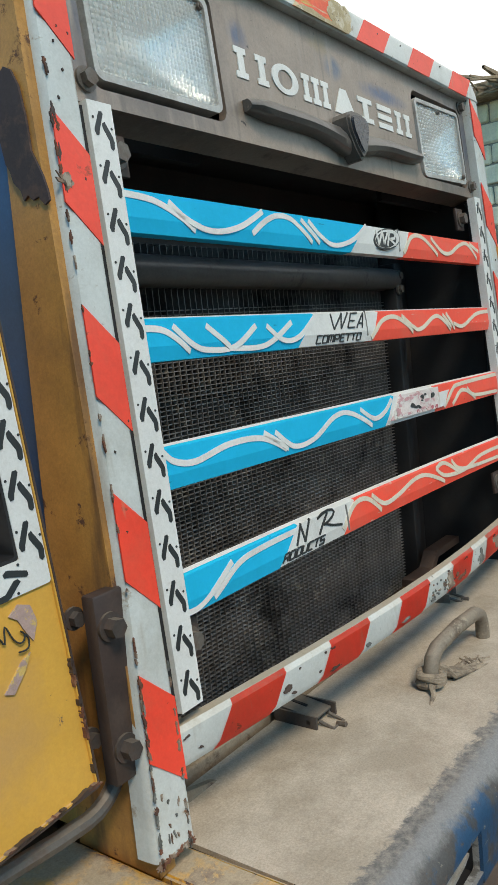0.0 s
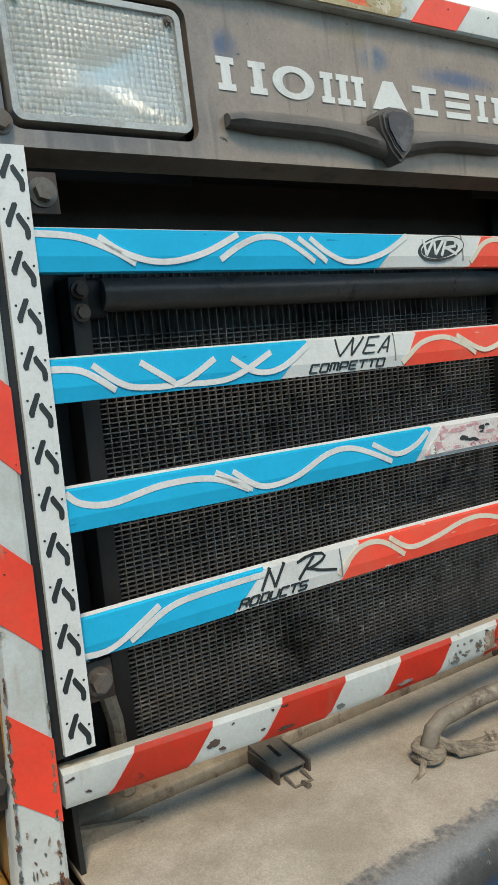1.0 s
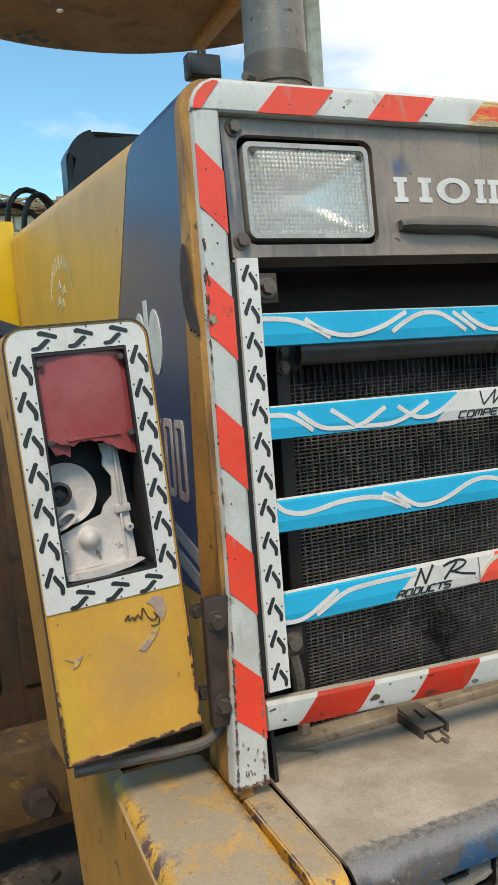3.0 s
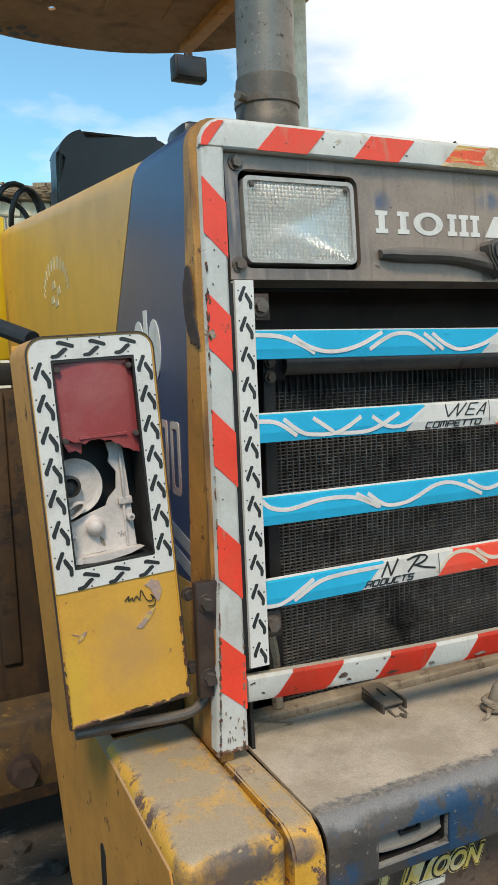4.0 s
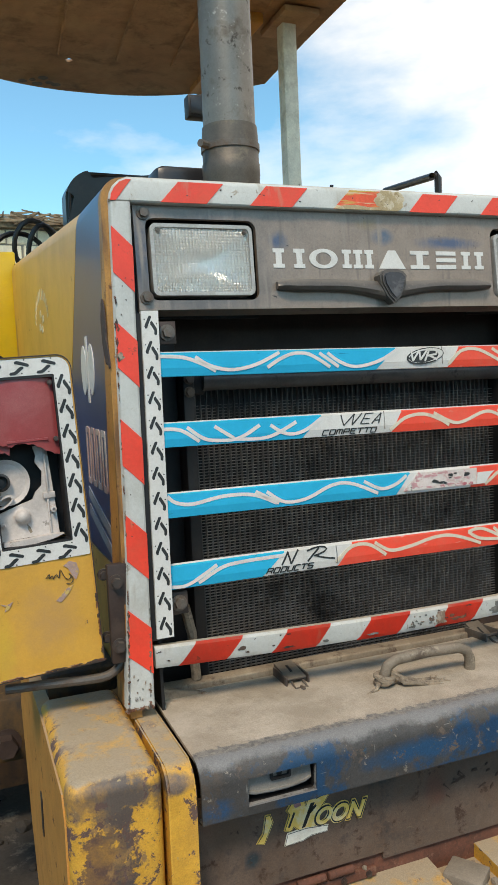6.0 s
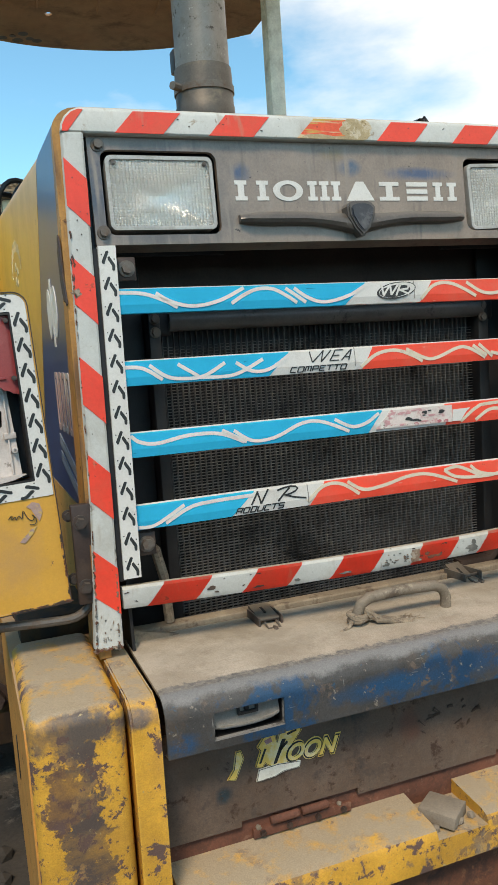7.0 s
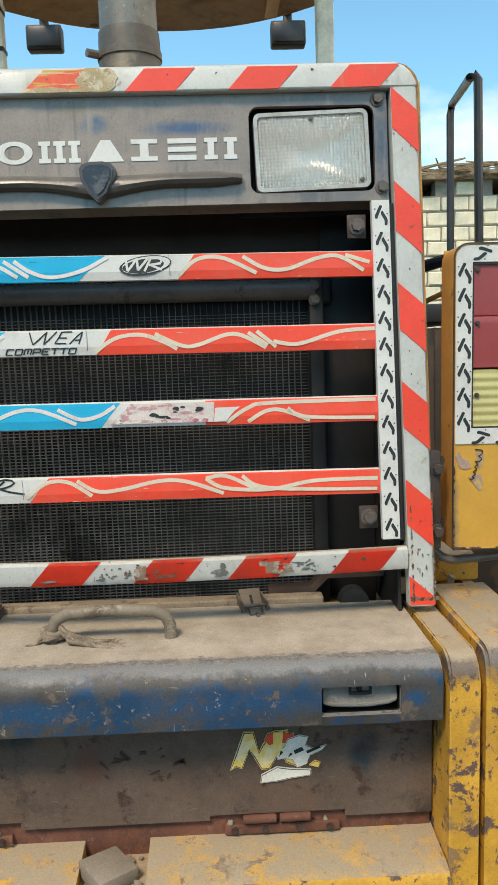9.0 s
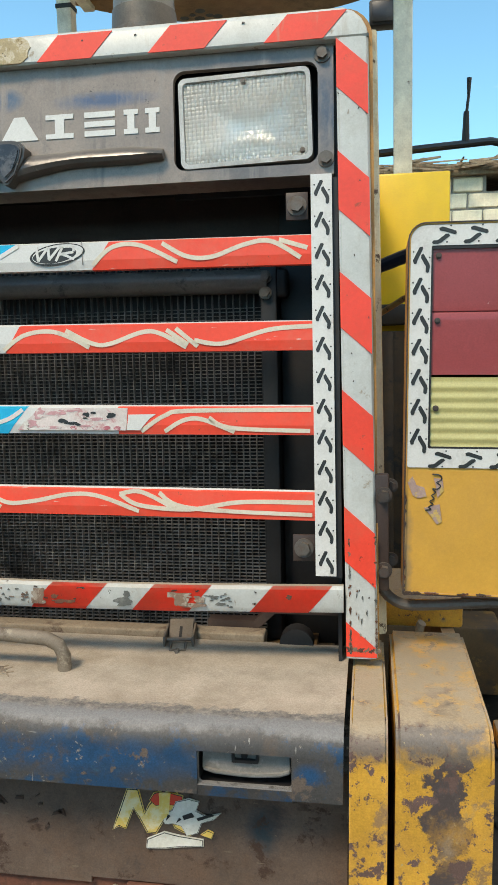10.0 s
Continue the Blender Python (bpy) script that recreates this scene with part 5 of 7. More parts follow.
DSTEP = ((-0.557, -0.418, 0.726), (-0.418, -0.174, 0.737), (-0.174, 0.157, 0.7235), (0.157, 0.399, 0.733), (0.399, 0.555, 0.7205))
outl = [(-0.557, 0.935)]
for a, b, z in DSTEP:
    outl += [(a, z), (b, z)]
lower = part("lower_door", sweep(outl + [(0.555, 0.935)], -0.196, -0.189, "y", SLANT), "door_dark", loader, "grimy dark door with torn stickers")
hinge = part("hinge_strip", box(-0.557, 0.555, -0.186, -0.168, 0.62, 0.745, 0.002, SLANT), "rust_bare", loader, "rust-brown hinge strip")
for x in (-0.293, 0.286):
    for x0, x1 in ((x - 0.062, x - 0.003), (x + 0.003, x + 0.058)):
        part("hinge_pin", tube([(x0, -0.2, 0.7255 - 0.0105 * x), (x0 + 0.002, -0.2, 0.7255 - 0.0105 * x), (x1 - 0.002, -0.2, 0.7255 - 0.0105 * x), (x1, -0.2, 0.7255 - 0.0105 * x)], [0.0062, 0.0078, 0.0078, 0.0062], 12), "rust_bare", hinge)
    part("hinge_leaf", box(x - 0.103, x + 0.103, -0.197, -0.186, 0.694, 0.7125, 0.002, SLANT), "rust_bare", hinge)
    for dx in (-0.085, -0.03, 0.03, 0.085):
        part("bolt", bolt(0.0045, 0.003, SLANT @ pose(x + dx, -0.197, 0.703)), "plate", hinge)
    for dx, r in ((-0.092, 0.006), (0.078, 0.005)):
        bm = bmesh.new()
        bmesh.ops.create_icosphere(bm, subdivisions=2, radius=r, matrix=SLANT @ pose(x + dx, -0.193, 0.7145))
        for v in bm.verts:
            v.co += 0.4 * r * noise.noise_vector(v.co * 220)
        part("dirt_lump", bm, "stone", hinge)

ledge_prof = [(-0.17, 0.60), (-0.17, 0.692), (-0.285, 0.682), (-0.30, 0.676), (-0.306, 0.665), (-0.306, 0.605), (-0.29, 0.595)]
ledge = part("bumper_ledge", join([sweep(ledge_prof, -0.56, -0.065, "x", SLANT), sweep(ledge_prof, 0.05, 0.557, "x", SLANT), sweep([(p[0], min(p[1], 0.66)) for p in ledge_prof], -0.065, 0.05, "x", SLANT)]), "yellow_chip", loader, "yellow bumper ledge with worn paint and a notch")
part("underside", join([box(-0.56, 0.56, -0.26, -0.2, 0.35, 0.60, 0.005), box(-0.3, 0.3, -0.22, -0.1, 0.3, 0.5, 0.01)]), "rust", ledge)

def rib(x0, x1, mat="yellow_chip"):
    r = 0.04
    prof = [(0.06, 0.3), (0.06, 1.04)] + [(p[0], p[1]) for p in arc(-0.285 + r, 1.045 - r, r, 90, 180, 6)] + [(-0.285, 0.3)]
    bm = sweep(prof, x0, x1, "x", SLANT)
    bmesh.ops.bevel(bm, geom=[e for e in bm.edges if abs(e.verts[0].co.x - e.verts[1].co.x) < 0.005], offset=0.004, segments=2, affect="EDGES")
    return part("counterweight_rib", bm, mat, loader, "narrow yellow counterweight rib with chipped paint")
rib(-0.624, -0.576)
rib(0.559, 0.610)


def wing_block(side):
    """Outer counterweight block with rounded shoulders."""
    a, b = (-0.784, -0.630) if side < 0 else (0.620, 0.746)
    if side < 0:
        bm = box(a, b, -0.285, 0.095, 0.3, 1.055, 0.024, SLANT, 5)
    else:
        r = 0.034
        prof = [(0.095, 0.3), (0.095, 1.038), (0.072, 1.054)] + [(p[0], p[1]) for p in arc(-0.285 + r, 1.055 - r, r, 90, 180, 4)] + [(-0.285, 0.3)]
        bm = sweep(prof, a, b, "x", SLANT)
        bmesh.ops.bevel(bm, geom=[e for e in bm.edges if abs(e.verts[0].co.x - e.verts[1].co.x) < 0.005], offset=0.006, segments=3, affect="EDGES")
    return part("counterweight_wing", bm, "yellow_chip", loader, "rounded yellow counterweight block with dust and chipped paint")


for s in (-1, 1):
    w = wing_block(s)
    a, b = (-0.787, -0.76) if s < 0 else (0.715, 0.7385)
    part("side_plate", sweep([(-0.262, 0.99), (-0.240, 1.026), (0.04, 1.040), (0.3, 1.03), (0.5, 0.98), (0.56, 0.86), (0.42, 0.6), (0.15, 0.3), (-0.262, 0.3)], a, b, "x", SLANT), "tan_side", w)
    part("slot", sweep([(p[0], p[1]) for p in rounded(0.10, 0.13, 0.755, 0.85, 0.0145)], -0.7885 if s < 0 else 0.738, -0.7865 if s < 0 else 0.74, "x", SLANT), "black", w)

part("side_flange", box(0.744, 0.752, -0.20, -0.08, 0.985, 1.022, 0.003, SLANT), "yellow_clean", loader, "bright yellow flange on the counterweight side")
part("side_step", box(0.83, 1.15, 0.05, 0.20, 0.80, 0.83, 0.004), "yellow_chip", loader, "orange-yellow step plate beside the counterweight")
part("peg", tube([(0.684, 0.085, 1.04), (0.685, 0.083, 1.054), (0.688, 0.081, 1.060)], 0.008, 10), "dust_plate", loader, "dusty lifting peg")

# --- tail lamp boxes
# pale red patches: fading, plus the lens's soft sheen put into the colour
red_lens = material("faded red lens, sheen in its colour", (0.31, 0.055, 0.055), 0.28, 0, [((0.40, 0.155, 0.145), 5, 0.5, 0.85, 0.5), ((0.48, 0.26, 0.23), 46, 0.66, 0.70)], mottle=0.1, bump=0.0)
amber_lens = material("yellowed lens", (0.52, 0.47, 0.2), 0.3, mottle=0.1, bump=0.0)
inner_plastic = material("dirty white lamp plastic", (0.56, 0.51, 0.475), 0.45, 0, [((0.36, 0.31, 0.27), 9, 0.5, 0.72), ((0.17, 0.13, 0.10), 28, 0.62, 0.68)], speckle=0.15)


def box_outline(o, W, H, z0=0.0, r=0.026):
    """Rounded at the top, nearly square below; o insets it."""
    a, b, c, d = o, W - o, z0 + o, H - o
    return arc(b - 0.003, c + 0.003, 0.003, -90, 0, 5) + arc(b - r + o, d - r + o, r - o, 0, 90, 5) + arc(a + r - o, d - r + o, r - o, 90, 180, 5) + arc(a + 0.003, c + 0.003, 0.003, 180, 270, 5)


def tail_box(m, broken, W, H):
    """Local: x 0 to 0.18 across, z 0 to 0.6 up, face at y = 0."""
    D = 0.11 if broken else 0.08
    shell = part("tail_lamp_box", join([ring_plate(box_outline(0.0006, W, H), box_outline(0.0025, W, H), 0.0, D - 0.002, m), ring_plate(box_outline(0.001, W, H), rounded(0.034, W - 0.032, 0.234, H - 0.034, 0.004), 0.003, 0.006, m), box(0.003, W - 0.003, D - 0.004, D, 0.003, H - 0.003, m=m)]), "yellow", loader, "yellow steel tail lamp box" + (" with a smashed lens" if broken else " with red and amber lenses"))
    ring = part("tread_surround", ring_plate(box_outline(0.003, W, H, 0.201), rounded(0.034, W - 0.032, 0.234, H - 0.034, 0.002), 0.001, 0.0034, m), "white_vinyl", shell)
    marks = []
    for k in range(7):
        z = lin(0.246, H - 0.055, k / 6)
        marks += tread_mark(0.0185, z, 1.02, m, 0, 0.0003) + tread_mark(W - 0.0175, z, 1.02, m, 0, 0.0003)
    for k in range(3):
        x = lin(0.052, W - 0.045, k / 2)
        marks += tread_mark(x, 0.218, 0.98, m, 82, 0.0003) + tread_mark(x, H - 0.0175, 0.98, m, 82, 0.0003)
    part("tread_print", join(marks), "ink", ring)
    part("box_side", ring_plate(box_outline(-0.0008, W, H), box_outline(0.0004, W, H), 0.0035, D, m), "tan_side", shell, "worn brown sheet-metal side")
    part("edge_trim", ring_plate(box_outline(-0.0012, W, H), box_outline(0.0008, W, H), -0.0012, 0.004, m), "plate", shell)
    part("lamp_rim", ring_plate(rounded(0.034, W - 0.032, 0.234, H - 0.034, 0.003), rounded(0.037, W - 0.035, 0.237, H - 0.039, 0.003), 0.002, 0.05, m), "black", shell)
    lx0, lx1, lz0, lz1 = 0.037, W - 0.035, 0.237, H - 0.037
    zs = lin(lz0, lz1, 0.58 if broken else 0.36)
    if broken:
        zs = lz1 - 0.122
        edge = [(0.0, 0.110), (0.16, 0.118), (0.29, 0.122), (0.41, 0.117), (0.62, 0.122), (0.78, 0.134), (1.0, 0.146)]
        bm = bmesh.new()
        cols = []
        for k in range(25):
            u = k / 24
            e = next(n for n in range(6) if u <= edge[n + 1][0])
            low = lz1 - lin(edge[e][1], edge[e + 1][1], (u - edge[e][0]) / (edge[e + 1][0] - edge[e][0])) - (0.002 if k % 3 == 1 else 0.0)
            x, y = lin(lx0, lx1, u), 0.013 - 0.008 * (1 - (2 * u - 1) ** 2)
            cols.append([bm.verts.new((x, y, lz1)), bm.verts.new((x, y - 0.0015, (lz1 + low) / 2)), bm.verts.new((x, y, low)), bm.verts.new((x, y + 0.003, low)), bm.verts.new((x, y + 0.003, lz1))])
        for a, c in zip(cols, cols[1:]):
            for n in range(5):
                bm.faces.new((a[n], a[(n + 1) % 5], c[(n + 1) % 5], c[n]))
        bm.faces.new(cols[0])
        bm.faces.new(cols[-1][::-1])
        bm.transform(m)
        lens = part("red_lens", bm, red_lens, shell, "faded red lens broken off below")
        part("lens_ridge", sweep([(0.0035, zs + 0.006), (0.0035, zs + 0.0095), (0.008, zs + 0.010), (0.008, zs + 0.004)], lx0 + 0.028, lx1 - 0.02, "x", m), red_lens, lens)
        part("lens_shard", slab([(lx0 + 0.002, zs + 0.010), (lx0 + 0.034, zs + 0.001), (lx0 + 0.031, zs - 0.016), (lx0 + 0.024, zs - 0.010), (lx0 + 0.012, zs - 0.012)], 0.017, 0.020, m), red_lens, lens)
        part("lamp_cavity", box(lx0 - 0.02, lx1 + 0.02, 0.070, 0.074, lz0, lz1, m=m), "black", shell)
        plate_edge = [(lx0, lz0 + 0.010), (lx1 - 0.014, lz0 + 0.012), (lx1 - 0.016, lz0 + 0.070), (lx1 - 0.021, zs - 0.004), (lx1 - 0.046, zs - 0.004), (lx1 - 0.042, zs - 0.022), (lx1 - 0.045, zs - 0.034), (lx1 - 0.034, zs - 0.052), (lx1 - 0.037, lz0 + 0.104), (lx1 - 0.050, lz0 + 0.092), (lx1 - 0.056, lz0 + 0.080), (lx1 - 0.078, lz0 + 0.074), (lx0 + 0.018, lz0 + 0.066), (lx0, lz0 + 0.060)]
        base = part("lamp_base", slab(plate_edge, 0.034, 0.039, m), inner_plastic, shell, "exposed white plastic lamp base")
        part("base_lip", sweep([(lx0 + 0.003, lz0 + 0.002), (lx0 + 0.05, lz0 - 0.001), (lx1 - 0.03, lz0 + 0.004), (lx1 - 0.008, lz0 + 0.011), (lx1 - 0.03, lz0 + 0.0125), (lx0 + 0.05, lz0 + 0.010), (lx0 + 0.003, lz0 + 0.010)], 0.014, 0.036, "y", m), inner_plastic, base)
        part("base_rib", box(lx1 - 0.031, lx1 - 0.028, 0.029, 0.035, lz0 + 0.014, lz0 + 0.078, 0.0008, m), inner_plastic, base)
        part("column_rib", box(lx1 - 0.029, lx1 - 0.026, 0.027, 0.035, lz0 + 0.088, zs - 0.006, 0.0008, m), inner_plastic, base)
        part("column_step", box(lx1 - 0.037, lx1 - 0.015, 0.028, 0.035, lz0 + 0.079, lz0 + 0.090, 0.001, m), inner_plastic, base)
        cx, cz = lx0 + 0.022, lz0 + 0.116
        bowl = lathe([(0.043, 0.0), (0.043, 0.003), (0.036, 0.001), (0.028, -0.004), (0.016, -0.007), (0.001, -0.008)], 36, m @ pose(cx, 0.044, cz, 90))
        part("reflector_dish", bowl, inner_plastic, base)
        part("bulb_socket", lathe([(0.0165, 0.0), (0.0165, 0.014), (0.0125, 0.015), (0.011, 0.004), (0.006, 0.003), (0.006, 0.010), (0.001, 0.010)], 22, m @ pose(lx0 + 0.012, 0.043, cz + 0.002, 90)), "vinyl", base)
        part("socket_tube", ring_plate([(lx0 + 0.013 + 0.017 * math.cos(a) + 0.004 * math.sin(a), lz0 + 0.082 + 0.0115 * math.sin(a) + 0.005 * math.cos(a)) for a in (2 * math.pi * k / 24 for k in range(24))], [(lx0 + 0.013 + 0.013 * math.cos(a) + 0.003 * math.sin(a), lz0 + 0.082 + 0.008 * math.sin(a) + 0.004 * math.cos(a)) for a in (2 * math.pi * k / 24 for k in range(24))], 0.022, 0.042, m), inner_plastic, base)
        part("bulb", lathe([(0.0175, 0.001), (0.0175, 0.004), (0.0145, 0.005), (0.0138, 0.010), (0.0105, 0.016), (0.006, 0.0195), (0.001, 0.0205)], 24, m @ pose(lx0 + 0.043, 0.037, lz0 + 0.051, 90)), inner_plastic, base, "small round dome on the lamp base")
        for px, pz, pr in ((lx0 + 0.099, lz0 + 0.058, 0.0058), (lx0 + 0.007, lz0 + 0.040, 0.004)):
            part("screw_post", lathe([(pr, 0.0), (pr, 0.014), (pr * 0.45, 0.015), (pr * 0.45, 0.010), (0.0005, 0.010)], 14, m @ pose(px, 0.035, pz, 90)), inner_plastic, base)
        part("rust_stain", slab([(lx0 + 0.050, lz0 + 0.036), (lx0 + 0.055, lz0 + 0.030), (lx0 + 0.058, lz0 + 0.020), (lx0 + 0.054, lz0 + 0.018), (lx0 + 0.050, lz0 + 0.026)], 0.0334, 0.0345, m), "rope", base)
    else:
        steps = 14
        face = [(0.016, zs + 0.002)]
        for k in range(steps + 1):
            z = lin(zs + 0.002, lz1, k / steps)
            face += [(0.0062 if k % 2 else 0.0057, z)] if k != steps // 2 else [(0.0062, z - 0.003), (0.0085, z), (0.0062, z + 0.001)]
        lens = part("red_lens", sweep(face + [(0.016, lz1)], lx0, lx1, "x", m), red_lens, shell, "faded ribbed red lens")
        ribs = [(0.014, lz0), (0.006, lz0)]
        for k in range(int((zs - lz0) / 0.008)):
            ribs += [(0.0048 if k % 2 else 0.0066, lz0 + 0.008 * k + 0.002), (0.0048 if k % 2 else 0.0066, lz0 + 0.008 * k + 0.007)]
        part("amber_lens", sweep(ribs + [(0.006, zs - 0.002), (0.014, zs - 0.002)], lx0, lx1, "x", m), amber_lens, shell, "yellowed ribbed lens")
    for z in ((lz1 - 0.012, zs + 0.006) if broken else (lz1 - 0.012, zs + 0.085, zs - 0.05)):
        for x in ((lx0 + 0.006, lx1 - 0.006) if broken else (lx0 + 0.008,)):
            part("screw", bolt(0.0032, 0.002, m @ pose(x, 0.006, z)), "bolt_dark", shell)
    # sticker scrap of plain shapes under the lamp
    violet = material("faded violet sticker", (0.36, 0.25, 0.22), 0.6, 0, [((0.55, 0.38, 0.12), 60, 0.52, 0.56)])
    if broken:
        scraps = [[(0.138, 0.190), (0.150, 0.197), (0.162, 0.192), (0.166, 0.176), (0.158, 0.160), (0.152, 0.170), (0.146, 0.184)], [(0.118, 0.128), (0.140, 0.147), (0.152, 0.152), (0.143, 0.139), (0.127, 0.124)], [(0.018, 0.142), (0.030, 0.137), (0.042, 0.141), (0.034, 0.129), (0.026, 0.126), (0.030, 0.134)]]
        hand, wide = [(0.104, 0.172), (0.113, 0.182), (0.108, 0.168), (0.118, 0.178), (0.116, 0.166), (0.124, 0.180), (0.128, 0.164), (0.131, 0.190), (0.137, 0.168), (0.146, 0.162), (0.151, 0.170), (0.144, 0.176), (0.154, 0.166), (0.151, 0.155), (0.140, 0.157)], 0.0017
    else:
        scraps = [[(0.004, 0.180), (0.012, 0.190), (0.018, 0.176), (0.030, 0.172), (0.034, 0.158), (0.020, 0.155), (0.012, 0.160)], [(0.044, 0.188), (0.058, 0.186), (0.060, 0.168), (0.050, 0.156), (0.048, 0.174)], [(0.030, 0.140), (0.054, 0.146), (0.058, 0.118), (0.050, 0.114), (0.040, 0.128)]]
        hand, wide = [(0.042, 0.194), (0.056, 0.193), (0.057, 0.184), (0.046, 0.181), (0.057, 0.176), (0.050, 0.169), (0.040, 0.172), (0.050, 0.164), (0.039, 0.160), (0.048, 0.155), (0.036, 0.150), (0.047, 0.146), (0.034, 0.141), (0.044, 0.138), (0.032, 0.136)], 0.0022
    for sc in scraps:
        part("sticker", slab(sc, 0.0012, 0.0032, m), violet, shell)
    pts = [Vector((hand[0][0], 0.0008, hand[0][1]))]
    for p, q in zip(hand, hand[1:]):
        for f in (0.33, 0.67, 1.0):
            pts.append(Vector((lin(p[0], q[0], f), 0.0008, lin(p[1], q[1], f))))
    for _ in range(2):
        pts = [pts[0]] + [(a + 2 * c + e) / 4 for a, c, e in zip(pts, pts[1:], pts[2:])] + [pts[-1]]
    part("scribble", tube(pts, wide / 2, 5, m), "ink", shell)
    return shell


tail_box(pose(-0.851, -0.040, 1.156, -3.6, -2.1, 2.7), True, 0.193, 0.578)
tail_box(pose(0.650, -0.043, 1.152, -1.2, 0.9, 0), False, 0.19, 0.579)
for s in (-1, 1):
    x_in, x_out = (s * 0.600, s * 0.645) if s < 0 else (0.604, 0.628)
    arm = part("hinge_plate", box(min(x_in, x_out), max(x_in, x_out), -0.042, -0.024, 1.155, 1.345, 0.003), "plate", loader, "dark bracket plate bolted beside the tail lamp box")
    line = [(s * 0.604, -0.012, 1.20)] + [(s * (0.664 - p[0]), -0.012, p[1]) for p in arc(0.0, 1.165, 0.052, 0, -90, 6)] + [(s * 0.70, -0.012, 1.1145), (s * 0.77, -0.010, 1.119), (s * 0.838, -0.008, 1.122)]
    part("lamp_arm", tube([(p[0], p[1], p[2] + 0.010) for p in line], 0.0088, 10), "steel", arm, "bent round-bar arm under the lamp box")
    for z in (1.312, 1.19):
        part("bolt", bolt(0.0098 if s < 0 else 0.009, 0.012, pose(s * (0.630 if s < 0 else 0.620), -0.042, z, 0, 10, 0)), "bolt_dark", arm)
        part("bolt", bolt(0.0078, 0.008, pose(s * (0.647 if s < 0 else 0.632), -0.012, z + 0.010, 0, 25, 0)), "bolt_dark", arm)

# --- deck fittings
pts = [(-0.106, -0.12, 1.02), (-0.106, -0.12, 1.06), (-0.098, -0.12, 1.078), (-0.078, -0.12, 1.088), (0, -0.12, 1.091), (0.078, -0.12, 1.086), (0.098, -0.12, 1.076), (0.106, -0.12, 1.058), (0.106, -0.12, 1.02)]
part("deck_handle", tube(pts, 0.0115, 12), material("grimy handle steel", (0.22, 0.18, 0.135), 0.65, 0.1, [((0.12, 0.09, 0.065), 20, 0.52, 0.62), ((0.32, 0.27, 0.2), 30, 0.55, 0.62)]), loader, "dusty bent round-bar handle")


def latch(x, y, closed):
    m = pose(x, y, 1.03 - 0.0105 * x, 0, 0.6, 8 if closed else 0)
    base = part("toggle_latch", join([box(-0.027, 0.027, -0.034, 0.036, 0.0, 0.004, 0.001, m), box(-0.027, -0.023, -0.034, 0.036, 0.0, 0.024, 0.001, m), box(0.023, 0.027, -0.034, 0.036, 0.0, 0.024, 0.001, m), tube([(-0.027, -0.02, 0.014), (0.027, -0.02, 0.014)], 0.004, 8, m)]), "steel" if closed else "bolt_dark", loader, "rusty steel toggle latch")
    lift = m @ pose(0, 0.034, 0.014, 28 if closed else 8)
    part("lever", join([box(-0.0215, 0.0215, -0.062, 0.012, 0.010, 0.0135, 0.001, lift), box(-0.0215, -0.0185, -0.06, 0.01, 0.0, 0.012, 0.001, lift), box(0.0185, 0.0215, -0.06, 0.01, 0.0, 0.012, 0.001, lift)]), "steel", base)
    part("slot", box(-0.0025, 0.0025, -0.035, -0.008, 0.0136, 0.0146, 0.0, lift), "black", base)
    part("hook", tube([(-0.013, -0.03, 0.012), (-0.013, -0.052, 0.006), (0.013, -0.052, 0.006), (0.013, -0.03, 0.012)], 0.0028, 6, m), "steel", base)
    part("hook_tip", tube([(0.0, -0.05, 0.007), (0.0, -0.064, 0.009)], 0.004, 6, m), "steel", base)


latch(-0.262, 0.0, False)
latch(0.262, 0.03, True)

# rail behind the deck
part("deck_rail", join([box(-0.54, 0.40, 0.052, 0.088, 1.0, 1.043, 0.004, SLANT, 3)]), "dust_plate", loader, "rusty rail between deck and radiator")

# --- canopy and posts
def canopy():
    bm = bmesh.new()
    n, mrow = 28, 12
    grid = []
    for j in range(mrow + 1):
        row = []
        for i in range(n + 1):
            u = -1 + 2 * i / n
            x = 0.92 * u
            yf = 3.2 - 0.5 * abs(u) ** 2.2
            y = lin(1.25, yf, j / mrow)
            z = 3.355 + 0.05 * math.cos(u * 1.4) - 0.03 * (j / mrow) ** 2
            row.append(bm.verts.new((x, y, z)))
        grid.append(row)
    for j in range(mrow):
        for i in range(n):
            bm.faces.new((grid[j][i], grid[j][i + 1], grid[j + 1][i + 1], grid[j + 1][i]))
    bm.faces.ensure_lookup_table()
    spot = min(bm.faces, key=lambda f: (f.calc_center_median() - Vector((-0.13, 2.77, 3.39))).length)
    corners, hub = list(spot.verts), spot.calc_center_median()
    bmesh.ops.delete(bm, geom=[spot], context="FACES_ONLY")
    rim = []
    for k in range(4):
        a, b = corners[k].co - hub, corners[(k + 1) % 4].co - hub
        for d in (a, a + b):
            rim.append(bm.verts.new(hub + d.normalized() * 0.021))
    for k in range(4):
        bm.faces.new((corners[k], corners[(k + 1) % 4], rim[(2 * k + 2) % 8], rim[2 * k + 1], rim[2 * k]))
    bmesh.ops.recalc_face_normals(bm, faces=bm.faces)
    bmesh.ops.solidify(bm, geom=bm.faces[:], thickness=0.012)
    return bm


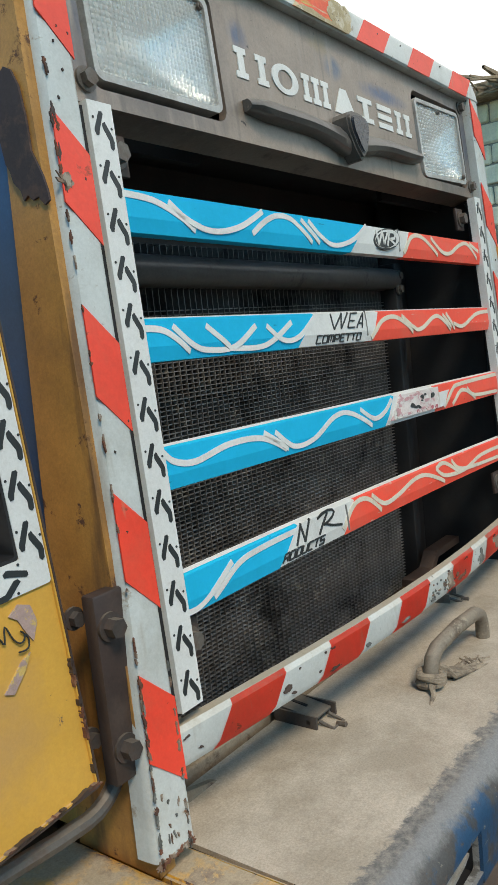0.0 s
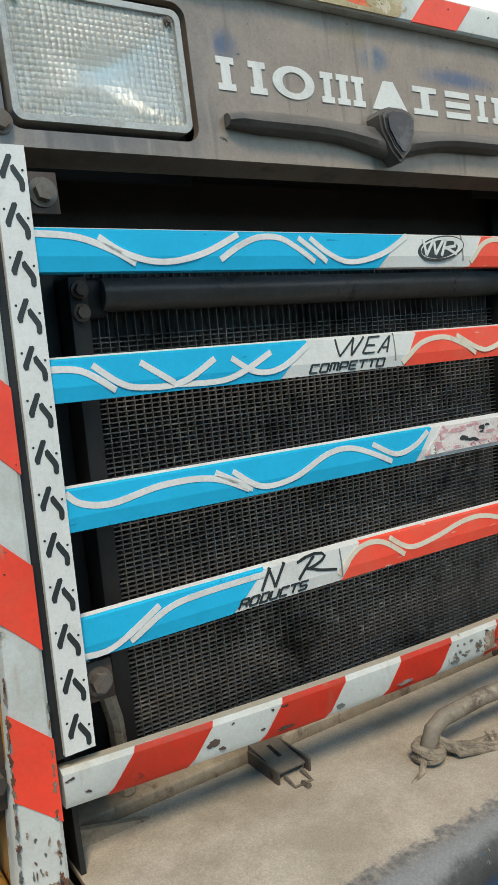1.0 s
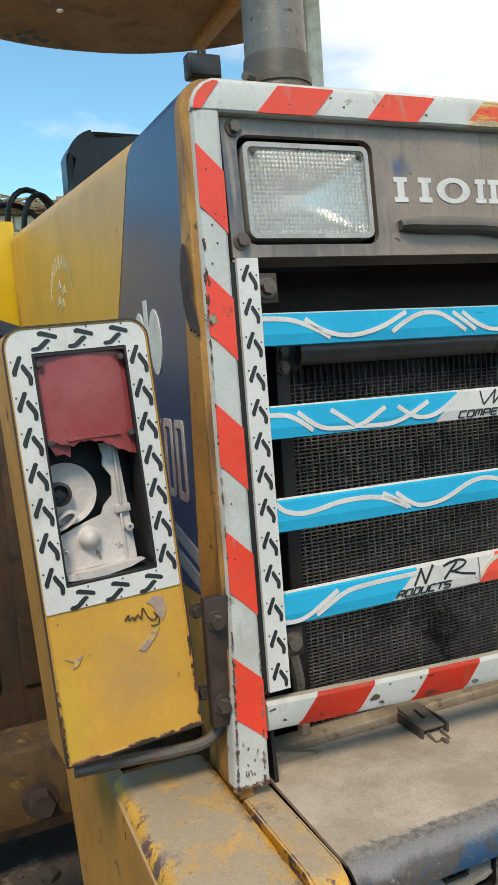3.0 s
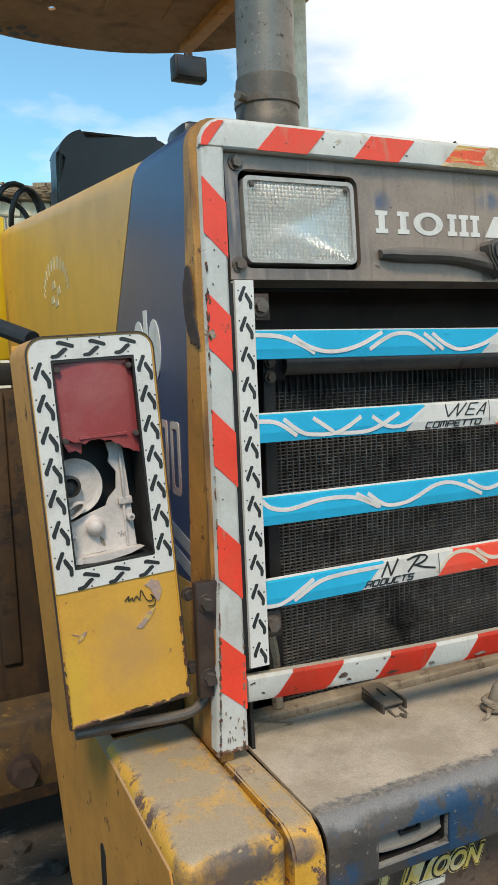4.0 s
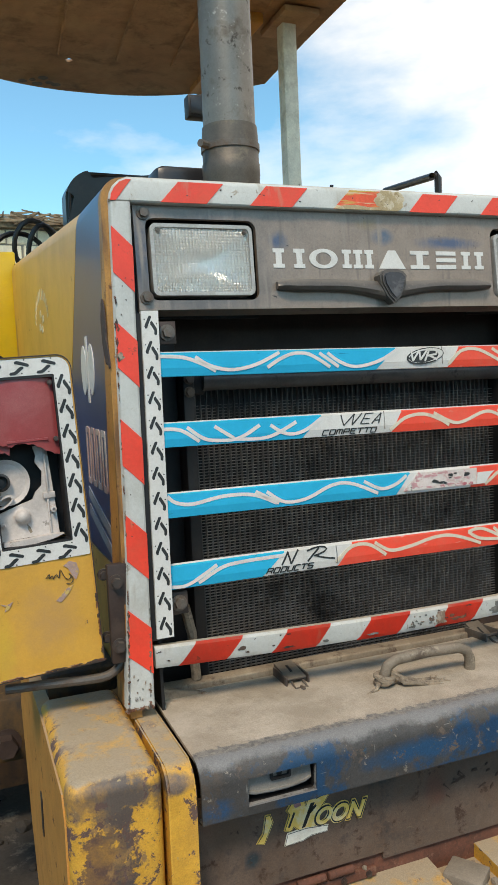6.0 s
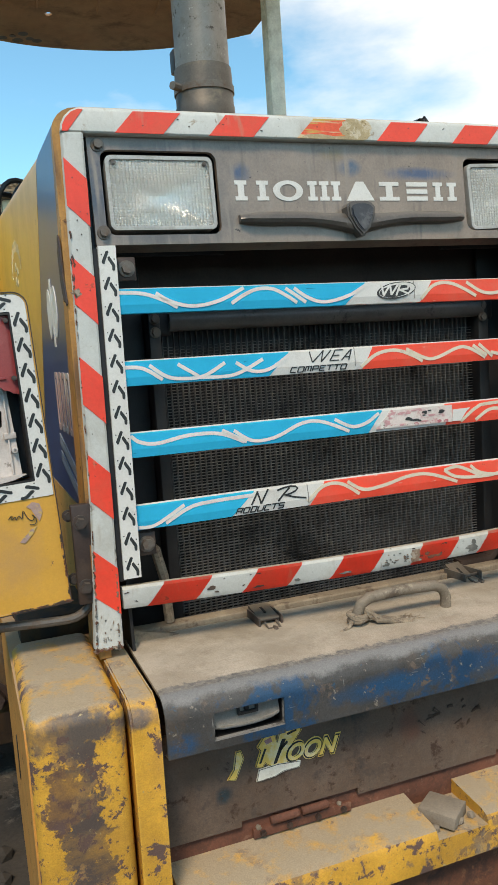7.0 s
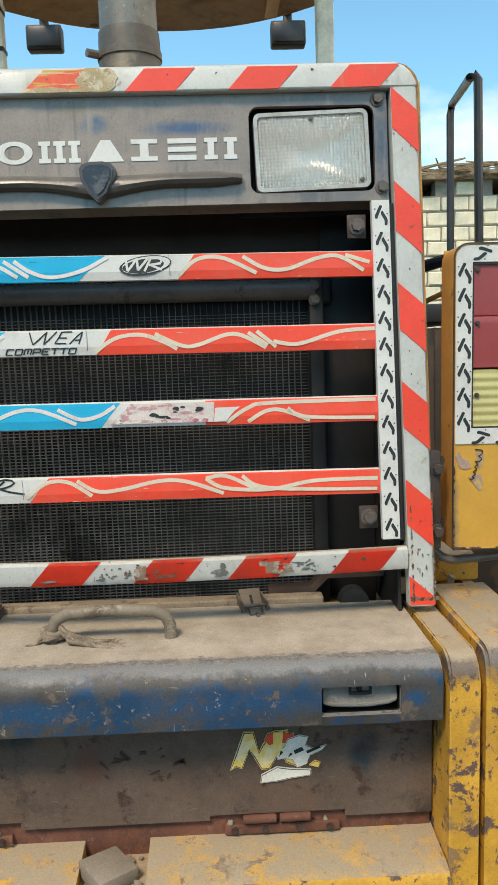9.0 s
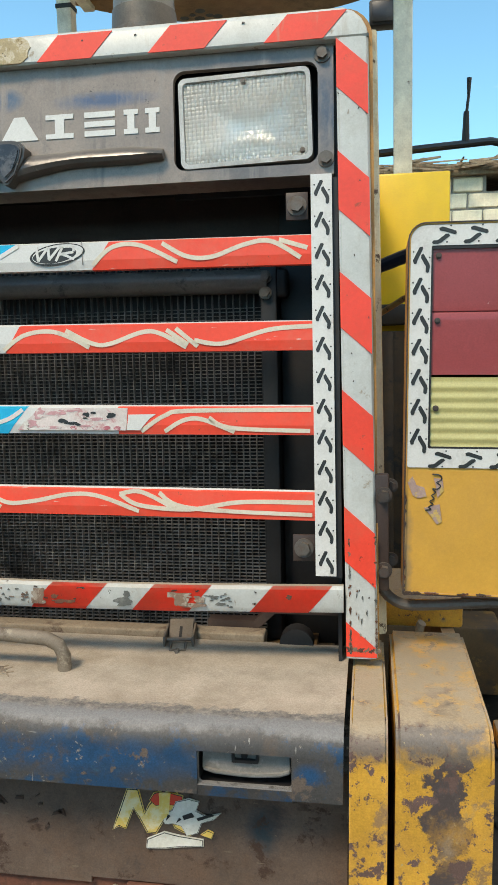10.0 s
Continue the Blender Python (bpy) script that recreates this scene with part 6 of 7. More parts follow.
roof = part("canopy", canopy(), "roof", loader, "brown rusty canopy roof with a small hole")
lpost = part("canopy_post", box(-0.705, -0.64, 2.02, 2.085, 1.5, 3.36, 0.006), "post", loader, "white canopy post bound with black bands")
for z in (2.30, 2.38, 2.47, 2.58, 2.69, 2.84, 3.0):
    part("tape_band", box(-0.708, -0.637, 2.017, 2.088, z, z + 0.018, 0.002, pose(0, 0, 0, 0, 0, 0)), "black", lpost)
part("canopy_post", box(0.698, 0.770, 1.965, 2.035, 2.1, 3.36, 0.006), "post", loader, "weathered white canopy post")

# --- rear body either side of the hood
for s in (-1, 1):
    part("rear_body", box(0.62, 0.872, 1.5, 2.06, 1.55, 2.135, 0.008) if s > 0 else box(-1.25, -0.585, 1.95, 2.5, 1.7, 2.24, 0.008), "yellow_clean", loader, "bright yellow body panel")
    part("mudguard", box(s * 0.62 if s > 0 else -1.3, 1.3 if s > 0 else -0.62, 1.42, 3.0, 1.62, 1.69, 0.01), "black", loader, "black mudguard")
    # the guards' dark colour stands in for shade below the mudguards
    guard = part("inner_guard", box(0.606, 1.3, 1.44, 1.47, 0.4, 1.6, 0.004) if s > 0 else box(-1.5, -0.62, 1.43, 1.47, 0.2, 1.61, 0.004), "guard_shaded", loader, "dirty ochre guard plate, shade put into its colour")
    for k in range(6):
        part("guard_rib", box(0.64 + 0.09 * k, 0.68 + 0.09 * k, 1.425, 1.44, 0.4, 1.6, 0.006) if s > 0 else box(-1.42 + 0.13 * k, -1.36 + 0.13 * k, 1.415, 1.43, 0.7, 1.6, 0.006), "guard_shaded", guard)
    m = pose(s * 1.08, 2.34, 0.78, 0, 90, 0)
    wheel = part("wheel", lathe([(0.4, -0.2), (0.70, -0.24), (0.77, -0.19), (0.78, 0.19), (0.70, 0.24), (0.4, 0.2)], 48, m), "rubber", loader, "large dusty rear tyre")
    part("rim", lathe([(0.05, -0.1), (0.4, -0.12), (0.4, 0.12), (0.05, 0.1)], 32, m), "yellow", wheel)
# beam colour includes the shade under the machine
part("chassis", join([box(-0.5, 0.5, 0.1, 2.5, 0.5, 1.0), box(-1.05, 0.95, 0.8, 0.95, 0.60, 0.79, 0.01)]), "chassis", loader, "oily yellow chassis beams, shade put into their dark colour")


# --- fittings under and above the canopy
for x in (-0.685, 0.705):
    lamp = part("canopy_lamp", box(x - 0.1, x + 0.1, 3.16, 3.25, 3.265, 3.40, 0.012), "black", loader, "black rectangular canopy lamp")
    part("lamp_glass", box(x - 0.085, x + 0.085, 3.153, 3.16, 3.28, 3.385, 0.004), "vinyl", lamp)
    part("lamp_stem", tube([(x, 3.2, 3.39), (x, 3.2, 3.45), (x + 0.01, 3.05, 3.49)], 0.026, 10), "black", lamp)
part("roof_beam", box(-0.86, -0.80, 1.25, 2.8, 3.31, 3.36, 0.008), "post", roof)
part("roof_beam", box(0.55, 0.62, 2.0, 2.95, 3.32, 3.37, 0.008), "tan_side", roof)
part("post_cap", box(0.66, 0.84, 1.85, 2.14, 3.32, 3.35, 0.006), "roof", roof)
for k in range(5):
    x = -0.62 + 0.3 * k
    part("roof_crease", tube([(x, 1.3, 3.375), (x + 0.09, 2.7, 3.365)], 0.006, 6), "roof", roof)
for dx, dy in ((0, 0), (0.03, 0.05), (-0.05, 0.03), (0.09, 0.02), (0.05, -0.04), (0.13, 0.04)):
    bmh = lathe([(0.018 + 0.25 * abs(dy), 0.0), (0.014, 0.004)], 9, pose(-0.33 + dx, 3.0 + dy, 3.335))
    part("burn_mark", bmh, "black", roof)

part("hood_end", box(-0.592, 0.592, 1.92, 1.928, 1.31, 2.185, 0.0), "black", loader, "plain bulkhead closing the hood")

# seat and hoses behind the hood
sb = sweep([(-0.335, 2.2), (-0.325, 2.40)] + arc(-0.19, 2.51, 0.135, 172, 95, 9) + arc(0.10, 2.53, 0.11, 85, 5, 7) + [(0.22, 2.2)], 2.15, 2.33, "y")
bmesh.ops.bevel(sb, geom=[e for e in sb.edges if max(v.co.z for v in e.verts) > 2.3 and abs(e.verts[0].co.y - e.verts[1].co.y) < 0.01], offset=0.035, segments=4, affect="EDGES")
seat = part("seat_back", sb, "vinyl", loader, "black vinyl seat back")
part("piping", tube([(-0.318, 2.157, 2.25)] + [(p[0], 2.157, p[1]) for p in arc(-0.19, 2.51, 0.12, 172, 95, 10)] + [(0.05, 2.157, 2.625)], 0.007, 8), "black", seat)
part("air_cap", box(-0.22, -0.02, 1.0, 1.16, 2.1, 2.372, 0.03), "vinyl", loader, "dark rounded intake cap")
for cx, cz, rx, rz, yy in ((-0.43, 2.36, 0.10, 0.13, 2.55), (-0.50, 2.33, 0.13, 0.11, 2.62), (-0.39, 2.31, 0.08, 0.15, 2.50)):
    part("hose", tube([(cx + rx * math.cos(a), yy + 0.02 * math.sin(2 * a), cz + rz * math.sin(a)) for a in (radians(-70 + 18 * k) for k in range(20))], 0.013, 8), "vinyl", loader, "black rubber hose loop")

# rails and struts beside the hood
part("grab_rail", tube([(1.315, 2.111, 1.700), (1.315, 2.111, 2.561), (1.324, 2.111, 2.608), (1.215, 1.540, 2.535), (1.232, 1.54, 2.545), (1.245, 1.54, 2.53), (1.252, 1.54, 1.7)], 0.017, 10), "vinyl", loader, "tall black tube grab rail")
part("guard_rail", tube([(0.62, 2.1, 2.345), (1.09, 2.1, 2.368), (1.125, 2.1, 2.36), (1.145, 2.1, 2.33), (1.155, 2.1, 1.7)], 0.016, 10), "vinyl", loader, "black tube guard rail")
part("antenna", join([tube([(0.99, 2.1, 2.37), (0.992, 2.1, 2.49)], [0.016, 0.011], 8), tube([(0.992, 2.1, 2.48), (1.0, 2.1, 2.55), (1.002, 2.1, 2.62)], [0.006, 0.006, 0.01], 8)]), "black", loader, "short bent black antenna")
for s in (1,):
    part("strut", tube([(s * 0.6, 0.35, 1.70), (s * 0.74, 0.14, 1.73)], 0.013, 10), "vinyl", loader, "dark steel strut to the lamp box")
    part("strut", tube([(s * 0.6, 0.33, 1.60), (s * 0.72, 0.14, 1.665)], 0.006, 8), "tan_side", loader, "thin rod to the lamp box")
part("strut", tube([(-0.96, 0.9, 1.86), (-0.78, 0.45, 1.74)], 0.018, 10), "black", loader, "taped strut with yellow bands")
part("foot_plate", box(0.625, 0.765, 0.14, 0.34, 1.03, 1.085, 0.006), "yellow_chip", loader, "yellow foot plate behind the counterweight")
# left foot plate is coloured dark in place of shade; the right stays yellow
part("foot_plate", box(-0.75, -0.605, 0.14, 0.34, 1.03, 1.085, 0.006), "guard_shaded", loader, "foot plate behind the counterweight, coloured dark as shade")
part("frame_bolt", bolt(0.03, 0.04, pose(-0.812, 0.8, 0.66)), "plate", loader)

# rusty tear and faded prints on the hood
def side_patch(pts, x, mat, parent, name, th=0.0012):
    bm = bmesh.new()
    a = [bm.verts.new((x, p[0], p[1])) for p in pts]
    c = [bm.verts.new((x + th, p[0], p[1])) for p in pts]
    n = len(pts)
    for k in range(n):
        bm.faces.new((a[k], a[(k + 1) % n], c[(k + 1) % n], c[k]))
    bm.faces.new(a)
    bm.faces.new(c[::-1])
    return part(name, bm, mat, parent)


rng = random.Random(12)
tear = [(0.023, 1.841), (0.014, 1.836), (0.006, 1.820), (0.001, 1.79), (0.0, 1.76), (-0.012, 1.735), (-0.016, 1.721), (-0.017, 1.712), (-0.010, 1.709), (-0.002, 1.718), (0.006, 1.716), (0.012, 1.722), (0.019, 1.718), (0.022, 1.728), (0.031, 1.737), (0.034, 1.748), (0.039, 1.756), (0.042, 1.775), (0.045, 1.795), (0.043, 1.812), (0.036, 1.822), (0.033, 1.835)]
side_patch(tear, -0.6118, material("dark scorched rust", (0.045, 0.028, 0.026), 0.7, 0, [((0.09, 0.05, 0.035), 30, 0.52, 0.62)], mottle=0.3), rear_hood, "rusty_tear", 0.0025)
faded = material("faded pale print", (0.62, 0.52, 0.3), 0.6)
for k in range(13):
    a = math.pi * k / 12
    c, sn = math.cos(a), math.sin(a)
    y, z = 1.03 + 0.15 * c, 1.885 + 0.065 * sn
    side_patch([(y - 0.008, z - 0.008), (y + 0.008, z - 0.006), (y + 0.012 * c + 0.008, z + 0.02 * sn + 0.006), (y + 0.012 * c - 0.008, z + 0.02 * sn + 0.006)], -0.6052, faded, rear_hood, "faded_print")
for y0, z0 in ((0.99, 1.88), (1.05, 1.90), (1.02, 1.85), (1.07, 1.86)):
    side_patch([(y0 - 0.02, z0 - 0.006), (y0 + 0.02, z0 - 0.01), (y0 + 0.016, z0 + 0.012), (y0 - 0.014, z0 + 0.014)], -0.6052, faded, rear_hood, "faded_print")

# torn stickers on the lower door
pinkish_scrap = material("torn pink vinyl", (0.5, 0.27, 0.28), 0.5, 0, [((0.66, 0.62, 0.58), 30, 0.5, 0.56)])
DY = -0.1985


def door_patch(pts, mat, name="sticker_scrap", lift=0.0):
    return part(name, slab(pts, DY - lift, DY - lift + 0.0025, SLANT), mat, lower)


cream = material("torn white sticker film", (0.86, 0.84, 0.72), 0.45, 0, [((0.8, 0.62, 0.5), 24, 0.58, 0.64), ((0.15, 0.13, 0.1), 60, 0.66, 0.68)])


def outlined(pts, mat, grow=0.0035, lift=0.0, edge="sticker"):
    """A cut sticker: pale border, black line, coloured fill."""
    cx, cz = sum(p[0] for p in pts) / len(pts), sum(p[1] for p in pts) / len(pts)
    def bigger(o):
        out = []
        n = len(pts)
        for k in range(n):
            a, b, c = Vector(pts[k - 1]), Vector(pts[k]), Vector(pts[(k + 1) % n])
            t = ((b - a).normalized() + (c - b).normalized())
            t = t.normalized() if t.length > 0.05 else (b - a).normalized()
            out.append((b.x + o * t.y, b.y - o * t.x))
        return out
    turn_by = sum((pts[k - 1][0] * pts[k][1] - pts[k][0] * pts[k - 1][1]) for k in range(len(pts)))
    sg = 1 if turn_by > 0 else -1
    door_patch(bigger(sg * grow), edge, "sticker_border", lift)
    door_patch(bigger(sg * grow * 0.55), "ink", "sticker_line", lift + 0.0004)
    door_patch(pts, mat, "sticker", lift + 0.0008)


outlined([(-0.439, 0.826), (-0.426, 0.842), (-0.4205, 0.874), (-0.413, 0.874), (-0.409, 0.860), (-0.426, 0.824)], "sticker", 0.0028)
outlined([(-0.383, 0.838), (-0.372, 0.866), (-0.378, 0.874), (-0.362, 0.894), (-0.345, 0.892), (-0.340, 0.872), (-0.333, 0.891), (-0.294, 0.894), (-0.291, 0.888), (-0.322, 0.850), (-0.316, 0.836), (-0.330, 0.828), (-0.352, 0.830), (-0.366, 0.842), (-0.372, 0.834)], "sticker", 0.0028)
outlined([(-0.384, 0.809), (-0.378, 0.829), (-0.34, 0.831), (-0.296, 0.826), (-0.298, 0.817), (-0.33, 0.817), (-0.349, 0.811)], cream, 0.0022, 0.001, cream)
for pts in ([(-0.378, 0.842), (-0.374, 0.842), (-0.362, 0.868), (-0.366, 0.869)], [(-0.350, 0.834), (-0.343, 0.835), (-0.322, 0.878), (-0.330, 0.879)], [(-0.318, 0.884), (-0.299, 0.889), (-0.300, 0.892), (-0.320, 0.888)], [(-0.335, 0.856), (-0.318, 0.87), (-0.320, 0.874), (-0.338, 0.862)]):
    door_patch(pts, "ink", "sticker_line", 0.0014)
door_patch([(-0.366, 0.884), (-0.352, 0.888), (-0.350, 0.879), (-0.362, 0.876)], pinkish_scrap, "sticker_scrap", 0.0014)
tilt = SLANT @ Matrix.Translation((-0.268, 0, 0.846)) @ pose(0, 0, 0, 0, 3.5, 0)
part("lettering", words("OON", -0.058, 0.060, -0.0215, 0.0215, DY + 0.0005, tilt, 0.35, 0.075), "sticker", lower)
part("lettering", words("OON", -0.0555, 0.0575, -0.0195, 0.0195, DY - 0.0006, tilt, 0.35, 0.052), "ink", lower)
part("lettering", words("OON", -0.052, 0.054, -0.0165, 0.0165, DY - 0.0014, tilt, 0.35, 0.032), "sticker", lower)
outlined([(0.197, 0.819), (0.208, 0.845), (0.222, 0.885), (0.237, 0.885), (0.247, 0.846), (0.256, 0.862), (0.275, 0.884), (0.297, 0.886), (0.300, 0.862), (0.318, 0.838), (0.328, 0.83), (0.318, 0.82), (0.296, 0.83), (0.284, 0.852), (0.264, 0.819), (0.252, 0.819), (0.240, 0.842), (0.230, 0.857), (0.216, 0.822), (0.206, 0.826)], "sticker", 0.0028)
outlined([(0.258, 0.872), (0.264, 0.882), (0.278, 0.887), (0.307, 0.881), (0.306, 0.866), (0.280, 0.868), (0.266, 0.864)], "red_vinyl", 0.002, 0.0016)
outlined([(0.275, 0.852), (0.292, 0.858), (0.298, 0.872), (0.318, 0.878), (0.333, 0.875), (0.328, 0.860), (0.345, 0.852), (0.366, 0.859), (0.356, 0.850), (0.336, 0.842), (0.330, 0.826), (0.314, 0.820), (0.306, 0.835), (0.292, 0.838), (0.28, 0.836)], cream, 0.0014, 0.003, cream)
door_patch([(0.272, 0.886), (0.290, 0.887), (0.286, 0.85), (0.272, 0.84)], "sticker", "sticker", 0.0046)
outlined([(0.250, 0.793), (0.252, 0.806), (0.278, 0.819), (0.30, 0.815), (0.337, 0.812), (0.337, 0.804), (0.30, 0.800), (0.28, 0.796)], cream, 0.0022, 0.001, cream)
outlined([(0.336, 0.822), (0.346, 0.829), (0.354, 0.826), (0.351, 0.818)], "sticker", 0.0014, 0.002)
for pts in ([(0.310, 0.846), (0.326, 0.852), (0.322, 0.858), (0.308, 0.852)], [(0.298, 0.84), (0.306, 0.846), (0.302, 0.848)], [(0.332, 0.846), (0.356, 0.856), (0.352, 0.858), (0.33, 0.850)], [(0.282, 0.842), (0.289, 0.85), (0.285, 0.853)]):
    door_patch(pts, "ink", "sticker_line", 0.0054)
for k in range(14):
    a, q = rng.uniform(0, 6.28), rng.uniform(0.3, 1.0)
    x, z = 0.04 + 0.085 * q * math.cos(a), 0.83 + 0.05 * q * math.sin(a)
    w, h = rng.uniform(0.003, 0.011), rng.uniform(0.001, 0.003)
    t = rng.uniform(-0.9, 0.9)
    door_patch([(x - w, z - w * t - h), (x + w, z + w * t - h), (x + w * 0.8, z + w * t + h), (x - w * 0.7, z - w * t + h)], "plate", "glue_scrap", 0.0004)

# scraps and paint loss on the slats and rails
def slat_patch(k, pts, mat, name="vinyl_scrap"):
    top, d = SLATS[k][0], SLATS[k][5]
    out = []
    for x, v in pts:
        out.append((x, -top - 0.0112 * (x + 0.51) - 0.004 - 0.040 * v))
    return part(name, slab(out, d - 0.0016, d + 0.001, GR), mat, slats[k])


maroon = material("scuffed maroon print", (0.40, 0.12, 0.14), 0.55, 0, [((0.62, 0.5, 0.48), 45, 0.5, 0.56)])
worn_white = material("scuffed print", (0.60, 0.53, 0.50), 0.5, 0, [((0.52, 0.27, 0.27), 16, 0.54, 0.6), ((0.66, 0.65, 0.6), 30, 0.52, 0.6), ((0.10, 0.08, 0.07), 50, 0.64, 0.66)])
slat_patch(2, [(0.052, 0.03), (0.202, 0.03), (0.199, 0.96), (0.008, 0.96), (0.02, 0.6)], worn_white, "worn_print")
def slat_blob(x, v, w, h, mat, n=14, lift=0.0006):
    pts = []
    for k in range(n):
        a = 2 * math.pi * k / n
        q = rng.uniform(0.55, 1.15)
        pts.append((x + w * q * math.cos(a), max(0.0, min(1.0, v + h * q * math.sin(a)))))
    ob = slat_patch(2, pts, mat)
    ob.location = GR.to_3x3() @ Vector((0, -lift, 0))
for x, v, w, h in ((0.046, 0.3, 0.012, 0.28), (0.034, 0.66, 0.010, 0.22), (0.075, 0.25, 0.018, 0.1), (0.10, 0.14, 0.02, 0.06), (0.062, 0.85, 0.02, 0.08), (0.15, 0.5, 0.02, 0.07), (0.13, 0.78, 0.015, 0.06)):
    slat_blob(x, v, w, h, pinkish_scrap)
for x in (0.108, 0.127, 0.146, 0.165, 0.184):
    slat_blob(x, 0.87, 0.0075, 0.1, maroon, 9)
for x, v, w, h in ((0.088, 0.56, 0.012, 0.11), (0.103, 0.66, 0.012, 0.07), (0.115, 0.72, 0.006, 0.06), (0.131, 0.30, 0.007, 0.10), (0.142, 0.22, 0.006, 0.06), (0.174, 0.34, 0.010, 0.13), (0.128, 0.45, 0.005, 0.04)):
    slat_blob(x, v, w, h, "ink", 11, 0.001)
slat_patch(2, [(0.203, 0.3), (0.25, 0.28), (0.238, 0.5), (0.222, 0.95), (0.2, 0.95)], "white_vinyl")
grey_seam = material("grey seam line", (0.28, 0.27, 0.25), 0.6)
for k in (0, 1, 3):
    for x, v in ((0.128, 0.4), (-0.03, 0.4), (0.0, 0.0), (-0.163, 0.4))[k:k + 1]:
        slat_patch(k, [(x, -0.05), (x + 0.0006, -0.05), (x + 0.0018, 0.4), (x + 0.0012, 0.9), (x + 0.0006, 0.9), (x + 0.0012, 0.4)], grey_seam, "vinyl_seam")

def ragged(cx, cz, rx, rz, n=11):
    lean = rng.uniform(-0.5, 0.5)
    out = []
    for j in range(n + 6):
        a, q = 2 * math.pi * j / (n + 6), rng.uniform(0.3, 1.2)
        out.append((cx + rx * q * math.cos(a) + lean * rx * math.sin(a), cz + rz * q * math.sin(a)))
    return out


def rail_blob(x, v, w, h, mat, n=22, seed=0.0, lift=0.0):
    """Worn spot on the face of the bottom rail; v from -1 (top) to 1."""
    pts = []
    zc = gz(0.8465 + 0.004 * math.sin(math.pi * (x + 0.575) / 1.133), x)
    for k in range(n):
        a = 2 * math.pi * k / n
        q = 1 + 0.7 * noise.noise(Vector((1.7 * math.cos(a), 1.7 * math.sin(a), x * 37 + v * 5 + seed))) + rng.uniform(-0.12, 0.12)
        pts.append((x + w * q * math.cos(a), zc - 0.0015 + max(-0.0125, min(0.0135, -0.012 * v + h * q * math.sin(a)))))
    part("paint_chip", slab(pts, -0.0105 - lift + rail_bow(x), -0.0085 + rail_bow(x), GR), mat, frame_b)


smudge = material("brown grimy scrape", (0.20, 0.13, 0.09), 0.75, 0, [((0.34, 0.29, 0.23), 60, 0.5, 0.56), ((0.11, 0.06, 0.04), 40, 0.55, 0.6)])
grey_stain = material("grey grease stain", (0.11, 0.115, 0.105), 0.5, 0, [((0.2, 0.2, 0.18), 40, 0.5, 0.6)])
for x, v, w, h, mt in ((0.055, -0.2, 0.011, 0.013, smudge), (0.05, 0.7, 0.009, 0.006, smudge), (0.06, 0.85, 0.008, 0.004, smudge), (0.20, 0.45, 0.014, 0.008, grey_stain), (0.206, -0.4, 0.006, 0.009, grey_stain), (0.288, -0.65, 0.026, 0.005, smudge), (0.293, 0.1, 0.013, 0.009, smudge), (0.315, 0.75, 0.02, 0.004, smudge), (0.325, -0.1, 0.009, 0.005, smudge),
                       (0.083, -0.1, 0.005, 0.003, "rust"), (0.092, 0.6, 0.012, 0.003, "rust"), (0.11, 0.55, 0.008, 0.003, "rust"), (-0.395, 0.1, 0.008, 0.004, "plate"), (-0.385, 0.8, 0.004, 0.002, "plate"), (-0.30, 0.9, 0.012, 0.002, "plate"), (0.349, -0.4, 0.006, 0.003, grey_stain), (0.36, 0.5, 0.008, 0.003, grey_stain), (0.372, -0.2, 0.005, 0.002, grey_stain), (0.47, -0.5, 0.004, 0.003, "rust"), (-0.02, 0.8, 0.01, 0.002, grey_stain), (-0.11, 0.85, 0.014, 0.002, grey_stain), (-0.22, 0.8, 0.006, 0.003, grey_stain)):
    rail_blob(x, v, w, h, mt)
for k in range(26):
    rail_blob(rng.uniform(-0.025, 0.042), rng.uniform(-0.9, 0.9), rng.uniform(0.001, 0.004), rng.uniform(0.0008, 0.002), grey_stain if k % 3 else smudge, 8)
for k in range(14):
    rail_blob(rng.uniform(0.335, 0.385), rng.uniform(-0.9, 0.9), rng.uniform(0.001, 0.004), rng.uniform(0.0008, 0.002), grey_stain, 8)
for fr, edge, foot in ((frame_l, left_edge, 0.932), (frame_r, right_edge, 0.938)):
    for k in range(56):
        h = foot - 0.19 * rng.random() ** 2.0
        inside = edge(h) + FACE if fr is frame_l else edge(h) - FACE
        e = rng.choice((inside, edge(h)))
        e += (0.002 if e < 0.5 * (inside + edge(h)) else -0.002)
        part("paint_chip", slab(ragged(e, -h, rng.uniform(0.0010, 0.0030), rng.uniform(0.002, 0.008)), -0.0037, -0.0018, GR), (smudge, grey_stain, "rust")[k % 3], fr)
    for k in range(9):
        h = foot - rng.uniform(0.01, 0.1)
        mid = edge(h) + (FACE if fr is frame_l else -FACE) * rng.uniform(0.25, 0.75)
        part("paint_chip", slab(ragged(mid, -h, rng.uniform(0.0008, 0.002), rng.uniform(0.002, 0.006)), -0.0037, -0.0018, GR), grey_stain if k % 2 else smudge, fr)
    for k in range(6):
        x = edge(foot) + (FACE if fr is frame_l else -FACE) * k / 5
        part("paint_chip", slab(ragged(x, -foot + 0.001, 0.006, rng.uniform(0.003, 0.006)), -0.0036, -0.0018, GR), "rust" if k % 2 else smudge, fr)
    for k in range(10):
        h = rng.uniform(0.0, 0.9)
        e = (edge(h) + FACE * rng.uniform(0.1, 0.9)) if fr is frame_l else (edge(h) - FACE * rng.uniform(0.1, 0.9))
        part("paint_chip", slab(ragged(e, -h, 0.0012, 0.0018, 7), -0.0037, -0.0018, GR), "plate", fr)
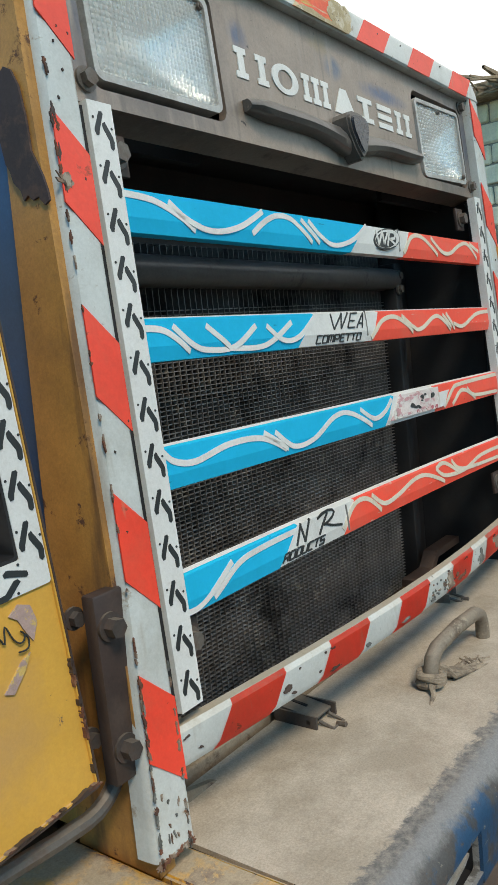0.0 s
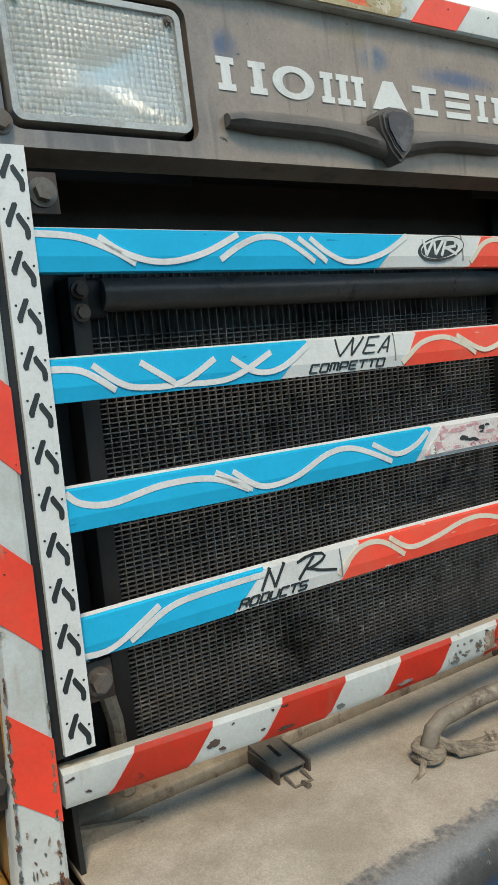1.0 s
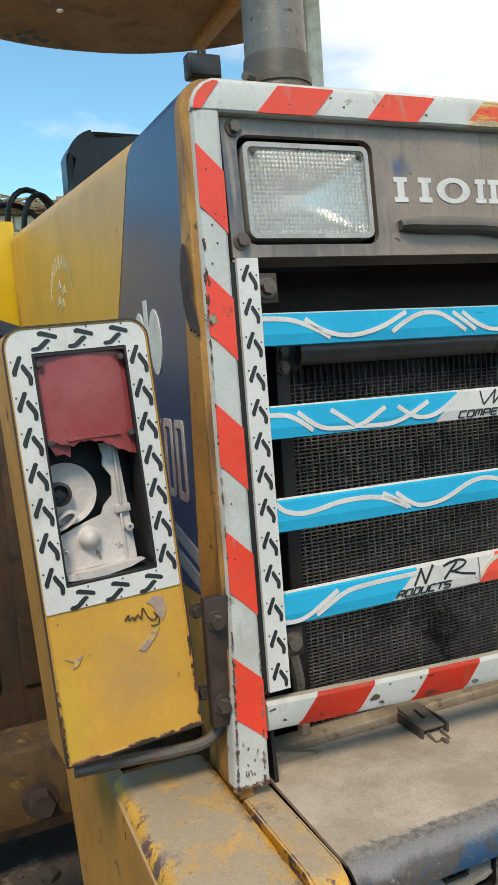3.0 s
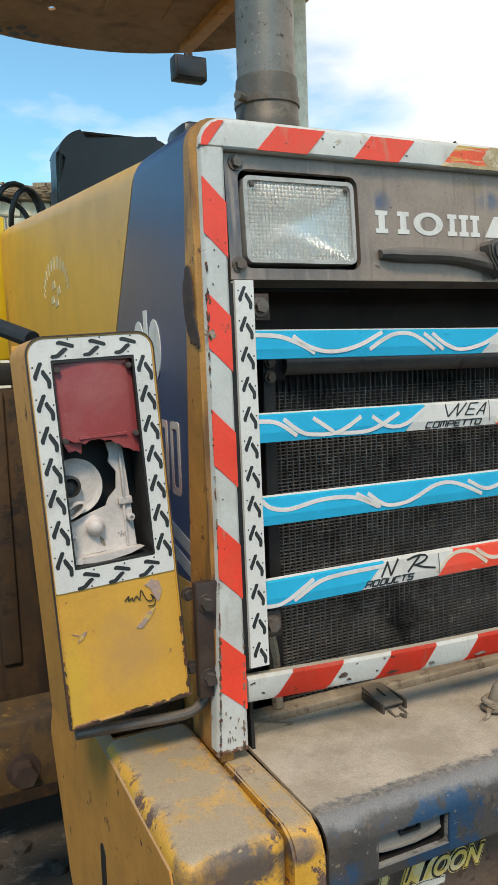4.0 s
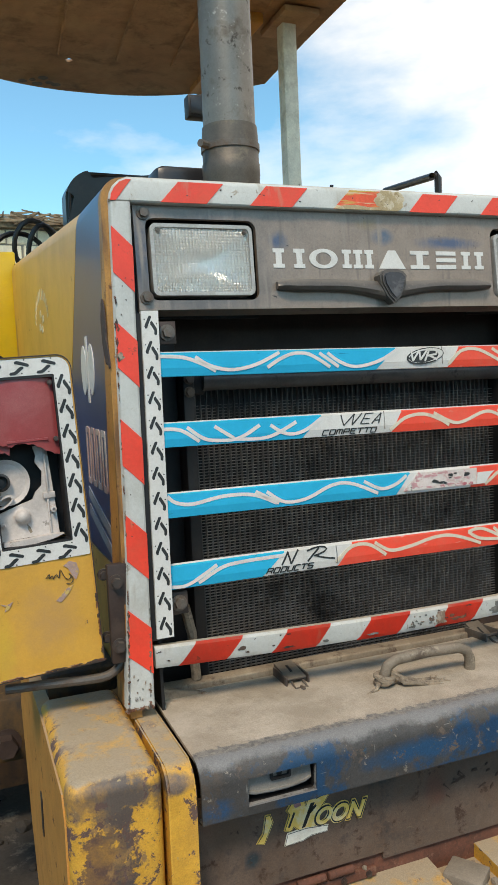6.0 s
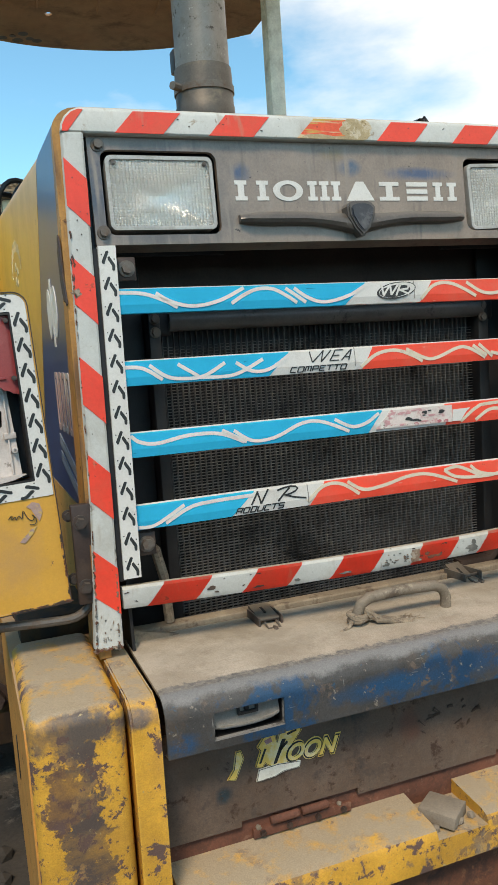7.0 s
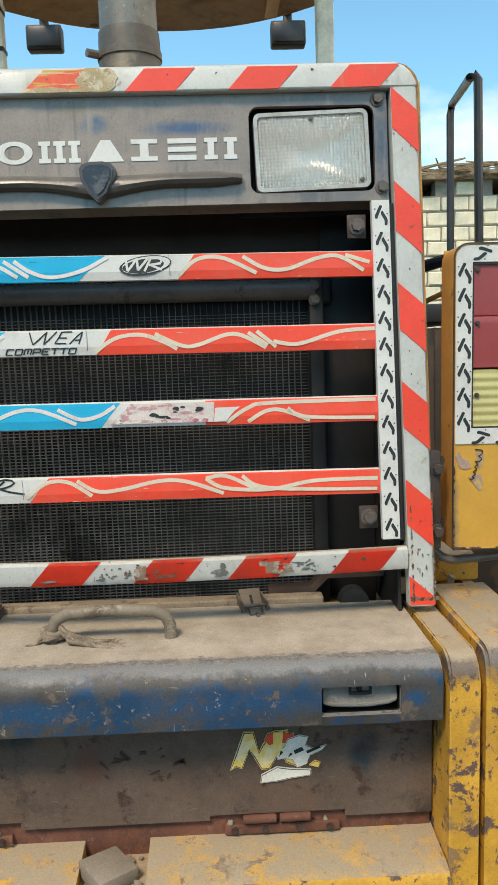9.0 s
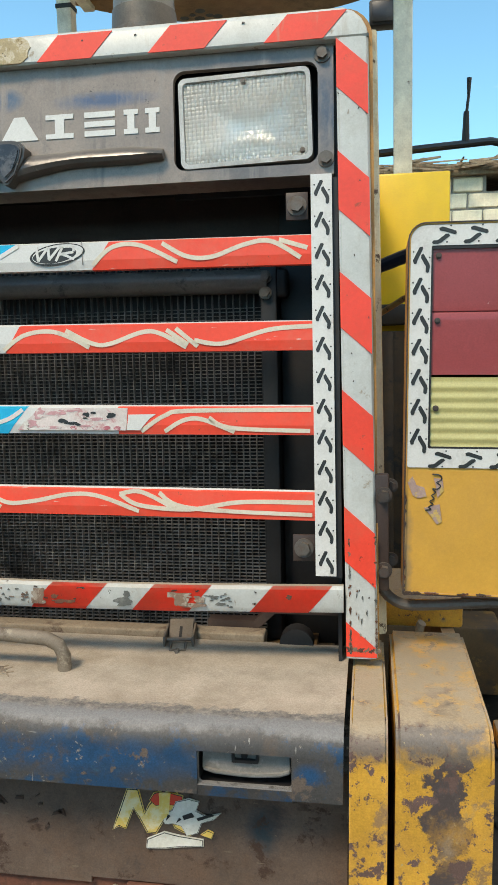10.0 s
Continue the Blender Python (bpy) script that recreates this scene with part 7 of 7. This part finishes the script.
for k in range(16):
    h = rng.uniform(0.16, 0.30)
    part("rust_flake", slab(ragged(left_edge(h) + rng.uniform(0.001, 0.006), -h, rng.uniform(0.001, 0.0028), rng.uniform(0.003, 0.009)), -0.0037, -0.0018, GR), "rust" if k % 2 else "plate", frame_l)
# flat patch without relief: the dent's shading is its brown colour
part("painted_dent", slab(ragged(left_edge(0.275) + 0.006, -0.272, 0.010, 0.012, 16), -0.0037, -0.0018, GR), smudge, frame_l, "flat scraped patch coloured as a dent's shading")
for k in range(26):
    h = rng.uniform(0.3, 0.85)
    part("paint_chip", slab(ragged(left_edge(h) + 0.0015, -h, rng.uniform(0.0008, 0.0022), rng.uniform(0.002, 0.008)), -0.0037, -0.0018, GR), smudge if k % 2 else "rust", frame_l)
for k in range(16):
    x = rng.uniform(-0.56, 0.53)
    part("paint_chip", slab(ragged(x, gz(0.8465 + rng.choice((-0.0105, 0.008)), x), rng.uniform(0.002, 0.006), 0.0016), -0.0106 + rail_bow(x), -0.0085 + rail_bow(x), GR), "plate", frame_b)
for k in range(14):
    x = rng.uniform(-0.55, 0.55)
    part("paint_chip", slab(ragged(x, rng.uniform(0.028, 0.056), rng.uniform(0.001, 0.003), 0.0014, 8), -0.0037, -0.0018, GR), "plate", frame_t)

# gusset, pipework and hose below the bottom rail
part("gusset", sweep([(-0.546, 1.034), (-0.43, 1.034), (-0.455, 1.044), (-0.546, 1.068)], 0.012, 0.02, "y"), "dust_plate", loader, "small triangular gusset plate")
part("bay_hose", tube([(-0.50, 0.05, 1.24), (-0.47, 0.06, 1.21), (-0.455, 0.07, 1.15), (-0.45, 0.07, 1.05)], 0.011, 8), "rope", loader, "frayed dusty hose")
part("bay_rail", sweep([(0.30, 1.035), (0.395, 1.035), (0.425, 1.065), (0.545, 1.065), (0.545, 1.08), (0.418, 1.08), (0.388, 1.05), (0.30, 1.05)], 0.09, 0.12, "y"), "plate", loader, "cranked bracket rail")
part("bay_clamp", tube([(0.47, 0.06, 1.03), (0.47, 0.03, 1.03)], 0.03, 16), "black", loader)

# worn edges of the lamp boxes
for bm_, W, H in ((pose(-0.851, -0.040, 1.156, -3.6, -2.1, 2.7), 0.193, 0.578), (pose(0.650, -0.043, 1.152, -1.2, 0.9, 0), 0.19, 0.579)):
    for k in range(34):
        if k % 3:
            x, z = rng.choice((0.0015, W - 0.0015)), 0.004 + 0.17 * rng.random() ** 1.5
            rx, rz = rng.uniform(0.001, 0.0028), rng.uniform(0.003, 0.010)
        else:
            x, z = rng.uniform(0.004, W - 0.004), 0.0025
            rx, rz = rng.uniform(0.004, 0.012), rng.uniform(0.001, 0.003)
        part("paint_chip", slab(ragged(x, z, rx, rz), -0.0018, 0.003, bm_), "rust" if k % 2 else "plate", loader)

# ---- rope on the handle
rope = finish("rope", tube([(-0.106 + (0.0165 + 0.002 * math.sin(3.1 * a)) * math.cos(a), -0.12 + (0.0165 + 0.002 * math.cos(2.3 * a)) * math.sin(a), 1.052 + 0.007 * math.sin(0.55 * a)) for a in (0.35 * k for k in range(64))], 0.0058, 7), "rope", None, "")
tagged(rope, "frayed dusty rope knotted round the deck handle", "rope")
for k in range(15):
    dx, dz = rng.uniform(0.055, 0.115), rng.uniform(0.0, 0.012)
    pts = [(-0.092, -0.124, 1.066 - 0.002 * (k % 4)), (-0.08 + rng.uniform(-0.004, 0.004), -0.13, 1.058 + rng.uniform(-0.008, 0.004)), (-0.065 + rng.uniform(-0.01, 0.01), -0.136 + rng.uniform(-0.012, 0.012), 1.045), (-0.09 + dx * 0.8, -0.14 + rng.uniform(-0.02, 0.02), 1.036), (-0.085 + dx, -0.14 + rng.uniform(-0.03, 0.025), 1.0335 + dz * 0.3)]
    part("strand", tube(pts, [0.0045, 0.0045, 0.004, 0.003, 0.0012], 6), "rope", rope)
part("strand", tube([(-0.12, -0.125, 1.05), (-0.135, -0.135, 1.04), (-0.16, -0.14, 1.036)], [0.005, 0.004, 0.002], 6), "rope", rope)

# ---- concrete lump in the notch of the ledge
sm = pose(-0.012, -0.25, 0.665, 3, 4, 38)
st = box(-0.038, 0.038, -0.038, 0.038, 0.0, 0.024, 0.004, sm)
for v in st.verts:
    v.co += 0.003 * noise.noise_vector(v.co * 60)
tagged(finish("concrete_lump", st, "stone"), "dusty square concrete lump lying in the ledge notch", "stone")
for k in range(16):
    x, y, r = rng.uniform(-0.06, 0.045), rng.uniform(-0.285, -0.2), rng.uniform(0.003, 0.009)
    bm = bmesh.new()
    bmesh.ops.create_icosphere(bm, subdivisions=1, radius=r)
    for v in bm.verts:
        v.co = v.co * rng.uniform(0.7, 1.2)
        v.co += Vector((x, y, 0.6615 + r * 0.5))
    tagged(finish("pebble", bm, "stone", smooth=False), "small dusty pebble on the ledge", "pebble", group="pebbles on the ledge")
bm = bmesh.new()
for k in range(240):
    x = rng.uniform(-0.5, 0.5)
    y = lin(-0.24, -0.05, rng.random() ** 1.6)
    r = rng.uniform(0.0008, 0.0022)
    bmesh.ops.create_icosphere(bm, subdivisions=1, radius=r, matrix=Matrix.Translation((x, y, 1.0305 - 0.0105 * x)))
tagged(finish("dust_crumbs", bm, "stone", smooth=False), "dry dust crumbs strewn on the deck cover", "dirt", kind="stuff")

# ================= setting =================
bm = bmesh.new()
bmesh.ops.create_grid(bm, x_segments=80, y_segments=80, size=300)
for v in bm.verts:
    v.co = Vector((v.co.x * abs(v.co.x) / 300, v.co.y * abs(v.co.y) / 300, 0))
    v.co.z = 0.04 * noise.noise(v.co * 0.7)
tagged(finish("ground", bm, "soil"), "dark littered yard soil", "ground", kind="structure")


def block_wall(name, length, height, m, seed, near, gaps=()):
    """A wall of whitewashed blocks on a mortar core. near: (from, to, above) stretch whose blocks are parts; gaps: (from, to) openings under the eave."""
    rng = random.Random(seed)
    BH, BL, low = 0.215, 0.42, height - 0.215
    core = [box(0, length, 0.03, 0.3, 0, low, m=m)]
    edges = [0.0] + [e for g in gaps for e in g] + [length]
    for a, b in zip(edges[::2], edges[1::2]):
        core.append(box(a, b, 0.03, 0.3, low, height, m=m))
    wall = finish(name, join(core), "mortar")
    meshes = []
    for k in range(5):
        bm = box(0, BL - 0.022, 0, 0.1, 0, BH - 0.022, 0.014, seg=1)
        for v in bm.verts:
            v.co += Vector((rng.uniform(-1, 1), rng.uniform(-1, 1), rng.uniform(-1, 1))) * 0.008
        me = bpy.data.meshes.new("block")
        bmesh.ops.recalc_face_normals(bm, faces=bm.faces)
        bm.to_mesh(me)
        bm.free()
        me.materials.append(M["block"])
        meshes.append(me)
    rest = bmesh.new()
    for r in range(int(height / BH)):
        for c in range(int(length / BL)):
            x, z = c * BL + (0.21 if r % 2 else 0.0), r * BH
            if x + BL > length or any(x + BL > a and x < b and z > low - 0.05 for a, b in gaps):
                continue
            mm = m @ pose(x, rng.uniform(-0.012, 0.006), z, 0, rng.uniform(-0.8, 0.8), 0)
            if near[0] < x < near[1] and z > near[2]:
                ob = new("block", meshes[rng.randrange(5)])
                ob.parent = wall
                ob.matrix_basis = mm
            else:
                tmp = meshes[rng.randrange(5)].copy()
                tmp.transform(mm)
                rest.from_mesh(tmp)
                bpy.data.meshes.remove(tmp)
    tagged(finish("block_courses", rest, "block", wall, smooth=False), kind="stuff")
    return wall


w1 = block_wall("wall_north", 22.0, 3.87, pose(-14, 10.0, 0), 3, (12.5, 21.0, 1.9), ((16.2, 16.65), (17.1, 17.55), (18.4, 18.8)))
tagged(w1, "whitewashed concrete block wall with open gaps under the eave", "wall", kind="structure")
w2 = block_wall("wall_east", 16.0, 3.87, pose(7.4, 10.0, 0, 0, 0, -90), 5, (5.2, 10.0, 1.9))
tagged(w2, "weathered block wall of the yard building", "wall", kind="structure")


def brush_roof(name, x0, x1, y0, y1, z, seed, n):
    rng = random.Random(seed)
    bm = box(x0, x1, y0, y1, z, z + 0.10)
    along = (x1 - x0) > (y1 - y0)
    for k in range(n):
        u, v = rng.random(), rng.random() ** 2
        ln, r = rng.uniform(0.25, 0.9), rng.uniform(0.012, 0.035)
        p = Vector((lin(x0, x1, u), lin(y0, y0 + 0.9, v), z + 0.05 + rng.random() ** 1.6 * 0.17)) if along else Vector((lin(x0, x0 + 0.9, v), lin(y0, y1, u), z + 0.05 + rng.random() ** 1.6 * 0.17))
        d = Vector((rng.uniform(-1, 1), rng.uniform(-0.6, 0.6), rng.uniform(-0.07, 0.03))).normalized() * ln
        q = d.orthogonal().normalized() * r
        w = d.cross(q).normalized() * r
        a = [bm.verts.new(p + e) for e in (q, w, -q, -w)]
        b = [bm.verts.new(p + d + e * 0.5) for e in (q, w, -q, -w)]
        for j in range(4):
            bm.faces.new((a[j], a[(j + 1) % 4], b[(j + 1) % 4], b[j]))
    return tagged(finish(name, bm, "thatch", smooth=False), "ragged brushwood roof covering on the block walls", "roof", kind="structure")


brush_roof("roof_north", -14, 8, 9.9, 14, 3.87, 8, 1500)
brush_roof("roof_east", 7.15, 11, -6, 9.7, 3.87, 9, 900)
for x0, x1, y0, y1 in ((-14, 8, 13.6, 13.9), (10.6, 10.9, -6, 13.6), (-14, -13.7, 10.31, 13.6), (7.71, 10.6, -6.3, -6.0)):
    tagged(finish("wall_back", box(x0, x1, y0, y1, 0, 3.86), "mortar"), "plain rear wall of the yard building", "wall", kind="structure")
# the yard behind the camera is closed by plain walls
for nm, bx in (("wall_south", (-14, 12, -9.3, -9.0, 0, 2.6)), ("wall_west", (-14.3, -14.0, -9, 14, 0, 2.6))):
    tagged(finish(nm, box(*bx), "mortar"), "plain mortar-grey yard wall", "wall", kind="structure")

# rubble beyond the loader
bm = bmesh.new()
for k in range(420):
    x, y = rng.uniform(1.1, 6.0), rng.uniform(4.5, 9.4)
    r = rng.uniform(0.05, 0.26)
    zz = max(0.0, 1.5 * (1 - ((x - 3.2) / 2.6) ** 2) * (1 - ((y - 7.3) / 2.4) ** 2)) + 0.02
    q = bmesh.ops.create_icosphere(bm, subdivisions=1, radius=r, matrix=Matrix.Translation((x, y, zz)))
    for v in q["verts"]:
        v.co += Vector((rng.uniform(-1, 1), rng.uniform(-1, 1), rng.uniform(-1, 1))) * r * 0.35
tagged(finish("rubble_heap", bm, "stone", smooth=False), "heap of broken masonry rubble behind the loader", "rubble", kind="stuff")
bm = bmesh.new()
for k in range(900):
    x, y = rng.uniform(-2.2, 1.9), rng.uniform(-1.0, 3.2)
    r = rng.uniform(0.008, 0.045)
    q = bmesh.ops.create_icosphere(bm, subdivisions=1, radius=r, matrix=Matrix.Translation((x, y, r * 0.3 + 0.04 * noise.noise(Vector((x, y, 0)) * 0.7))))
    for v in q["verts"]:
        v.co.z = v.co.z * 0.8
tagged(finish("yard_litter", bm, "soil", smooth=False), "loose stones and litter on the yard soil", "litter", kind="stuff")
